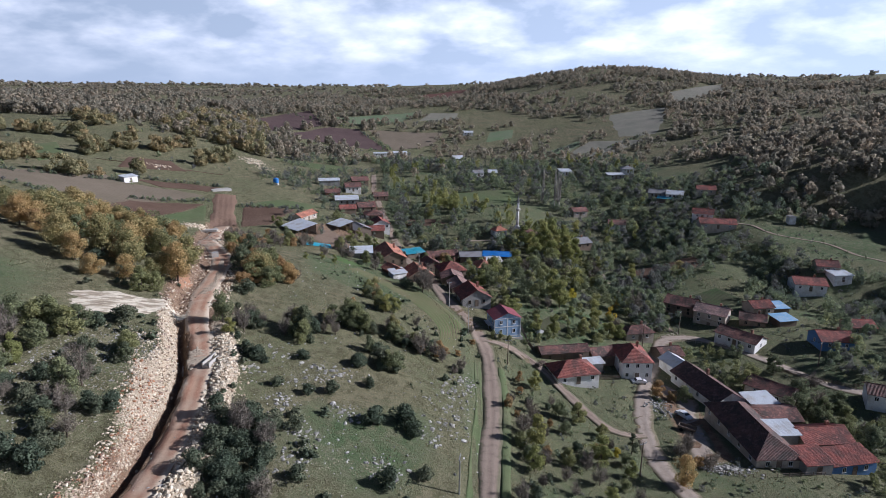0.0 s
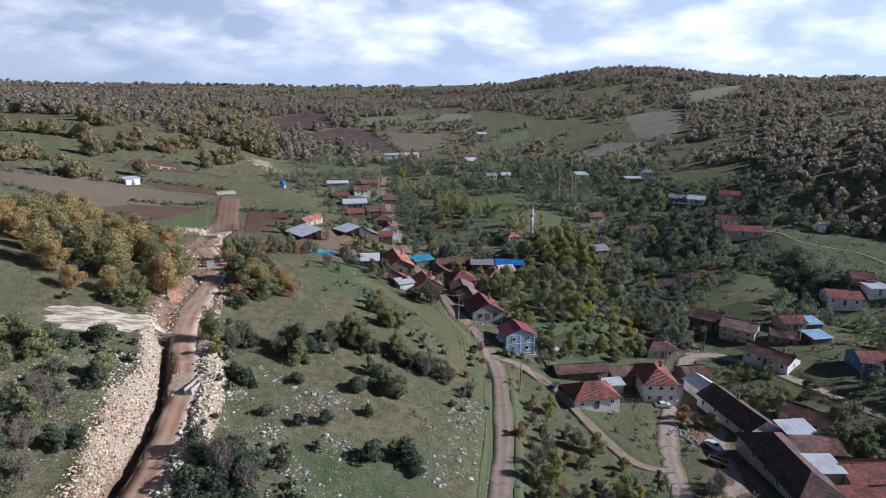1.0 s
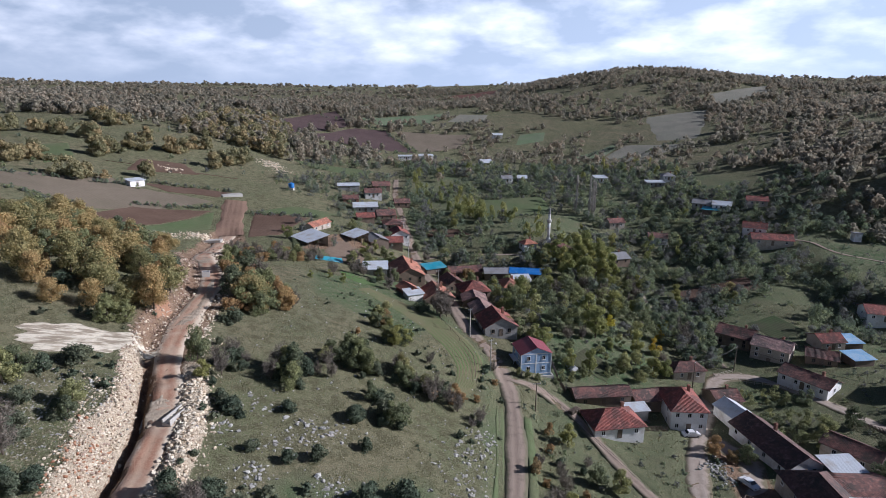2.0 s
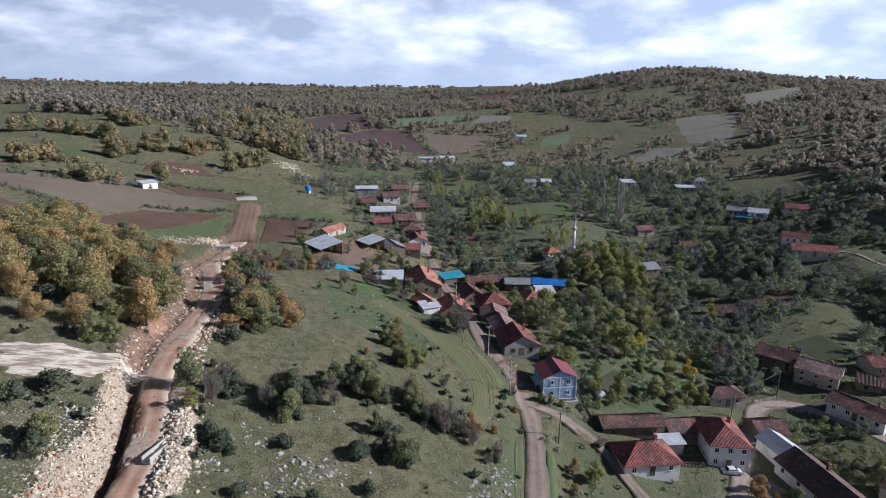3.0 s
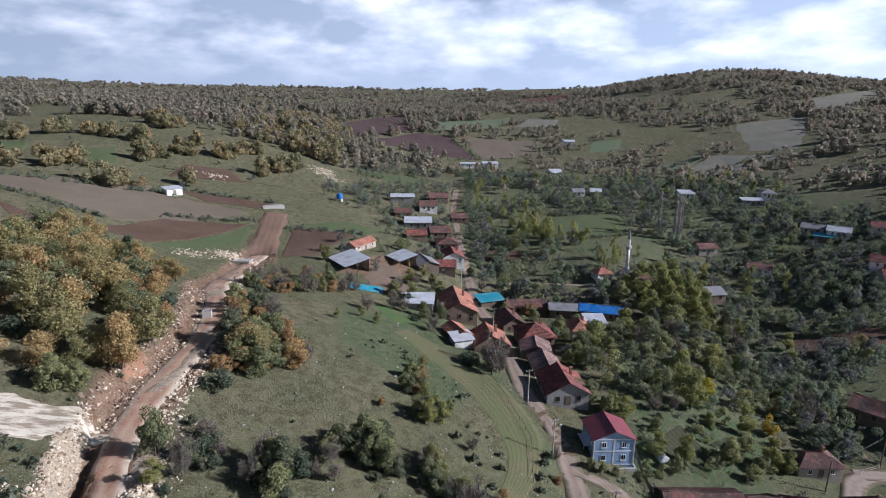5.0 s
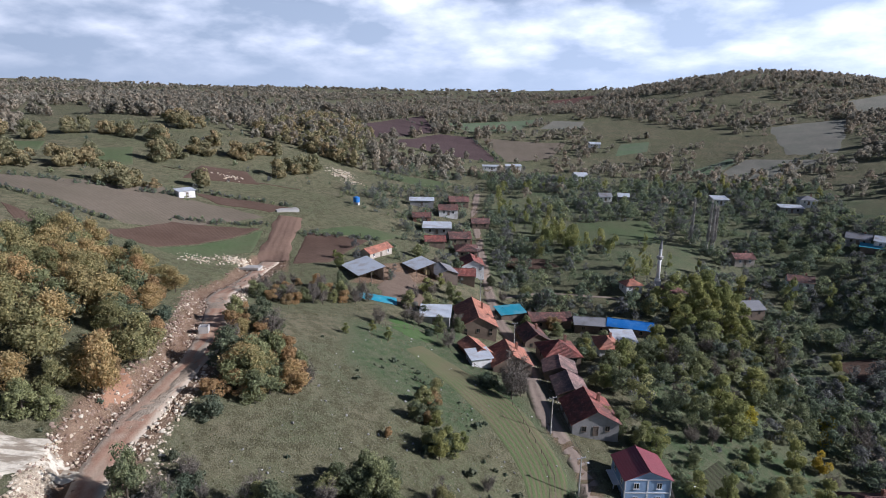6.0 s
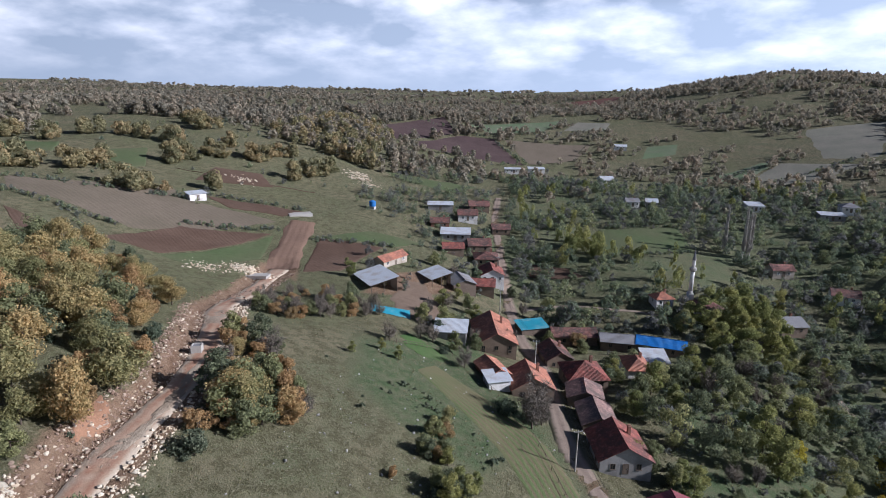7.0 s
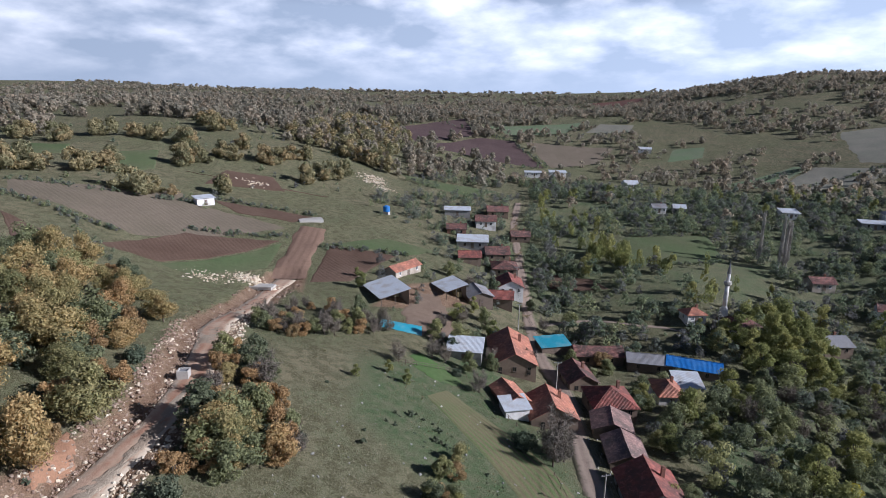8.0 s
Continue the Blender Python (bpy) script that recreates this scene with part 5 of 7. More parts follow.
house("mud walled house with old brown tiled hip roof", -42.5, 294.5, 17, 9, 10, 3.6, M_MUD, M_ROOF_OLD, "hip", "x", 2.0, (2, 1), (1, 1))
house("old mud walled house with brown tiles on the lane", -48.5, 308, 20, 9, 8.5, 3.4, M_MUD, M_ROOF_OLD, "gable", "x", 2.0, (2, 1), (1, 1))
house("red tiled shed behind the lane", -55.5, 293, 20, 8, 6, 2.9, M_MUD, M_ROOF_RED, "gable", "x", 1.6, (1, 1), (0, 0), 0, category="shed")
house("white barn with pale sheet roof", -59.5, 312, 14, 12, 8, 3.4, M_GREYWALL, M_SHEET, "lean", "x", 1.2, (2, 1), (0, 0), 0, category="barn")
house("brown roofed cottage at the lane", -38.6, 263.5, 10, 11, 6, 2.9, M_MUD, M_ROOF_RED, "gable", "x", 1.6, (1, 1), (0, 0), 0)
house("white house with brown tiled roof", -62.5, 345, 18, 9, 8.5, 3.4, M_WHITE, M_ROOF_OLD, "gable", "x", 2.0, (2, 1), (1, 1))
house("brown tiled house up the lane", -62, 367, 18, 10, 8, 3.2, M_MUD, M_ROOF_OLD, "gable", "x", 2.0, (2, 1), (1, 1))
house("white sheet-roofed shed up the lane", -78, 352, 16, 12, 5, 3, M_GREYWALL, M_SHEET, "lean", "x", 1.0, (1, 1), (0, 0), 0, category="shed")
house("tiled cottage beside the upper lane", -45, 338, 18, 8, 6.5, 3, M_MUD, M_ROOF_OLD, "gable", "x", 1.8, (2, 1), (0, 0))
house("low house beside the upper lane", -70, 324, 18, 8, 6.5, 3, M_BRICK, M_ROOF_OLD, "gable", "x", 1.6, (2, 1), (0, 0))
house("white flat roofed building on the far side", -67.0, 506.0, 15, 13.0, 7.0, 4.0, M_WHITE, M_SHEET, "lean", "x", 0.6, (4, 1), (0, 0), 0)
house("white shed with sheet roof on the far side", -53.0, 527.0, 15, 12.0, 7.0, 3.6, M_WHITE, M_SHEET, "lean", "x", 1.0, (2, 1), (0, 0), 0, category="shed")
house("pale house above the far gardens", -1.0, 482.0, 20, 8.5, 9.0, 4.2, M_WHITE, M_SHEET, "gable", "x", 2.0, (2, 1), (1, 1))
house("low white house in the far gardens", 14, 412, 15, 7, 6, 3, M_WHITE, M_SHEET_GREY, "gable", "x", 1.5, (3, 1), (0, 0))
house("low grey house in the far gardens", 24.5, 416, 5, 6, 6, 2.8, M_GREYWALL, M_SHEET, "gable", "x", 1.5, (2, 1), (0, 0))
house("white shed beyond the bare poplars", 77, 422, 8, 8, 8, 3.2, M_WHITE, M_SHEET, "lean", "x", 1.2, (2, 1), (0, 0), 0, category="shed")
house("house with pale hipped roof on the slope", 120.0, 418.0, -5, 8.0, 9.0, 3.8, M_WHITE, M_SHEET_GREY, "hip", "x", 1.8, (2, 1), (1, 1))
house("long low shed on the slope", 109.0, 407.0, 3, 11.0, 6.0, 2.8, M_GREYWALL, M_SHEET, "lean", "x", 0.9, (2, 1), (0, 0), 0, category="shed")
house("white field hut on the fallow land", -155.0, 271.0, 60, 6.5, 4.4, 2.5, M_WHITE, M_SHEET, "lean", "x", 0.7, (1, 1), (0, 0), 0, category="hut", name="hut")
house("white house with red roof below the wood", 131.0, 309.0, -24, 10.0, 8.0, 4.2, M_WHITE, M_ROOF_RED, "gable", "x", 2.0, (2, 1), (1, 1))
house("long barn with red tiled roof below the wood", 133.0, 296.0, -10, 17.0, 8.0, 3.2, M_CREAM, M_ROOF_RED, "gable", "x", 2.0, (3, 1), (0, 0), 0, category="barn")
house("white sheet-roofed house with turquoise cover", 129.5, 347.5, -25, 9.0, 8.0, 3.0, M_WHITE, M_SHEET, "gable", "x", 1.6, (2, 1), (0, 0))
house("grey house at the wood's edge", 121.5, 355.0, -25, 9.0, 8.0, 3.0, M_GREYWALL, M_SHEET_GREY, "gable", "x", 1.6, (2, 1), (0, 0))
house("lean-to covered with a turquoise sheet", 123.0, 345.0, -25, 8.0, 5.0, 2.4, M_WOOD, M_TARP_TEAL, "lean", "x", 0.8, (0, 1), (0, 0), 0, entry=False, category="shed")
house("red roofed house at the wood's edge", 146.0, 345.0, -15, 10.0, 8.0, 3.0, M_CREAM, M_ROOF_RED, "gable", "x", 1.8, (2, 1), (0, 0))
house("lone white house in the far fields", 9.0, 660.0, 5, 11.0, 8.0, 3.4, M_WHITE, M_SHEET, "gable", "x", 1.6, (2, 1), (0, 0))

# ---------------------------------------------------------------- trees
rng = np.random.default_rng(7)


def leaf_quads(centres, sizes, r, wide=(0.45, 0.8), out=None, stray=0.7):
    """Leaf sprays: one three-sided spray at every centre, facing roughly outwards from its clump."""
    n = len(centres)
    face = r.normal(size=(n, 3)) * stray + (0 if out is None else out)
    a = np.cross(face, r.normal(size=(n, 3)))
    a /= np.linalg.norm(a, axis=1)[:, None]
    b = np.cross(face, a)
    b /= np.linalg.norm(b, axis=1)[:, None]
    s = sizes[:, None]
    k = r.uniform(*wide, (n, 1))
    v = np.stack([centres - a * s * 0.45 - b * s * k * 0.6, centres - a * s * 0.45 + b * s * k * 0.6, centres + a * s * 0.7], 1)
    return v.reshape(-1, 3), np.arange(n * 3).reshape(n, 3)


def crown_points(r, n, height, spread, base, lumps, lean=0.0):
    """Places of the leaf sprays: lumps of foliage on an uneven crown, dense towards the outside."""
    lu = []
    for i in range(lumps):
        z = r.uniform(0, 1)
        ring = math.sqrt(max(0.05, 1 - (2 * z - 0.85) ** 2)) if z > 0.2 else 0.75
        t = i * 2.4 + r.uniform(-0.5, 0.5)
        q = r.uniform(0.25, 0.75) * ring
        lu.append((q * spread * math.cos(t), q * spread * math.sin(t), base + z * (height - base) * 0.86, spread * r.uniform(0.22, 0.46)))
    lu = np.array(lu)
    pick = r.integers(0, lumps, n)
    d = r.normal(size=(n, 3))
    d /= np.linalg.norm(d, axis=1)[:, None]
    rad = lu[pick, 3] * r.uniform(0.45, 1.05, n) ** 0.6
    p = lu[pick, :3] + d * rad[:, None] * np.array([1, 1, 0.85])
    p[:, 2] = np.maximum(p[:, 2], base * 0.55 + 0.1)
    middle = np.array([0, 0, base + 0.4 * (height - base)])
    away = (p - middle) / np.array([spread, spread, 0.6 * height])
    away /= np.linalg.norm(away, axis=1)[:, None] + 1e-6
    return p, lu, 0.65 * d + 0.55 * away


def tree_meshes(name, seed, height, spread, base, n, leaf, lumps, leaves, bark=None, stems=1, thick=0.16):
    r = np.random.default_rng(seed)
    p, lu, out = crown_points(r, n, height, spread, base, lumps)
    v, f = leaf_quads(p, r.uniform(0.6, 1.3, n) * leaf, r, out=out)
    crown = mesh_arrays(name + "_crown", v, f)
    crown.materials.append(leaves)
    t = Shape()
    for sidx in range(stems):
        ox, oy = (0, 0) if stems == 1 else (r.uniform(-0.4, 0.4) * spread * 0.4, r.uniform(-0.4, 0.4) * spread * 0.4)
        fork = Vector((ox * 1.2 + r.uniform(-0.2, 0.2), oy * 1.2 + r.uniform(-0.2, 0.2), base + (height - base) * 0.3))
        t.tube((ox, oy, -0.5), (ox, oy, base * 0.6), thick * 1.25, thick, 7)
        t.tube((ox, oy, base * 0.6), fork, thick, thick * 0.65, 6)
        for q in lu[sidx::stems][: max(4, 9 // stems)]:
            mid = fork.lerp(Vector(q[:3]), 0.55) + Vector((0, 0, -0.15))
            t.tube(fork, mid, thick * 0.5, thick * 0.32, 5, False)
            t.tube(mid, q[:3], thick * 0.32, thick * 0.1, 4, False)
    trunk = t.mesh(name + "_trunk", bark or M_BARK)
    return trunk, crown


def bare_tree(name, seed, height, spread, bark, twigs, n=260):
    """A leafless or thin tree: trunk, limbs and a haze of fine twigs."""
    r = np.random.default_rng(seed)
    t = Shape()
    t.tube((0, 0, -0.5), (0, 0, height * 0.35), 0.17, 0.12, 7)
    t.tube((0, 0, height * 0.35), (0.1, 0, height * 0.85), 0.12, 0.03, 6)
    tips = []
    for i in range(16):
        z = height * r.uniform(0.22, 0.75)
        a = i * 2.4
        q = spread * r.uniform(0.5, 1.0) * (1 - 0.4 * z / height)
        tip = Vector((q * math.cos(a), q * math.sin(a), z + height * r.uniform(0.15, 0.3)))
        t.tube((0, 0, z), tip, 0.05, 0.015, 4, False)
        tips.append(tip)
    tp = np.array([v[:] for v in tips])
    base = tp[r.integers(0, len(tp), n)] * r.uniform(0.45, 1.08, (n, 1)) + r.normal(0, 0.28, (n, 3)) * spread * 0.3
    base[:, 2] = np.maximum(base[:, 2], 0.6)
    d = r.normal(size=(n, 3)) * 0.6 + np.array([0, 0, 0.4])
    d /= np.linalg.norm(d, axis=1)[:, None]
    s = np.cross(d, r.normal(size=(n, 3)))
    s *= 0.045 / np.linalg.norm(s, axis=1)[:, None]
    v = np.stack([base - s, base + s, base + d * r.uniform(0.4, 1.1, (n, 1))], 1).reshape(-1, 3)
    tw = mesh_arrays(name + "_crown", v, np.arange(n * 3).reshape(n, 3))
    tw.materials.append(twigs)
    return t.mesh(name + "_trunk", bark), tw


PROTOS = {}
for k in range(3):
    PROTOS["oak", k] = tree_meshes("oak", 10 + k, 7.2, 3.5, 1.4, 4200, 0.30, 24, M_OAK)
    PROTOS["olive", k] = tree_meshes("tree", 20 + k, 6.8, 3.1, 0.9, 3200, 0.34, 17, M_OLIVE)
    PROTOS["bush", k] = tree_meshes("bush", 30 + k, 2.6, 1.9, 0.12, 1800, 0.25, 12, M_BUSH, stems=3, thick=0.05)
    PROTOS["rust", k] = tree_meshes("rust", 40 + k, 4.8, 2.3, 0.4, 2700, 0.25, 14, M_RUST, stems=2, thick=0.09)
    PROTOS["twig", k] = bare_tree("fruit_tree", 50 + k, 5.4, 2.4, M_BARK, M_TWIG, 1300)
for k in range(2):
    PROTOS["gold", k] = tree_meshes("gold", 60 + k, 4.6, 2.0, 0.7, 1500, 0.30, 11, M_GOLD)
    PROTOS["lime", k] = tree_meshes("lime", 70 + k, 9.5, 3.3, 1.0, 3900, 0.36, 20, M_LIME)
    PROTOS["conifer", k] = tree_meshes("conifer", 80 + k, 6.5, 1.7, 0.5, 2000, 0.28, 14, M_BUSH)

KIND = {
    "oak": ("tree", "oak tree with thinning ochre and green autumn leaves", "tree"),
    "olive": ("tree", "leafy olive green tree with a rounded crown", "tree"),
    "bush": ("shrub", "dark evergreen shrub on dry pasture", "shrub"),
    "rust": ("tree", "young oak with rust brown autumn leaves", "tree"),
    "twig": ("fruit_tree", "nearly bare grey fruit tree", "tree"),
    "gold": ("tree", "small tree with bright yellow autumn leaves", "tree"),
    "lime": ("tree", "tall tree with yellow green leaves", "tree"),
    "conifer": ("conifer", "narrow dark green conifer", "tree"),
}


def plant(kind, x, y, size=1.0, tall=1.0):
    n = 2 if kind in ("gold", "lime", "conifer") else 3
    trunk, crown = PROTOS[kind, int(rng.integers(0, n))]
    name, label, cat = KIND[kind]
    ob = tagged(new(name, trunk), label, cat)
    ob.matrix_basis = pose(x, y, ground(x, y) - 0.05, 0, 0, rng.uniform(0, 360)) @ Matrix.Diagonal((size * rng.uniform(0.85, 1.25), size * rng.uniform(0.85, 1.2), size * tall * rng.uniform(0.85, 1.15), 1))
    c = new("crown", crown)
    c.parent = ob
    return ob


def clear_of(x, y, lanes=3.0, houses=0.3):
    for px, py, r in PLOTS:
        if (px - x) ** 2 + (py - y) ** 2 < (r * 0.95 + houses) ** 2:
            return False
    for line in (CUT, LANE, BRANCH, STREET, EAST_STREET, YARD):
        if np.min(np.hypot(line[:, 0] - x, line[:, 1] - y)) < lanes:
            return False
    return True


def clear_fields(x, y, margin=1.0):
    return all(inside(f, np.array([x]), np.array([y]))[0] < margin for f in FIELDS)


def grove(poly, count, kinds, size=(0.8, 1.2), gap=2.6, lanes=3.2):
    """Trees scattered over a plot, no two closer than the gap."""
    xs, ys = [p[0] for p in poly], [p[1] for p in poly]
    placed, tries = [], 0
    while len(placed) < count and tries < count * 40:
        tries += 1
        x, y = rng.uniform(min(xs), max(xs)), rng.uniform(min(ys), max(ys))
        if inside(poly, np.array([x]), np.array([y]))[0] < 0 or not clear_of(x, y, lanes) or not clear_fields(x, y):
            continue
        if any((x - a) ** 2 + (y - b) ** 2 < gap * gap for a, b in placed):
            continue
        placed.append((x, y))
        plant(kinds[int(rng.integers(0, len(kinds)))], x, y, rng.uniform(*size))


# the oak wood west of the cut road
grove([(-64.8, 133), (-68.6, 150), (-75.5, 166), (-90, 181), (-118, 196), (-132, 186), (-128, 160), (-108, 140), (-84, 124), (-72, 123)], 95, ["oak", "oak", "oak", "oak", "olive", "rust", "bush"], (0.7, 1.35), 3.2, 6.2)
# the row east of it
grove([(-53, 142), (-42, 150), (-43, 159), (-55, 161), (-58, 156)], 26, ["rust", "rust", "oak", "olive", "bush"], (0.65, 1.2), 1.9, 4.0)
grove([(-69.0, 171.2), (-64.6, 177.1), (-41.9, 155.5), (-49.0, 143.9), (-56.2, 148.6)], 26, ["rust", "rust", "oak", "olive", "twig"], (0.5, 1.05), 1.7, 3.4)
grove([(-80, 196), (-69, 189), (-56, 206), (-54, 215), (-60, 222), (-80, 215)], 44, ["olive", "twig", "rust", "twig", "twig"], (0.45, 0.85), 1.7, 4.5)
# the stream wood and the gardens
grove([(7, 203), (14, 222), (30, 240), (33, 262), (60, 274), (70, 262), (60, 236), (58, 205), (44, 190), (22, 189)], 42, ["olive", "lime", "olive", "lime", "twig", "twig", "twig"], (0.65, 1.15), 3.8)
grove([(26, 260), (40, 258), (60, 276), (68, 304), (48, 297), (34, 284)], 22, ["lime", "lime", "olive"], (0.9, 1.2), 4.0)
grove([(18, 146), (28, 131), (38, 114), (37, 94), (13, 86), (13, 120)], 44, ["twig", "twig", "twig", "bush", "olive", "rust", "lime"], (0.4, 0.8), 3.0)
grove([(22, 164), (54, 178), (60, 190), (40, 190), (24, 186)], 14, ["twig", "olive", "olive", "lime"], (0.5, 0.9), 3.2)
for gx_, gy_, gk, gs in ((55, 193, "gold", 1.1), (43.7, 205, "gold", 0.8), (42.5, 178, "lime", 0.55), (66.7, 205, "twig", 1.5), (97, 241, "olive", 0.8), (46, 173, "olive", 0.6), (-9.6, 183.5, "twig", 1.15), (17.8, 180.5, "lime", 0.6), (8.4, 201, "olive", 0.7), (30.9, 234, "lime", 0.7), (6.1, 222, "lime", 0.7), (-2.4, 238.4, "olive", 0.8), (39.6, 112.4, "conifer", 0.9), (46.8, 102.0, "oak", 0.9), (35.5, 109.5, "gold", 0.6), (12.4, 159.6, "olive", 0.32), (14.6, 159.4, "olive", 0.36), (17.2, 160.2, "olive", 0.3), (-8.0, 186.5, "twig", 0.9), (-21, 226, "twig", 1.0), (-2, 206, "olive", 0.55), (10, 183, "lime", 0.55), (13.5, 186, "olive", 0.7), (-33, 236, "lime", 0.6), (-36, 240, "olive", 0.6), (-42, 238, "twig", 0.9), (-45, 228, "twig", 0.9), (-38, 246, "olive", 0.7), (-56, 270, "olive", 0.7), (-48, 266, "twig", 0.9), (-28, 268, "olive", 0.7), (-22, 256, "twig", 0.9), (-12, 240, "olive", 0.7), (-74, 240, "lime", 0.6), (-79, 247, "lime", 0.4), (62, 143, "olive", 0.75), (86, 157, "olive", 0.9), (94, 160, "olive", 0.85), (99, 150, "twig", 1.0)):
    plant(gk, gx_, gy_, gs)


for gx_, gy_, gk, gs in ((-43.9, 238.4, "lime", 0.70), (-41.8, 248.9, "lime", 0.60), (-15.0, 264.9, "olive", 0.80), (-3.8, 242.3, "rust", 1.10), (-9.8, 259.1, "twig", 0.90), (5.7, 226.7, "olive", 0.90), (7.6, 220.5, "olive", 0.70), (-29.7, 220.4, "twig", 0.80), (-27.9, 201.9, "twig", 0.90), (-15.4, 185.5, "bush", 1.50), (-9.5, 188.1, "twig", 1.50), (-45.5, 199.3, "twig", 0.90), (-39.9, 190.1, "lime", 0.35), (-44.5, 221.3, "olive", 0.90), (-39.1, 218.3, "bush", 1.20), (-59.3, 209.7, "rust", 0.90), (30.5, 225.2, "gold", 0.80), (43.2, 203.1, "gold", 1.10), (65.1, 258.9, "lime", 0.70), (32.9, 207.2, "lime", 0.50), (55.9, 225.9, "lime", 0.60), (59.4, 203.9, "gold", 1.00), (22.6, 270.0, "lime", 0.50), (10.1, 199.5, "lime", 0.80), (43.2, 253.0, "lime", 1.30), (50.8, 259.3, "lime", 1.35), (41.3, 269.5, "lime", 1.30), (56.2, 265.7, "lime", 1.10), (35.2, 275.5, "lime", 1.20)):
    plant(gk, gx_, gy_, gs)


def thicket(poly, count, sizes, label, material, gap=2.6, sprays=850, leaf=0.55):
    """Garden trees standing close together, joined in one mesh."""
    xs, ys = [q[0] for q in poly], [q[1] for q in poly]
    placed, tries = [], 0
    while len(placed) < count and tries < count * 40:
        tries += 1
        x, y = rng.uniform(min(xs), max(xs)), rng.uniform(min(ys), max(ys))
        if inside(poly, np.array([x]), np.array([y]))[0] < 0 or not clear_of(x, y, 3.0) or not clear_fields(x, y):
            continue
        if all((x - a) ** 2 + (y - b) ** 2 > gap * gap for a, b in placed):
            placed.append((x, y))
    JOINED.append((np.array(placed), rng.uniform(*sizes, len(placed)), label, material, sprays, leaf))


JOINED = []
# shrubs on the dry slope between the roads
for sx, sy, ss in ((-34, 123, 1.1), (-31.8, 127.5, 1.0), (-38, 109.5, 0.9), (-30, 113.7, 0.8), (-19, 116.7, 0.9), (-14.4, 120, 1.1), (-26, 101.6, 0.7), (-22, 104, 0.8), (-15.5, 110, 0.8), (-12.8, 98, 1.1), (-7.4, 100.6, 1.2), (-5.5, 98.5, 1.0), (-25.3, 91, 0.9), (-31.9, 101.8, 0.6), (-38, 89.5, 1.1), (-33.4, 91, 1.1), (-35.2, 82.4, 1.2), (-31.3, 82, 1.2), (-32.3, 78, 1.2), (-28, 76, 1.0), (-36.4, 76.8, 0.9), (-22, 80, 1.0), (-8.3, 83.4, 1.0), (-2.8, 87.6, 0.9)):
    plant("bush", sx, sy, ss * rng.uniform(1.1, 1.45), 0.9)
for sx, sy, ss in ((-70.7, 103.4, 0.9), (-67.3, 105.5, 1.0), (-64.3, 109.7, 1.1), (-65.7, 87.3, 1.0), (-62.6, 91.3, 0.9), (-62, 93.5, 0.8), (-64.6, 82.1, 1.0), (-60.6, 79.7, 1.1), (-54.6, 83.4, 0.8), (-53.1, 85.1, 0.9), (-56, 70.6, 1.2), (-55.7, 73.3, 1.0), (-59.7, 70.7, 1.2), (-44.6, 124, 0.9), (-50.5, 138.5, 1.0)):
    plant("bush", sx, sy, ss * rng.uniform(1.1, 1.45), 0.9)
for sx, sy, sk, ss in ((-28.9, 133, "olive", 0.55), (-24.8, 134.7, "olive", 0.75), (-21.5, 137, "olive", 0.6), (-18.7, 134.4, "bush", 1.1), (-12.2, 134.7, "olive", 0.6), (-26.3, 151, "rust", 0.5), (-19.9, 153, "olive", 0.65), (-16.9, 154, "lime", 0.5), (-47.9, 183.7, "lime", 0.3), (-44.5, 191.8, "lime", 0.3), (-78.4, 99, "olive", 0.8), (-75.7, 101, "olive", 0.85), (-73.6, 102.3, "olive", 0.8), (-71, 88.6, "lime", 0.5), (-72, 90, "lime", 0.5), (-68.9, 124.3, "olive", 0.8), (-66.4, 126.2, "olive", 0.7), (-58.4, 81.8, "twig", 0.8)):
    plant(sk, sx, sy, ss)


# more scrub: single dark and grey bushes in loose groups
grove([(-44, 118), (-38, 84), (-24, 74), (-32, 72), (-41, 74), (-43, 90)], 16, ["bush", "bush", "twig"], (0.7, 1.2), 1.8, 9.0)
# the thicket below the road
grove([(-40.5, 80), (-34, 93), (-28, 90), (-27, 78), (-33, 72), (-39, 72)], 26, ["bush", "bush", "bush", "bush", "twig"], (0.6, 1.2), 1.7, 6.5)
grove([(-34, 130), (-12, 140), (-6, 132), (-20, 122), (-34, 120)], 8, ["bush", "olive", "twig"], (0.4, 0.7), 2.4, 6.0)
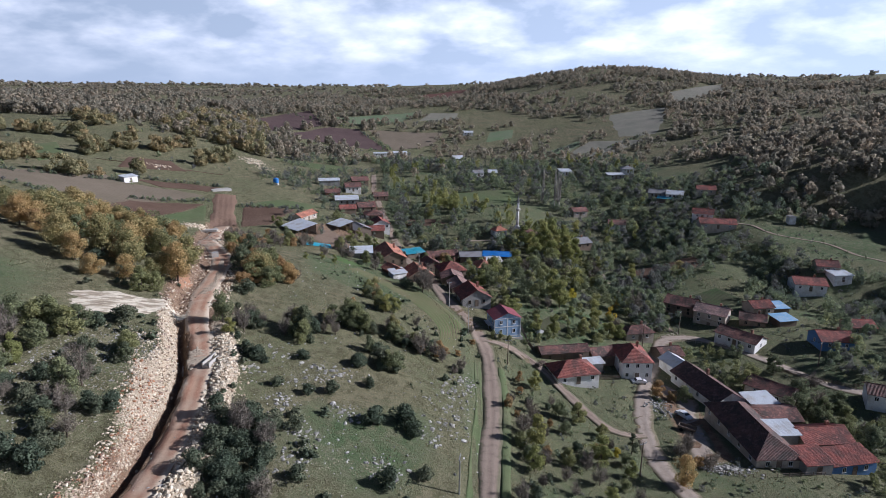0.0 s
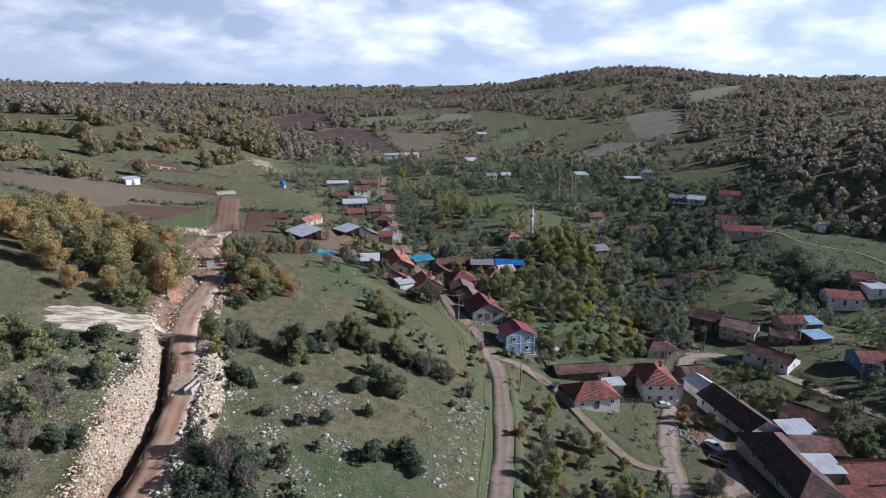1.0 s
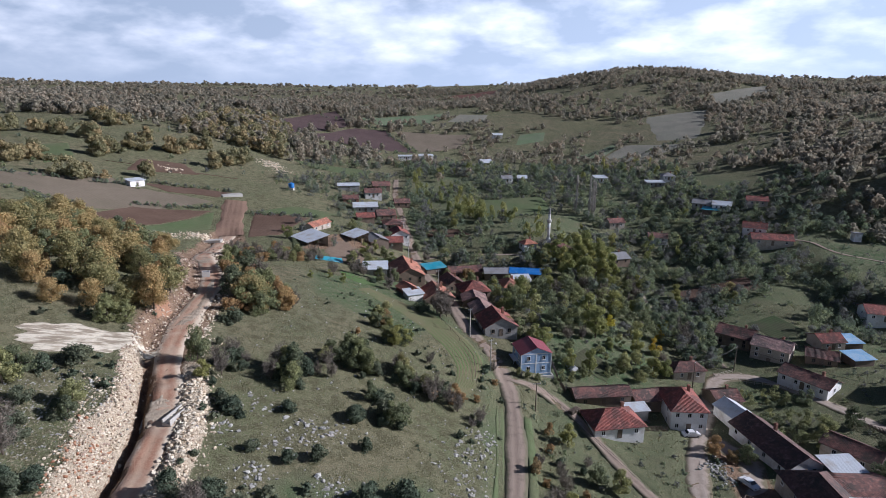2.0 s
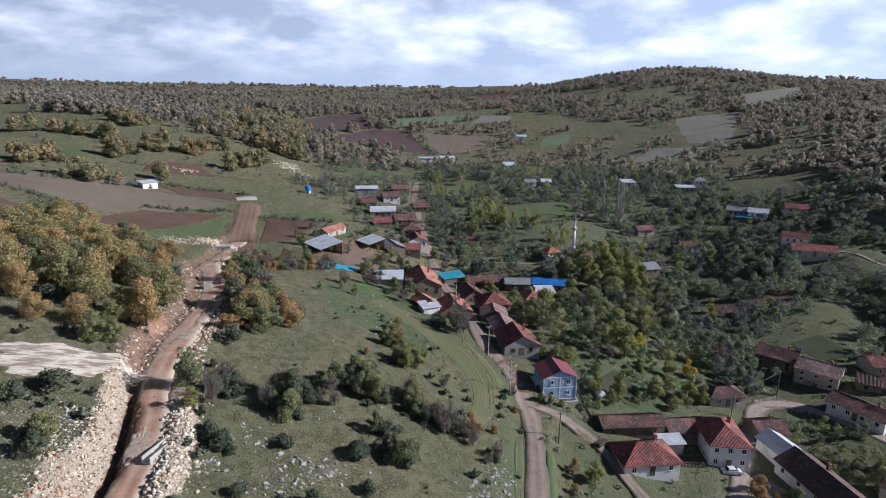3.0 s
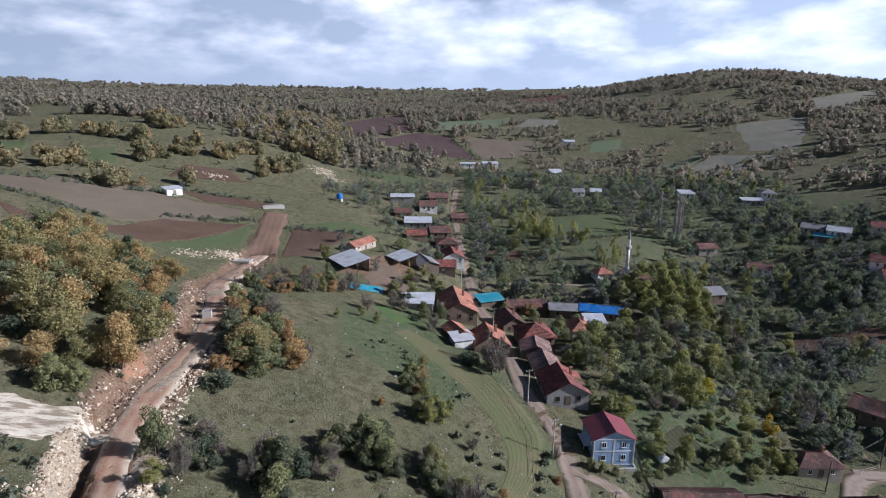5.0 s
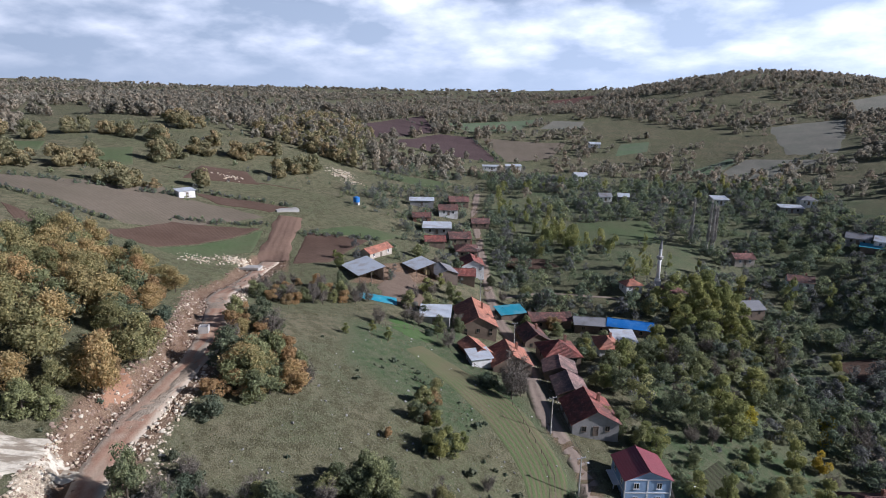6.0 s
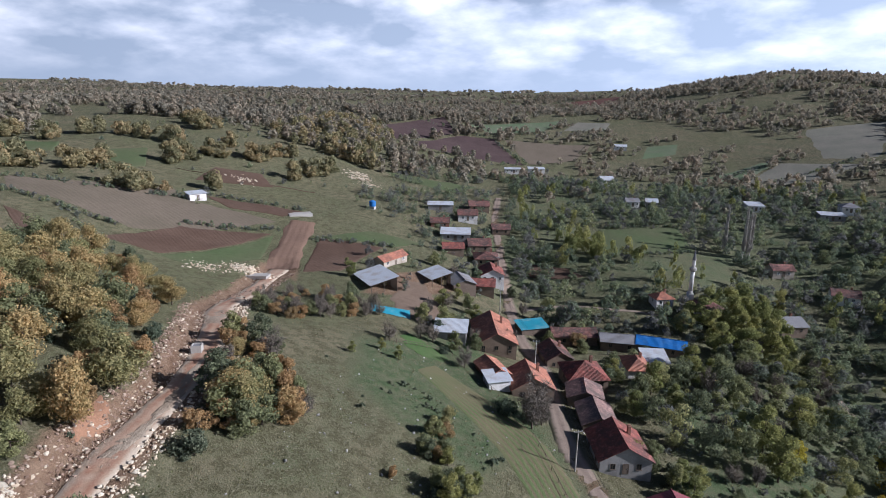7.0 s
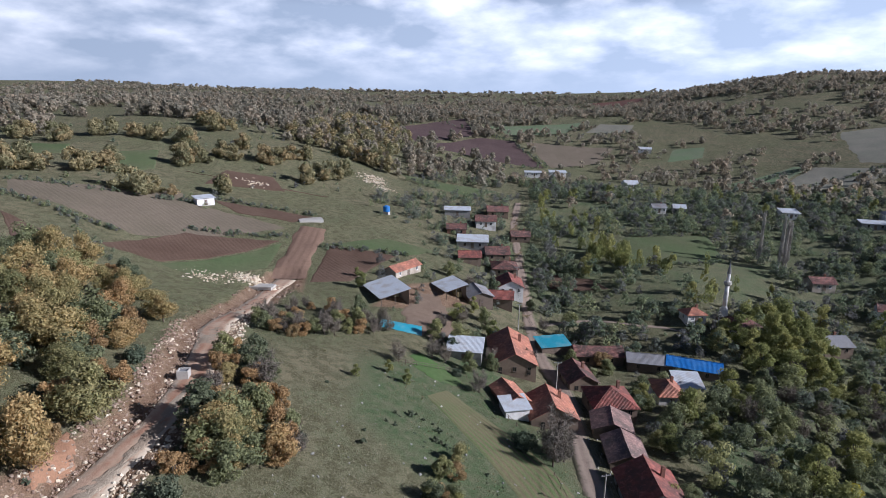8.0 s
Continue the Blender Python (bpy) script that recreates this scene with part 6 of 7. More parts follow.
# hedge-like clumps of shrubs and small trees across the slope
for hx_, hy_, kinds_, n_, spread_, lo_, hi_ in ((-34, 123, ("bush", "bush", "twig", "olive"), 9, 2.6, 0.4, 0.95), (-24.6, 135, ("olive", "olive", "bush"), 7, 2.2, 0.55, 0.95), (-18.6, 152, ("olive", "lime", "bush"), 5, 1.8, 0.35, 0.7), (-22.4, 160, ("rust", "olive"), 4, 1.5, 0.35, 0.6), (-14, 140, ("bush", "olive", "twig"), 4, 1.6, 0.5, 0.8), (-8, 135, ("bush", "bush", "twig"), 5, 1.8, 0.5, 0.9), (-2, 134.5, ("bush", "twig", "rust"), 5, 1.8, 0.4, 0.75), (2.2, 131.5, ("twig", "bush"), 4, 1.4, 0.4, 0.7), (-14, 119, ("bush", "bush", "olive"), 4, 1.3, 0.7, 1.0), (-19.4, 115.8, ("bush", "bush"), 4, 1.3, 0.6, 0.95), (-39.2, 110.5, ("bush", "twig", "bush"), 7, 1.9, 0.5, 1.0), (-44.0, 122, ("bush", "twig", "bush", "olive"), 7, 1.6, 0.4, 0.9), (-45.0, 115.6, ("lime", "bush", "olive"), 3, 0.8, 0.25, 0.45)):
    for _ in range(n_):
        a_, b_ = hx_ + rng.normal(0, spread_), hy_ + rng.normal(0, spread_ * 0.7)
        if clear_of(a_, b_, 3.4):
            plant(kinds_[int(rng.integers(0, len(kinds_)))], a_, b_, rng.uniform(lo_, hi_))
for sx, sy, sk, ss in ((-27.9, 134.7, "olive", 0.75), (-25.4, 137.7, "olive", 0.85), (-22.4, 139.8, "olive", 0.70), (-30.6, 126.4, "bush", 1.10), (-33.4, 123.7, "bush", 1.20), (-35.1, 122.0, "olive", 0.50), (-14.0, 136.6, "olive", 0.70), (-10.2, 136.2, "bush", 1.00), (-5.7, 135.7, "bush", 1.00), (-1.6, 137.0, "rust", 0.50), (2.3, 140.0, "rust", 0.45), (-23.3, 160.9, "rust", 0.60), (-18.0, 152.9, "olive", 0.75), (-15.5, 153.9, "lime", 0.50), (-17.7, 124.6, "olive", 0.60), (-16.0, 124.8, "bush", 1.30), (-18.8, 117.8, "bush", 1.00), (-58.3, 156.5, "rust", 0.90), (-44.7, 152.0, "rust", 0.90)):
    plant(sk, sx, sy, ss)
plant("olive", -49.3, 120.2, 0.85, 1.3)
for sx, sy, sk, ss in ((-14.2, 139.5, "oak", 0.62), (-12.4, 137.0, "oak", 0.45), (-23.6, 171.5, "oak", 0.55), (-22.6, 167.5, "rust", 0.7), (-24.6, 166.0, "olive", 0.6), (-20.2, 159.5, "lime", 0.42), (-14.8, 156.4, "lime", 0.36), (-16.5, 155.6, "olive", 0.45), (-8.6, 136.2, "oak", 0.5), (-6.6, 133.6, "rust", 0.6), (6.0, 159.0, "twig", 0.5), (6.3, 151.8, "rust", 0.42), (-0.6, 137.2, "rust", 0.5), (-9.0, 149.0, "twig", 0.5), (21.0, 181.4, "lime", 0.6), (27.0, 225.0, "lime", 0.6), (78.5, 251.0, "lime", 0.7), (74.5, 236.0, "lime", 0.75), (99, 250, "oak", 0.85), (64, 214, "gold", 0.9)):
    plant(sk, sx, sy, ss)
grove([(-74, 78), (-52, 74), (-52, 96), (-62, 108), (-80, 100)], 30, ["bush", "bush", "twig", "olive"], (0.4, 1.1), 1.7, 11.0)
grove([(-52, 118), (-44, 112), (-40, 124), (-48, 132)], 7, ["bush", "twig", "olive"], (0.5, 0.8), 1.8, 7.5)
thicket([(60, 190), (72, 196), (84, 220), (80, 250), (70, 262), (60, 236)], 40, (0.5, 1.05), "dark half bare trees along the stream", M_MIXED, 2.8, 900, 0.55)
grove([(74, 158), (90, 150), (104, 140), (96, 120), (80, 146)], 14, ["olive", "twig", "olive"], (0.6, 1.0), 3.0)
grove([(52, 140), (59, 140), (61, 147), (56, 150)], 3, ["rust", "oak"], (0.65, 0.85), 2.5, 2.6)
grove([(48, 108), (56, 108), (58, 116), (50, 118)], 5, ["rust", "oak", "twig"], (0.6, 0.85), 2.5, 2.6)
thicket([(7, 203), (14, 222), (30, 240), (33, 262), (60, 274), (70, 262), (60, 236), (58, 205), (44, 190), (22, 189)], 42, (0.45, 1.3), "dense green trees along the stream", M_OLIVE, 3.4, 1200, 0.46)
thicket([(7, 203), (14, 222), (30, 240), (33, 262), (60, 274), (70, 262), (60, 236), (58, 205), (44, 190), (22, 189)], 50, (0.25, 0.95), "greying half bare trees and undergrowth along the stream", M_MIXED, 2.2, 800, 0.5)
thicket([(84, 100), (130, 110), (140, 150), (112, 138), (96, 128)], 40, (0.4, 0.95), "dense garden trees behind the farm sheds", M_OLIVE)
thicket([(92, 150), (130, 150), (150, 190), (130, 186), (108, 160)], 34, (0.4, 0.9), "mixed garden trees along the eastern street", M_MIXED)
thicket([(66, 188), (84, 196), (80, 206), (66, 200)], 12, (0.4, 0.8), "garden trees behind the corner cottage", M_MIXED)
thicket([(76, 150), (84, 160), (90, 172), (74, 178), (72, 166)], 18, (0.3, 0.75), "garden trees between the farmhouse and the street", M_OLIVE)
thicket([(18, 158), (28, 166), (44, 170), (44, 184), (24, 184)], 16, (0.25, 0.6), "young trees round the vegetable garden", M_OLIVE)
grove([(12, 170), (22, 176), (20, 190), (10, 190)], 7, ["olive", "lime", "bush"], (0.5, 0.8), 2.2)
grove([(-40, 203), (-26, 208), (-30, 226), (-44, 224)], 9, ["twig", "olive", "bush"], (0.5, 0.9), 2.2)


def woodland(name, label, places, sizes, seed, sprays, leaf, material, protos=3, tall=1.0):
    """Many trees joined in one mesh: crowns of leaf sprays on short stems."""
    r = np.random.default_rng(seed)
    forms = []
    for k in range(protos):
        p, _, out = crown_points(r, sprays, 7.0, 3.4, 1.0, 9)
        v, f = leaf_quads(p, r.uniform(0.6, 1.2, sprays) * leaf * 0.8, r, (0.55, 0.95), out, 0.4)
        forms.append(v)
    vs, tints = [], []
    zs = land(places[:, 0], places[:, 1])
    for (x, y), z, s in zip(places, zs, sizes):
        v = forms[int(r.integers(0, protos))]
        t = r.uniform(0, 6.28)
        c, q = math.cos(t), math.sin(t)
        w = np.empty_like(v)
        w[:, 0] = (v[:, 0] * c - v[:, 1] * q) * s + x
        w[:, 1] = (v[:, 0] * q + v[:, 1] * c) * s + y
        w[:, 2] = v[:, 2] * s * tall * r.uniform(0.85, 1.15) + z - 0.3
        vs.append(w)
        tints.append(np.full(len(v), r.uniform(0, 1), np.float32))
    verts = np.concatenate(vs)
    me = mesh_arrays(name, verts, np.arange(len(verts)).reshape(-1, 3))
    at = me.attributes.new("tint", "FLOAT", "POINT")
    at.data.foreach_set("value", np.concatenate(tints))
    me.materials.append(material)
    return tagged(new(name, me), label, "trees", kind="stuff")


for k, (p, sz, lab, mat_, sp_, lf_) in enumerate(JOINED):
    woodland("garden_trees", lab, p, sz, 90 + k, sp_, lf_, mat_)


def patchy(x, y, s, seed):
    """A soft random pattern between 0 and 1, to bunch the woods."""
    a = np.sin(x / s + seed) * np.cos(y / s * 1.3 - seed * 2) + np.sin((x + y) / s * 0.61 + 2 * seed) + 0.7 * np.sin(x / s * 2.3 - y / s * 1.9 + seed) + 0.5 * np.cos(x / s * 4.1 + y / s * 3.7)
    return np.clip(0.5 + a * 0.23, 0, 1)


# open grass among the woods
CLEARINGS = [[(146, 300), (158, 302), (210, 276), (188, 232), (156, 244), (142, 276)], [(128, 380), (175, 372), (190, 420), (140, 440)]]


def scatter(n, area, keep, r):
    x = r.uniform(area[0], area[2], n)
    y = r.uniform(area[1], area[3], n)
    ok = keep(x, y) > r.uniform(0, 1, n)
    for f in FIELDS:
        ok &= inside(f, x, y) < 2.0
    for f in CLEARINGS:
        ok &= inside(f, x, y) < 0
    for px, py, q in PLOTS:
        ok &= (x - px) ** 2 + (y - py) ** 2 > (q + 2) ** 2
        ok &= (np.abs(x - px) > q + 1) | (y > py) | (y < py - q - 7)
    for line, _, half in LANES:
        near = (x > -130) & (x < 140) & (y < 420)
        s, _ = beside(line, x[near], y[near])
        k = ok[near]
        k &= np.abs(s) > half + 2.5
        ok[near] = k
    near = (x > -130) & (x < 0) & (y < 300)
    s, _ = beside(CUT, x[near], y[near])
    k = ok[near]
    k &= np.abs(s) > 6
    ok[near] = k
    return np.stack([x[ok], y[ok]], 1)


wr = np.random.default_rng(11)
# hedges, orchards and gardens around the village
p = scatter(3300, (-60, 255, 190, 470), lambda x, y: 0.9 * smooth(0.24, 0.46, patchy(x, y, 24, 1.0)) * (1 - smooth(-45, -70, x)), wr)
woodland("orchard_trees", "mixed half bare autumn trees between the village gardens", p, wr.uniform(0.3, 1.15, len(p)), 21, 340, 0.66, M_MIXED)
p = scatter(900, (-125, 285, -45, 470), lambda x, y: 0.8 * smooth(0.30, 0.55, patchy(x, y, 17, 5.0)) * smooth(-122, -100, x + (y - 300) * 0.12), wr)
woodland("orchard_trees", "half bare fruit trees and hedges west of the upper lane", p, wr.uniform(0.25, 0.9, len(p)), 36, 300, 0.66, M_MIXED)
# trees in the yards between the old houses
yx, yy = [], []
for px, py, q in PLOTS:
    if py > 205:
        for _ in range(3):
            a = wr.uniform(0, 6.28)
            yx.append(px + (q + 2.0) * math.cos(a))
            yy.append(py + abs((q + 2.0) * math.sin(a)))
yx, yy = np.array(yx), np.array(yy)
ok = np.array([clear_of(a, b, 3.0, -0.6) for a, b in zip(yx, yy)])
p = np.stack([yx[ok], yy[ok]], 1)
woodland("yard_trees", "half bare trees in the yards between old houses", p, wr.uniform(0.35, 0.75, len(p)), 31, 700, 0.5, M_MIXED)
yx = np.concatenate([px + (q + 1.2) * np.cos(wr.uniform(0, 6.28, 4)) for px, py, q in PLOTS if py > 232])
yy = np.concatenate([py + (q + 1.2) * np.sin(wr.uniform(0, 6.28, 4)) for px, py, q in PLOTS if py > 232])
ok = np.array([clear_of(a, b, 2.6, -1.2) for a, b in zip(yx, yy)])
p = np.stack([yx[ok], yy[ok]], 1)
woodland("yard_trees", "small bare trees and bushes round the upper houses", p, wr.uniform(0.2, 0.55, len(p)), 37, 420, 0.6, M_MIXED)
p = scatter(170, (-50, 280, 130, 480), lambda x, y: smooth(0.40, 0.55, patchy(x, y, 20, 8.0)), wr)
woodland("poplars", "tall yellowing poplars along the valley", p, wr.uniform(0.5, 0.8, len(p)), 28, 420, 0.75, M_LIME, tall=1.8)
p = np.concatenate([np.array([-8, 322]) + wr.normal(0, 1, (16, 2)) * (6, 9), np.array([24, 286]) + wr.normal(0, 1, (3, 2)) * (3, 2), np.array([46, 280]) + wr.normal(0, 1, (7, 2)) * (5, 4)])
woodland("poplars", "group of tall yellow green poplars beside the meadow", p, wr.uniform(0.6, 1.0, len(p)), 30, 900, 0.5, M_LIME, tall=1.7)
p = scatter(1700, (64, 185, 262, 310), lambda x, y: 0.95 * smooth(0.24, 0.46, patchy(x, y, 18, 3.0)), wr)
woodland("garden_trees", "dark half bare trees on the eastern gardens", p, wr.uniform(0.4, 1.05, len(p)), 22, 320, 0.68, M_MIXED)
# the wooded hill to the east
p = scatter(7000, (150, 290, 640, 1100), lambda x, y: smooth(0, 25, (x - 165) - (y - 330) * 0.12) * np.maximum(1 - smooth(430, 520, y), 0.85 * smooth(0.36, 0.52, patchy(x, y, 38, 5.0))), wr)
woodland("hill_wood", "brown and ochre oak wood on the eastern hill", p, wr.uniform(0.75, 1.3, len(p)), 23, 95, 2.0, M_FARWOOD_HAZY)
# the western hill: bunched oaks with open grass between them, denser towards the crest
BUNCHES = [(-173, 264, 7), (-179, 261, 5), (-209, 268, 6), (-207, 277, 6), (-218, 254, 7), (-219, 245, 5), (-197, 308, 5), (-195, 320, 6), (-194, 333, 6), (-181, 349, 6), (-178, 361, 6), (-172, 373, 5), (-146, 351, 6), (-145, 367, 5), (-148, 335, 4), (-164, 407, 7), (-150, 404, 7), (-201, 358, 5), (-223, 341, 6), (-241, 341, 6), (-252, 339, 6), (-264, 327, 6), (-265, 302, 6), (-284, 300, 7), (-255, 393, 8), (-236, 384, 8), (-159, 287, 2)]
p = np.concatenate([np.array([bx, by]) + wr.normal(0, 0.42 * br, (int(br * 0.85) + 1, 2)) for bx, by, br in BUNCHES])
woodland("hill_wood", "bunched ochre oaks on the western hill", p, wr.uniform(0.85, 1.6, len(p)), 33, 520, 0.85, M_OAKHILL)
p = scatter(420, (-270, 395, -120, 640), lambda x, y: smooth(0, 14, 45 - np.abs((x + 165) + (y - 400) * 0.36)), wr)
woodland("hill_wood", "oak wood along the crest of the western hill", p, wr.uniform(0.8, 1.4, len(p)), 34, 240, 1.3, M_OAKHILL)
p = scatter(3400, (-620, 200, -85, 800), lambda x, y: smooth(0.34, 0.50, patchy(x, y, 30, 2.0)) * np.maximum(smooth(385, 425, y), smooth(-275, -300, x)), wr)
woodland("hill_wood", "scattered ochre oaks on the western hill", p, wr.uniform(0.8, 1.5, len(p)), 24, 150, 1.7, M_FARWOOD_HAZY)
p = scatter(1500, (-560, 210, -85, 760), lambda x, y: smooth(0.40, 0.6, patchy(x, y, 30, 2.0)) * smooth(60, 110, np.abs(x + 120) + np.abs(y - 255) * 0.8), wr)
woodland("hill_scrub", "low scrub between the oaks of the western hill", p, wr.uniform(0.2, 0.5, len(p)), 29, 50, 2.0, M_MIXED)
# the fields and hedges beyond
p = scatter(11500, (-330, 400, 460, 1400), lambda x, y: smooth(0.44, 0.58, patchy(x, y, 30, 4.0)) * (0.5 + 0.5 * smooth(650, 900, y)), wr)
woodland("hedge_trees", "hedges and copses between distant fields", p, wr.uniform(0.7, 1.3, len(p)), 25, 56, 2.3, M_FARWOOD_HAZY)
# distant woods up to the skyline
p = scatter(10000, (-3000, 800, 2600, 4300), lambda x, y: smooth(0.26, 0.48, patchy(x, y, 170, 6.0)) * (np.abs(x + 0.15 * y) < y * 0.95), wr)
woodland("distant_woods", "distant woods on the rolling horizon", p, wr.uniform(1.6, 3.2, len(p)) * np.clip(p[:, 1] / 2200, 0.7, 1.3), 26, 36, 3.6, M_FARWOOD_HAZY, tall=0.6)
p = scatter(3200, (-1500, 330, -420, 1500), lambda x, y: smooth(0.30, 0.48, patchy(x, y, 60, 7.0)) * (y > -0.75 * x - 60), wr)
woodland("hill_wood", "brown woods behind the western hill", p, wr.uniform(1.0, 1.8, len(p)), 35, 60, 2.4, M_FARWOOD_HAZY, tall=0.8)
# hedge lines between the fields
hx, hy = [], []
for ax, ay, bx, by, n in ((-141, 245, -114, 264, 22), (-186, 218, -147, 223, 20), (-205, 233, -157, 269, 26), (-101, 263, -73, 276, 14), (-158, 280, -117, 290, 16), (-66, 562, -110, 650, 22), (-120, 508, -66, 562, 18), (58, 512, 138, 610, 26), (88, 498, 180, 588, 30), (-2, 315, 41, 345, 18), (-3, 362, 37, 380, 16), (-107, 689, -7, 741, 22), (-210, 720, -110, 652, 18), (-165, 222, -128, 203, 10)):
    n = n * 4 if ay < 420 else n * 2
    u = wr.uniform(0, 1, n)
    hx.append(ax + (bx - ax) * u + wr.normal(0, 0.9, n))
    hy.append(ay + (by - ay) * u + wr.normal(0, 0.9, n))
p = np.stack([np.concatenate(hx), np.concatenate(hy)], 1)
woodland("hedgerow", "bushy hedges along the field edges", p, wr.uniform(0.10, 0.34, len(p)) * np.where(p[:, 1] > 420, 1.8, 1.0), 27, 90, 1.4, M_MIXED)

# ---------------------------------------------------------------- stones, scree and tufts
ICO = bmesh.new()
bmesh.ops.create_icosphere(ICO, subdivisions=1, radius=1.0)
ICO_V = np.array([v.co[:] for v in ICO.verts])
ICO_F = np.array([[v.index for v in f.verts] for f in ICO.faces])
ICO.free()


def stones(name, label, x, y, size, material, seed, sink=0.25, flat=0.7):
    """Broken stones lying on the land, joined in one mesh."""
    r = np.random.default_rng(seed)
    n = len(x)
    z = land(x, y)
    k = len(ICO_V)
    v = ICO_V[None] * r.uniform(0.55, 1.25, (n, k, 1))
    v = v * np.stack([r.uniform(0.7, 1.3, n), r.uniform(0.7, 1.3, n), r.uniform(0.45, 0.95, n) * flat / 0.7], 1)[:, None, :]
    t = r.uniform(0, 6.28, n)
    c, s_ = np.cos(t)[:, None], np.sin(t)[:, None]
    tip = r.uniform(-0.5, 0.5, (n, 1))
    vx, vy, vz = v[..., 0], v[..., 1], v[..., 2]
    vx, vz = vx * np.cos(tip) + vz * np.sin(tip), vz * np.cos(tip) - vx * np.sin(tip)
    w = np.stack([vx * c - vy * s_, vx * s_ + vy * c, vz], 2) * size[:, None, None]
    w = w + np.stack([x, y, z + size * (0.5 - sink)], 1)[:, None, :]
    f = (ICO_F[None] + (np.arange(n) * k)[:, None, None]).reshape(-1, 3)
    me = mesh_arrays(name, w.reshape(-1, 3), f)
    me.materials.append(material)
    return tagged(new(name, me), label, "stones", kind="stuff")


def along_cut(n, r, lo, hi, y0, y1):
    """Places beside the cut road, between two distances from its middle (plus: west)."""
    i = r.integers(1, len(CUT) - 1, n * 3)
    p, q = CUT[i], CUT[i + 1 - 1] - CUT[i - 1]
    q = q / np.linalg.norm(q, axis=1)[:, None]
    s = r.uniform(lo, hi, n * 3)
    x, y = p[:, 0] - q[:, 1] * s + r.normal(0, 0.4, n * 3), p[:, 1] + q[:, 0] * s + r.normal(0, 0.4, n * 3)
    ok = (y > y0) & (y < y1)
    return x[ok][:n], y[ok][:n]


sr = np.random.default_rng(5)
for lo, hi, y0, y1, n, mat_, sizes, lab in (
    (4.4, 7.0, 92, 124, 2100, M_ROCK, (0.06, 0.34), "pale broken limestone on the cut bank"),
    (4.4, 7.2, 55, 96, 1500, M_ROCK_ORANGE, (0.05, 0.26), "orange and brown rubble on the cut bank"),
    (4.4, 8.6, 55, 94, 2000, M_ROCK, (0.06, 0.32), "scattered pale stones on the cut bank"),
    (6.0, 11.4, 84, 108, 1600, M_ROCK, (0.08, 0.34), "pale stones thrown up on the bank"),
    (6.8, 10.2, 84, 99, 520, M_ROCK_ORANGE, (0.08, 0.40), "orange stained stones on the bank"),
    (4.4, 7.4, 55, 122, 800, M_ROCK_RED, (0.08, 0.36), "reddish broken stones on the cut bank"),
    (-6.8, -2.5, 55, 116, 3600, M_ROCK, (0.08, 0.46), "pale limestone blocks heaped along the road"),
    (-9.0, -5.6, 60, 130, 420, M_ROCK, (0.10, 0.34), "scattered pale stones below the heap"),
    (2.4, 7.4, 122, 182, 3400, M_ROCK_RED, (0.06, 0.36), "reddish rubble bank below the wood"),
    (2.6, 7.0, 122, 182, 900, M_ROCK, (0.06, 0.36), "pale stones in the rubble bank"),
    (-5.8, -2.3, 126, 206, 1800, M_ROCK, (0.06, 0.40), "pale stones beside the dirt road"),
    (-6.0, 6.0, 182, 232, 1300, M_ROCK_RED, (0.08, 0.45), "stones along the unfinished road"),
):
    x, y = along_cut(n, sr, lo, hi, y0, y1)
    stones("rubble", lab, x, y, sizes[0] + (sizes[1] - sizes[0]) * sr.uniform(0, 1, len(x)) ** 3.2, mat_, int(sr.integers(0, 9999)))


def clusters(spots, n, spread, r):
    x, y = [], []
    for cx, cy in spots:
        k = int(n * r.uniform(0.6, 1.4))
        x.append(cx + r.normal(0, spread, k) * r.uniform(0.8, 1.6))
        y.append(cy + r.normal(0, spread, k))
    return np.concatenate(x), np.concatenate(y)


x, y = clusters([(-25.9, 110.7), (-22.2, 112), (-27, 106), (-20.1, 88.9), (-9.7, 87.4), (-23.9, 83.6), (-24.4, 90.3), (-2.8, 98.8), (-38.1, 104.8), (0.9, 118.3), (1.5, 108.9), (-30, 97), (-34, 113), (-18, 99), (1.0, 113), (0, 104), (4.0, 126.5), (2.5, 122)], 90, 1.7, sr)
stones("outcrop", "grey limestone outcrops in the dry pasture", x, y, 0.04 + 0.5 * sr.uniform(0, 1, len(x)) ** 3.5, M_ROCK_GREY, 31, 0.4, 0.55)
x, y = clusters([(-60, 100), (-58, 95), (-62, 104), (-66, 97), (-70, 92), (-60, 88), (-57, 106), (-68, 84), (-63, 77)], 230, 3.2, sr)
stones("outcrop", "grey limestone outcrops above the cut", x, y, 0.04 + 0.24 * sr.uniform(0, 1, len(x)) ** 3, M_ROCK_GREY, 32, 0.4, 0.55)
x, y = sr.uniform(-45, 8, 1500), 72 + 128 * sr.uniform(0, 1, 1500) ** 1.4
stones("field_stones", "small stones strewn over the pasture", x, y, 0.04 + 0.28 * sr.uniform(0, 1, 1500) ** 5, M_ROCK_GREY, 33)


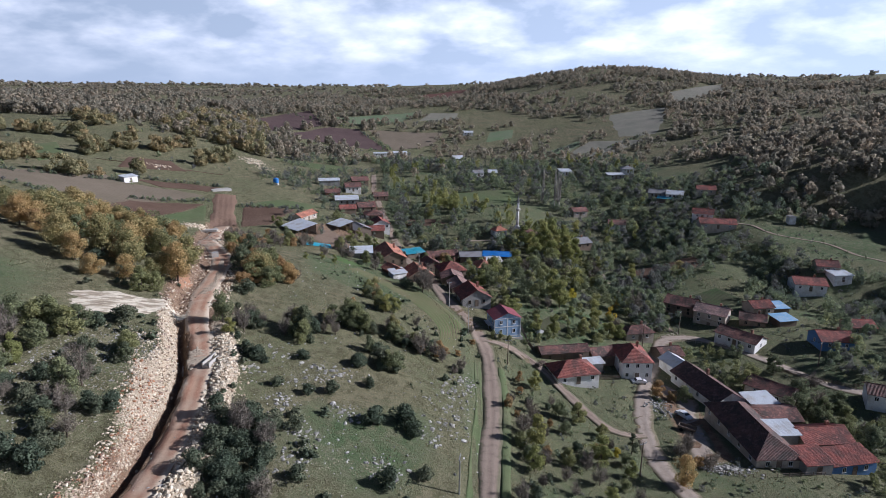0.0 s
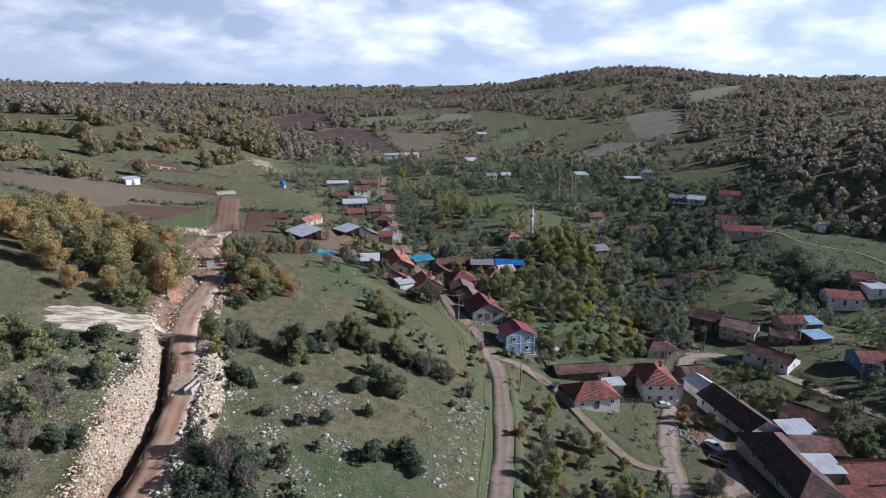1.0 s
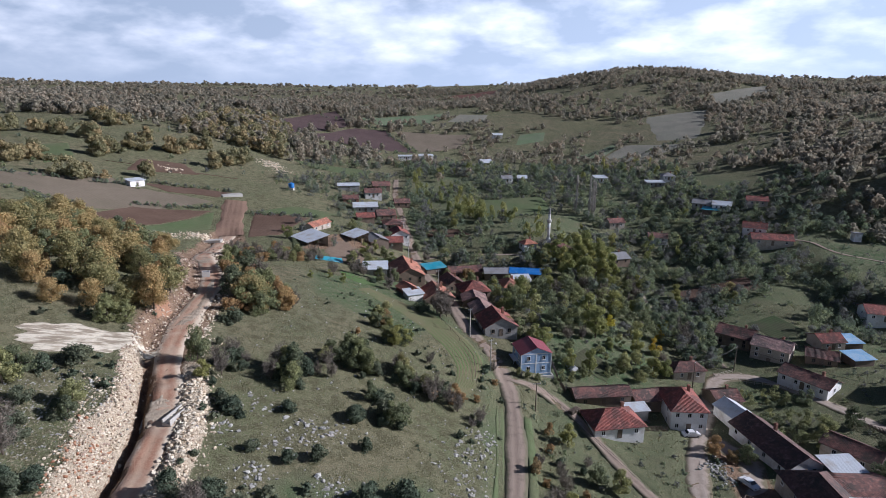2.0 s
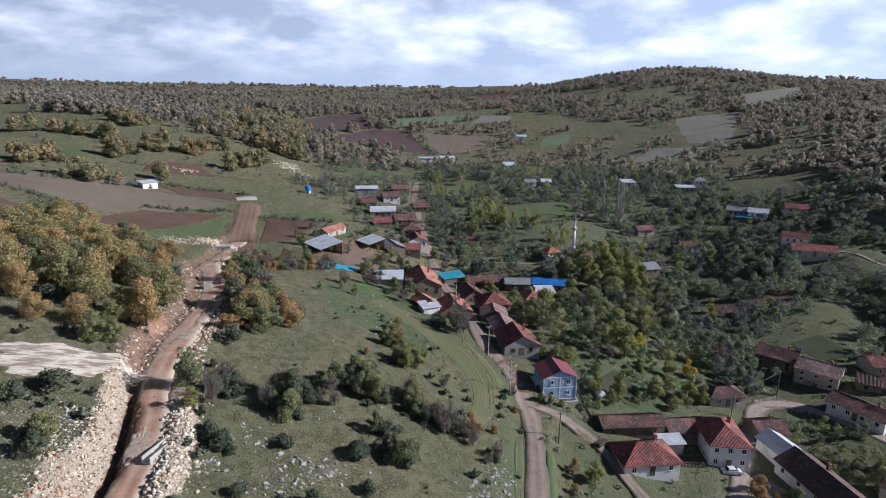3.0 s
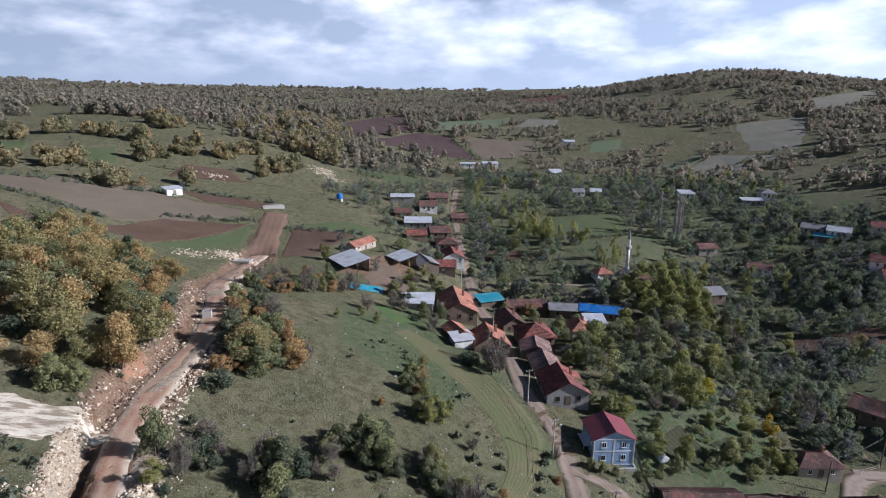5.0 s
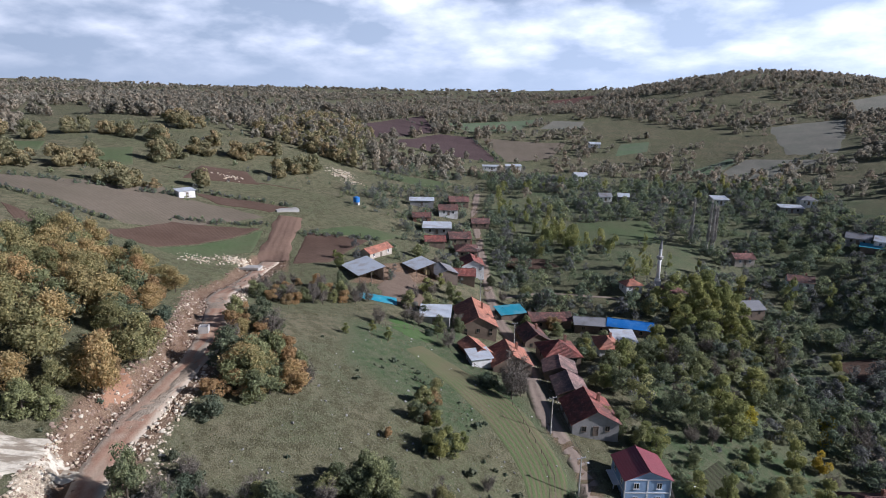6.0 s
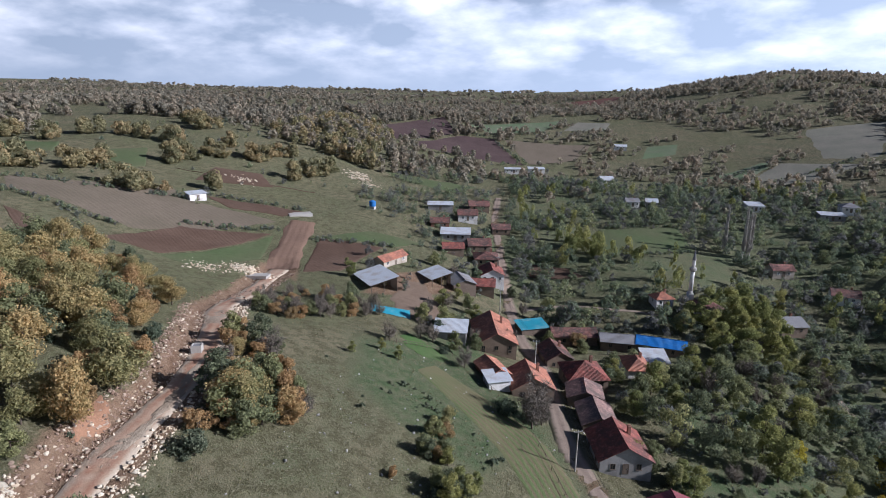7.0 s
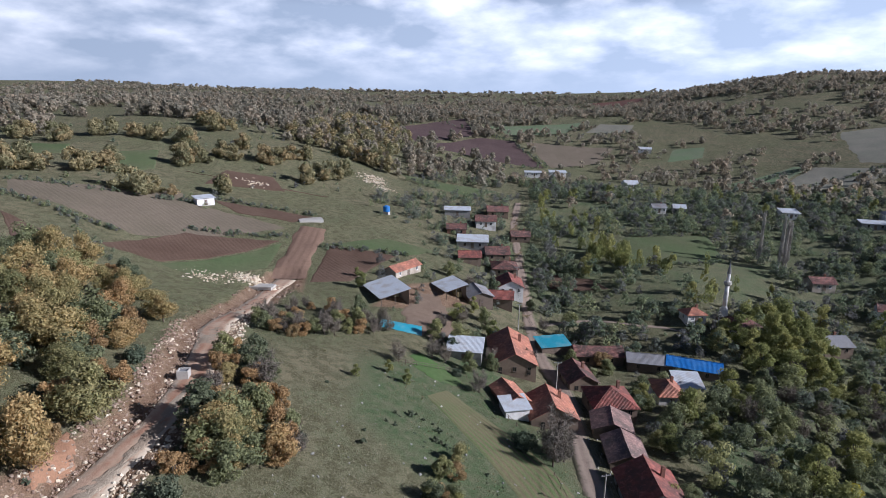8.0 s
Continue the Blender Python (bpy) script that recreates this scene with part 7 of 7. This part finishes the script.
def tufts(name, label, x, y, size, material, seed):
    """Grass tufts: four bent blades each."""
    r = np.random.default_rng(seed)
    n = len(x)
    z = land(x, y)
    a = r.uniform(0, 6.28, (n, 4))
    lean = r.uniform(0.2, 0.9, (n, 4))
    up = size[:, None] * r.uniform(0.6, 1.2, (n, 4))
    wdt = size[:, None] * 0.42
    base = np.stack([x, y, z], 1)[:, None, :]
    d = np.stack([np.cos(a), np.sin(a), np.zeros_like(a)], 2)
    s_ = np.stack([-np.sin(a), np.cos(a), np.zeros_like(a)], 2) * wdt[..., None]
    tip = d * (up * lean)[..., None] + np.array([0, 0, 1.0]) * (up * (1 - 0.45 * lean))[..., None]
    v = np.stack([base - s_ * 0.6 + np.zeros_like(tip), base + s_ * 0.6 + np.zeros_like(tip), base + tip + s_ * 0.5, base + tip - s_ * 0.5], 2)
    v[:, :, :2, 2] -= 0.06
    me = mesh_arrays(name, v.reshape(-1, 3), np.arange(n * 16).reshape(-1, 4))
    at = me.attributes.new("tint", "FLOAT", "POINT")
    at.data.foreach_set("value", np.repeat(r.uniform(0, 1, n), 16).astype(np.float32))
    me.materials.append(material)
    return tagged(new(name, me), label, "grass", kind="stuff")


def off_ways(x, y):
    ok = np.ones(len(x), bool)
    for line, _, half in LANES:
        s, _ = beside(line, x, y)
        ok &= np.abs(s) > half + 0.3
    s, _ = beside(CUT, x, y)
    ok &= (np.abs(s) > 5.5)
    for f in FIELDS:
        ok &= inside(f, x, y) < 0
    for px, py, q in PLOTS:
        ok &= (x - px) ** 2 + (y - py) ** 2 > (q * 0.9) ** 2
    return x[ok], y[ok]


x, y = off_ways(sr.uniform(-95, 20, 26000), 66 + 150 * sr.uniform(0, 1, 26000) ** 1.25)
keep = patchy(x, y, 7, 9.0) + patchy(x, y, 2.3, 3.0) > sr.uniform(0.55, 1.25, len(x))
x, y = x[keep], y[keep]
tufts("dry_grass", "dry grass tufts on the pasture", x, y, sr.uniform(0.08, 0.26, len(x)), M_TUFT, 41)
x, y = off_ways(sr.uniform(12, 130, 9000), sr.uniform(80, 240, 9000))
tufts("garden_weeds", "rough grass and weeds in the gardens", x, y, sr.uniform(0.10, 0.34, len(x)), M_TUFT, 42)

# low scrub
x, y = off_ways(sr.uniform(-85, 8, 1500), sr.uniform(70, 180, 1500))
keep = patchy(x, y, 9, 2.0) > sr.uniform(0.58, 0.8, len(x))
p = np.stack([x[keep], y[keep]], 1)
woodland("low_scrub", "low thorny scrub on the dry slope", p, 0.06 + 0.3 * sr.uniform(0, 1, len(p)) ** 2, 43, 110, 1.9, M_BUSH, tall=0.8)
x, y = off_ways(sr.uniform(12, 190, 2300), sr.uniform(80, 310, 2300))
p = np.stack([x, y], 1)
woodland("garden_scrub", "low brambles and weeds between the gardens", p, sr.uniform(0.10, 0.3, len(p)), 44, 70, 1.7, M_MIXED, tall=0.8)

# ---------------------------------------------------------------- poles, cars and small things


def utility_pole(x, y, h, turn, material, label, arms=1, lamp=False):
    ob = thing("utility_pole", label, "pole", pose(x, y, ground(x, y), 0, 0, turn), "utility poles")
    part("post", Shape().tube((0, 0, -0.6), (0, 0, h), 0.16, 0.10, 8), material, ob)
    for k in range(arms):
        z = h - 0.35 - 0.8 * k
        arm = part("crossarm", Shape().box(-0.85, -0.06, z, 0.85, 0.06, z + 0.12), M_STEEL, ob)
        for i, u in enumerate((-0.75, 0.0, 0.75)):
            part("insulator", Shape().tube((u, 0, z + 0.12), (u, 0, z + 0.34), 0.05, 0.035, 6), M_TRIM, arm)
    if lamp:
        part("lamp_arm", Shape().tube((0, 0, h - 1.4), (0.9, -0.5, h - 1.0), 0.03, 0.03, 5), M_STEEL, ob)
        part("lamp_head", Shape().box(0.8, -0.72, h - 1.08, 1.15, -0.42, h - 0.96), M_TRIM, ob)
    return Vector((x, y, ground(x, y) + h - 0.2))


def cable(a, b, sag, label="sagging black overhead cable between poles"):
    across = Vector((b - a).yxz)
    across = Vector((-across.x, across.y, 0)).normalized() * 0.022
    rings = []
    for i in range(13):
        u = i / 12
        p = a.lerp(b, u) - Vector((0, 0, sag * 4 * u * (1 - u)))
        rings += [p + across, p + Vector((0, 0, 0.022)), p - across, p - Vector((0, 0, 0.022))]
    faces = np.array([[4 * i + k, 4 * i + (k + 1) % 4, 4 * i + 4 + (k + 1) % 4, 4 * i + 4 + k] for i in range(12) for k in range(4)])
    me = mesh_arrays("overhead_cable", np.array([r[:] for r in rings]), faces)
    me.materials.append(M_CABLE)
    ob = new("overhead_cable", me)
    tagged(ob, label, "cable", "overhead cables")


lane_a = utility_pole(5.2, 158.6, 8.4, 35, M_BARK_PALE, "grey wooden utility pole with street lamp by the lane", 1, True)
lane_b = utility_pole(-0.6, 174.6, 8.2, 35, M_CONCRETE, "pale concrete utility pole at the bend of the lane")
lane_c = utility_pole(-13.4, 219.3, 8.0, 20, M_CONCRETE, "pale concrete utility pole between old houses")
lane_d = utility_pole(15.7, 146.3, 7.2, 10, M_WOOD, "dark wooden utility pole beside the garden lane")
street_a = utility_pole(77.9, 190.6, 8.0, 60, M_WOOD, "wooden utility pole at the street corner", 1)
street_b = utility_pole(61.5, 177.2, 8.0, 60, M_WOOD, "wooden utility pole beside the cottage", 1)
street_c = utility_pole(38.7, 103.6, 7.5, 30, M_WOOD, "dark wooden utility pole among garden trees", 1)
slope_a = utility_pole(3.0, 86.5, 7.2, 80, M_STEEL, "pale steel utility pole on the verge", 1, True)
street_d = utility_pole(107.5, 161.5, 7.5, 40, M_WOOD, "wooden utility pole at the eastern street", 1)
lane_e = utility_pole(-28.8, 252.0, 8.0, 25, M_CONCRETE, "concrete utility pole by the upper lane", 1)
lane_f = utility_pole(-36.0, 285.0, 8.0, 25, M_CONCRETE, "concrete utility pole by the upper lane", 1)
for a, b in ((lane_a, lane_b), (lane_b, lane_c), (lane_a, lane_d), (street_a, street_b), (street_a, street_d), (lane_c, lane_e), (lane_e, lane_f), (lane_d, street_c)):
    cable(a, b, 0.9)
    cable(a + Vector((0.5, 0.4, 0)), b + Vector((0.5, 0.4, 0)), 1.0)

# the minaret
mz = ground(30.5, 282.5)
mi = thing("minaret", "slender white minaret with a grey pointed cap", "minaret", pose(30.5, 282.5, mz))
part("base", Shape().box(-1.1, -1.1, -1.0, 1.1, 1.1, 3.0).tube((0, 0, 3.0), (0, 0, 4.0), 1.1, 0.72, 10), M_WHITE, mi)
part("shaft", Shape().tube((0, 0, 3.9), (0, 0, 11.0), 0.72, 0.64, 12), M_WHITE, mi, smoothed=True)
part("balcony", Shape().tube((0, 0, 10.6), (0, 0, 11.1), 0.66, 1.15, 12).tube((0, 0, 11.1), (0, 0, 12.0), 1.15, 1.15, 12), M_CONCRETE, mi)
part("upper_shaft", Shape().tube((0, 0, 12.0), (0, 0, 14.6), 0.55, 0.52, 12), M_WHITE, mi)
cap = part("cap", Shape().tube((0, 0, 14.6), (0, 0, 18.2), 0.66, 0.05, 12), M_SHEET_GREY, mi, "grey sheet metal cone")
part("finial", Shape().tube((0, 0, 18.2), (0, 0, 19.2), 0.04, 0.02, 6), M_STEEL, cap)


def car(x, y, turn, label):
    ob = thing("car", label, "car", pose(x, y, ground(x, y) + 0.12, 0, 0, turn), "parked cars")
    b = bmesh.new()
    side = [(-2.1, 0.35), (-2.15, 0.72), (-1.95, 0.92), (-1.35, 0.98), (-0.85, 1.42), (0.55, 1.45), (1.15, 1.0), (1.9, 0.88), (2.12, 0.65), (2.1, 0.35)]
    rows = []
    for w, k in ((-0.83, 1.0), (-0.78, 1.0), (0.78, 1.0), (0.83, 1.0)):
        rows.append([b.verts.new((px, w * (0.86 if pz > 1.2 else 1.0), pz)) for px, pz in side])
    n = len(side)
    for r0, r1 in zip(rows, rows[1:]):
        for i in range(n):
            j = (i + 1) % n
            b.faces.new((r0[i], r0[j], r1[j], r1[i]))
    b.faces.new(rows[0][::-1])
    b.faces.new(rows[-1])
    bmesh.ops.recalc_face_normals(b, faces=b.faces)
    me = bpy.data.meshes.new("body")
    b.to_mesh(me)
    b.free()
    me.materials.append(M_CARPAINT)
    part("body", me, None, ob)
    for nm, q in (("windscreen", [(0.62, -0.62, 1.42), (0.62, 0.62, 1.42), (1.17, 0.72, 1.03), (1.17, -0.72, 1.03)]), ("rear_window", [(-0.9, 0.62, 1.40), (-0.9, -0.62, 1.40), (-1.33, -0.7, 1.02), (-1.33, 0.7, 1.02)])):
        c = Vector((0, 0, 0))
        nrm = (Vector(q[1]) - Vector(q[0])).cross(Vector(q[2]) - Vector(q[1])).normalized()
        if nrm.z < 0:
            nrm = -nrm
        p = [Vector(v) + nrm * 0.02 for v in q]
        part(nm, Shape().face(*p).face(*[v - nrm * 0.03 for v in p[::-1]]), M_GLASS, ob)
    for sgn in (-1, 1):
        part("side_window", Shape().box(-0.75, sgn * 0.765 - 0.012, 1.02, 0.72, sgn * 0.765 + 0.012, 1.34), M_GLASS, ob)
        for wx in (-1.3, 1.32):
            wh = part("wheel", Shape().tube((wx, sgn * 0.66, 0.18), (wx, sgn * 0.86, 0.18), 0.31, 0.31, 14), M_RUBBER, ob)
            part("rim", Shape().tube((wx, sgn * 0.855, 0.18), (wx, sgn * 0.875, 0.18), 0.19, 0.18, 10), M_STEEL, wh)
        part("headlight", Shape().box(2.02, sgn * 0.6 - 0.14, 0.62, 2.13, sgn * 0.6 + 0.14, 0.76), M_GLASS, ob)
    return ob


car(53.3, 152.6, 6, "white saloon car parked before the white house")
car(58.6, 133.5, -64, "white saloon car parked in the dusty yard")

wagon = thing("farm_wagon", "old dark timber farm wagon standing in the yard", "wagon", pose(56.6, 126.0, ground(56.6, 126.0), 0, 0, -35))
part("bed", Shape().box(-1.9, -0.85, 0.75, 1.9, 0.85, 0.87).box(-1.9, -0.9, 0.87, 1.9, -0.82, 1.35).box(-1.9, 0.82, 0.87, 1.9, 0.9, 1.35).box(-1.98, -0.9, 0.87, -1.9, 0.9, 1.35), M_WOOD, wagon)
part("drawbar", Shape().box(1.9, -0.06, 0.5, 3.6, 0.06, 0.62), M_STEEL, wagon)
for wx in (-1.2, 1.2):
    part("axle", Shape().tube((wx, -0.9, 0.42), (wx, 0.9, 0.42), 0.06, 0.06, 6), M_STEEL, wagon)
    for wy in (-0.98, 0.84):
        part("wheel", Shape().tube((wx, wy, 0.42), (wx, wy + 0.16, 0.42), 0.42, 0.42, 14), M_RUBBER, wagon)



def bare_poplar(x, y, h):
    t = Shape()
    r = np.random.default_rng(int(x * 10))
    t.tube((0, 0, -0.5), (0, 0, h * 0.5), 0.30, 0.20, 8)
    t.tube((0, 0, h * 0.5), (0.2, 0.1, h), 0.20, 0.03, 6)
    ob = tagged(new("poplar", t.mesh("poplar", M_BARK_PALE)), "tall bare pale poplar with upright branches", "tree", "bare poplars")
    ob.matrix_basis = pose(x, y, ground(x, y))
    tw = Shape()
    for i in range(900):
        z = h * (0.12 + 0.8 * r.uniform(0, 1))
        a = i * 2.4
        ln = h * r.uniform(0.06, 0.16)
        q = r.uniform(0.3, 1.25) * (1.15 - z / h * 0.7)
        s = Vector((-math.sin(a), math.cos(a), 0)) * 0.15
        b0 = Vector((0.15 * math.cos(a), 0.15 * math.sin(a), z))
        b1 = Vector((q * math.cos(a), q * math.sin(a), z + ln))
        tw.face(b0 - s, b0 + s, b1)
        s2 = Vector((math.cos(a), math.sin(a), 0)) * 0.06
        tw.face(b0 - s2, b0 + s2, b1 + Vector((0.1, -0.1, 0.2)))
    c = new("crown", tw.mesh("poplar_crown", M_BARK_PALE))
    c.parent = ob


for px, py, ph in ((51.9, 350.6, 21), (58.4, 345.8, 22), (60.2, 346.8, 20), (61.6, 348.6, 19)):
    bare_poplar(px, py, ph)

# the concrete culvert where the fields begin, with spoil on its deck
cz = ground(-96, 225.5)
cu = thing("culvert", "unfinished pale concrete culvert across the ditch", "culvert", pose(-98.5, 225.5, cz - 1.1, 0, 0, 14))
part("deck", Shape().box(-5.6, -2.0, 1.6, 3.6, 2.2, 2.1), M_CONCRETE, cu)
for ux in (-5.4, -0.4, 3.1):
    part("wall", Shape().box(ux, -1.9, -1.5, ux + 0.45, 2.1, 1.6), M_CONCRETE, cu)
part("parapet", Shape().box(-5.6, -2.05, 2.1, 3.6, -1.75, 2.45), M_CONCRETE, cu)
x, y = sr.normal(-100.5, 2.4, 420), sr.normal(227.6, 1.1, 420)
stones("spoil_heap", "pale spoil tipped on the culvert deck", x, y, 0.12 + 0.55 * sr.uniform(0, 1, 420) ** 2, M_ROCK, 79, 0.1)
dz = thing("drain_box", "white concrete drain box beside the road", "drain", pose(-68.0, 161.6, ground(-68, 161.6) + 0.05, 0, 0, 25))
part("chamber", Shape().box(-0.9, -0.8, -0.6, 0.9, -0.62, 1.5).box(-0.9, 0.62, -0.6, 0.9, 0.8, 1.5).box(-0.9, -0.62, -0.6, -0.72, 0.62, 1.5).box(0.72, -0.62, -0.6, 0.9, 0.62, 1.5), M_CONCRETE, dz)
part("lid", Shape().box(-0.7, -0.6, 1.2, 0.7, 0.6, 1.32), M_SHEET_GREY, dz)
channel = thing("drain_channel", "pale concrete drain channel beside the dirt road", "drain", pose(-45.3, 106.0, ground(-45.3, 106.0) + 0.25, 0, 0, 84))
part("trough", Shape().box(-3.4, -0.75, -0.9, 3.4, -0.55, 0.35).box(-3.4, 0.55, -0.9, 3.4, 0.75, 0.35).box(-3.4, -0.55, -0.9, 3.4, 0.55, -0.3), M_CONCRETE, channel)
cw = thing("ditch_wall", "pale new concrete wall lining the ditch", "wall", pose(-52.0, 106.6, ground(-52.0, 106.6), 0, 0, 112))
part("wall", Shape().box(-3.4, -0.15, -1.6, 3.4, 0.15, 0.35), M_CONCRETE, cw)
part("footing", Shape().box(-3.5, -0.6, -1.7, 3.5, 0.6, -1.35), M_CONCRETE, cw)
pad = thing("concrete_slab", "pale concrete slab at the field edge", "slab", pose(-116.5, 283.5, ground(-116.5, 283.5), 0, 0, 40))
part("slab", Shape().box(-4.5, -2.6, -0.6, 4.5, 2.6, 0.55), M_CONCRETE, pad)
for qx, qy, n_, sp in ((-134, 378, 160, 4.5), (-128, 370, 160, 4.0), (-121, 362, 120, 3.0), (-161, 312, 120, 3.5), (-104, 226, 240, 2.8), (-112, 219, 160, 3.2)):
    x, y = sr.normal(qx, sp, n_), sr.normal(qy, sp * 0.7, n_)
    stones("stone_heap", "heap of pale quarried stone at the field edge", x, y, 0.12 + (0.32 if qy < 240 else 0.6) * sr.uniform(0, 1, n_) ** 2, M_ROCK, int(abs(qx)))

# plastic-covered vegetable frame and garden fences
pt = thing("polytunnel", "low white plastic tunnel in the garden", "greenhouse", pose(26.9, 170.3, ground(26.9, 170.3), 0, 0, 115))
tun = Shape()
for i in range(8):
    a0, a1 = math.pi * i / 8, math.pi * (i + 1) / 8
    p = [(sx, 1.1 * math.cos(a), 1.2 * math.sin(a) - 0.05) for a in (a0, a1) for sx in (-1.9, 1.9)]
    tun.face(p[0], p[1], p[3], p[2])
    tun.face((-1.9, 0, -0.05), p[0], p[2])
    tun.face((1.9, 0, -0.05), p[3], p[1])
part("cover", tun, M_TRIM, pt)
for i in range(4):
    hoop = Shape()
    for j in range(8):
        a0, a1 = math.pi * j / 8, math.pi * (j + 1) / 8
        hoop.tube((-1.8 + 1.2 * i, 1.12 * math.cos(a0), 1.22 * math.sin(a0)), (-1.8 + 1.2 * i, 1.12 * math.cos(a1), 1.22 * math.sin(a1)), 0.03, 0.03, 4, False)
    part("hoop", hoop, M_STEEL, pt)


def fence(points, label, material, h=1.1, gap=2.0, rails=2, slats=False):
    """A fence along a line: posts, rails and, where shown, upright boards."""
    x0, y0 = points[0]
    ob = thing("fence", label, "fence", pose(x0, y0, ground(x0, y0)), "garden fences")
    off = ob.matrix_basis.translation
    for (ax, ay), (bx, by) in zip(points, points[1:]):
        ln = math.hypot(bx - ax, by - ay)
        n = max(1, int(ln / gap))
        tops = []
        for i in range(n + 1):
            px, py = ax + (bx - ax) * i / n, ay + (by - ay) * i / n
            p = Vector((px, py, ground(px, py))) - off
            part("post", Shape().tube(p - Vector((0, 0, 0.4)), p + Vector((0, 0, h)), 0.07, 0.06, 5), material, ob)
            tops.append(p)
        for p, q in zip(tops, tops[1:]):
            for k in range(rails):
                z = Vector((0, 0, h * (0.9 - 0.45 * k)))
                part("rail", Shape().tube(p + z, q + z, 0.045, 0.045, 4), material, ob)
            if slats:
                for k in range(1, 8):
                    m_ = p.lerp(q, k / 8)
                    part("board", Shape().box(m_.x - 0.07, m_.y - 0.02, m_.z - 0.1, m_.x + 0.07, m_.y + 0.02, m_.z + h * 1.05), material, ob)


fence([(21.6, 170.0), (22.6, 163.0), (24.0, 158.5)], "grey board fence beside the blue house", M_WOOD, 1.3, 2.0, 2, True)
fence([(70.0, 185.0), (77.0, 189.2)], "pale wooden rail fence at the street corner", M_CREAM, 1.2, 1.8)
fence([(76.5, 183.2), (86.0, 180.5), (92.0, 173.5)], "pale wooden rail fence along the street", M_CREAM, 1.2, 1.8)
fence([(2.0, 148.0), (1.0, 160.0), (-4.5, 171.5), (-9.0, 180.5)], "thin wire fence posts along the green strip", M_WOOD, 1.0, 3.0, 1)
fence([(-46.0, 198.0), (-34.0, 208.0), (-20.0, 195.0), (-12.0, 187.0)], "wooden post fence above the old houses", M_WOOD, 1.1, 2.6, 2)
fence([(36.0, 144.5), (40.0, 150.0), (47.5, 152.0)], "old board fence behind the red roofed house", M_WOOD, 1.3, 2.0, 2, True)
fence([(95.0, 160.5), (103.0, 153.0), (112.0, 149.0)], "grey plank fence along the eastern street", M_WOOD, 1.2, 2.0, 2, True)
fence([(52.0, 108.0), (62.0, 106.0), (78.0, 108.8)], "rough wire fence below the barns", M_WOOD, 1.0, 2.4, 2)

# firewood, tarpaulin, tank, kiosk
wp = thing("woodpile", "stacked split firewood beside the lane", "firewood", pose(25.3, 150.2, ground(25.3, 150.2), 0, 0, -40))
for i in range(46):
    a, b_ = i % 12, i // 12
    part("log", Shape().tube((-0.6 + rng.uniform(-0.1, 0.1), -1.8 + a * 0.3, 0.1 + b_ * 0.28), (0.6 + rng.uniform(-0.1, 0.1), -1.8 + a * 0.3, 0.1 + b_ * 0.28), 0.14, 0.13, 6), M_WOOD, wp)
tz = thing("tarpaulin", "wrinkled turquoise tarpaulin over a silage heap", "tarpaulin", pose(-53.5, 220.5, ground(-53.5, 220.5), 0, 0, 20))
ts = Shape()
n_ = 12
tv = [[(-5.4 + 10.8 * i / n_, -3.0 + 6.0 * j / n_, ground(-53.5 + (-5.4 + 10.8 * i / n_) * 0.94 - (-3.0 + 6.0 * j / n_) * 0.34, 220.5 + (-5.4 + 10.8 * i / n_) * 0.34 + (-3.0 + 6.0 * j / n_) * 0.94) - ground(-53.5, 220.5) + 0.15 + 0.75 * max(0, 1 - (2 * j / n_ - 1) ** 2) * max(0, 1 - (2 * i / n_ - 1) ** 2) + 0.08 * math.sin(i * 2.1 + j * 1.7)) for j in range(n_ + 1)] for i in range(n_ + 1)]
ts.v = [p for row in tv for p in row]
ts.f = [(i * (n_ + 1) + j, (i + 1) * (n_ + 1) + j, (i + 1) * (n_ + 1) + j + 1, i * (n_ + 1) + j + 1) for i in range(n_) for j in range(n_)]
part("sheet", ts, M_TARP_TEAL, tz, smoothed=True)
bt_ = thing("water_tank", "blue plastic water tank on a stand", "tank", pose(-99.5, 317.2, ground(-99.5, 317.2)))
part("tank", Shape().tube((0, 0, 1.2), (0, 0, 3.4), 1.5, 1.5, 14).tube((0, 0, 3.4), (0, 0, 3.9), 1.5, 0.4, 14), M_TARP_BLUE, bt_)
part("stand", Shape().box(-1.2, -1.2, -0.4, 1.2, 1.2, 1.2), M_CONCRETE, bt_)
ki = thing("transformer_kiosk", "small white kiosk on the slope below the wood", "kiosk", pose(170.0, 296.0, ground(170, 296)))
part("body", Shape().box(-1.6, -1.6, -0.5, 1.6, 1.6, 3.6), M_WHITE, ki)
part("roof", Shape().box(-1.9, -1.9, 3.6, 1.9, 1.9, 3.85), M_SHEET_GREY, ki)
x, y = sr.normal(58, 3.2, 260), sr.normal(109, 1.0, 260)
stones("rubble", "rubble and scrap in front of the barns", x, y, 0.10 + 0.35 * sr.uniform(0, 1, 260) ** 2, M_ROCK_GREY, 77)
x, y = sr.normal(54, 1.6, 160), sr.normal(138, 2.6, 160)
stones("rubble", "tumbled dry stone wall beside the yard", x, y, 0.12 + 0.35 * sr.uniform(0, 1, 160) ** 2, M_ROCK_GREY, 78)
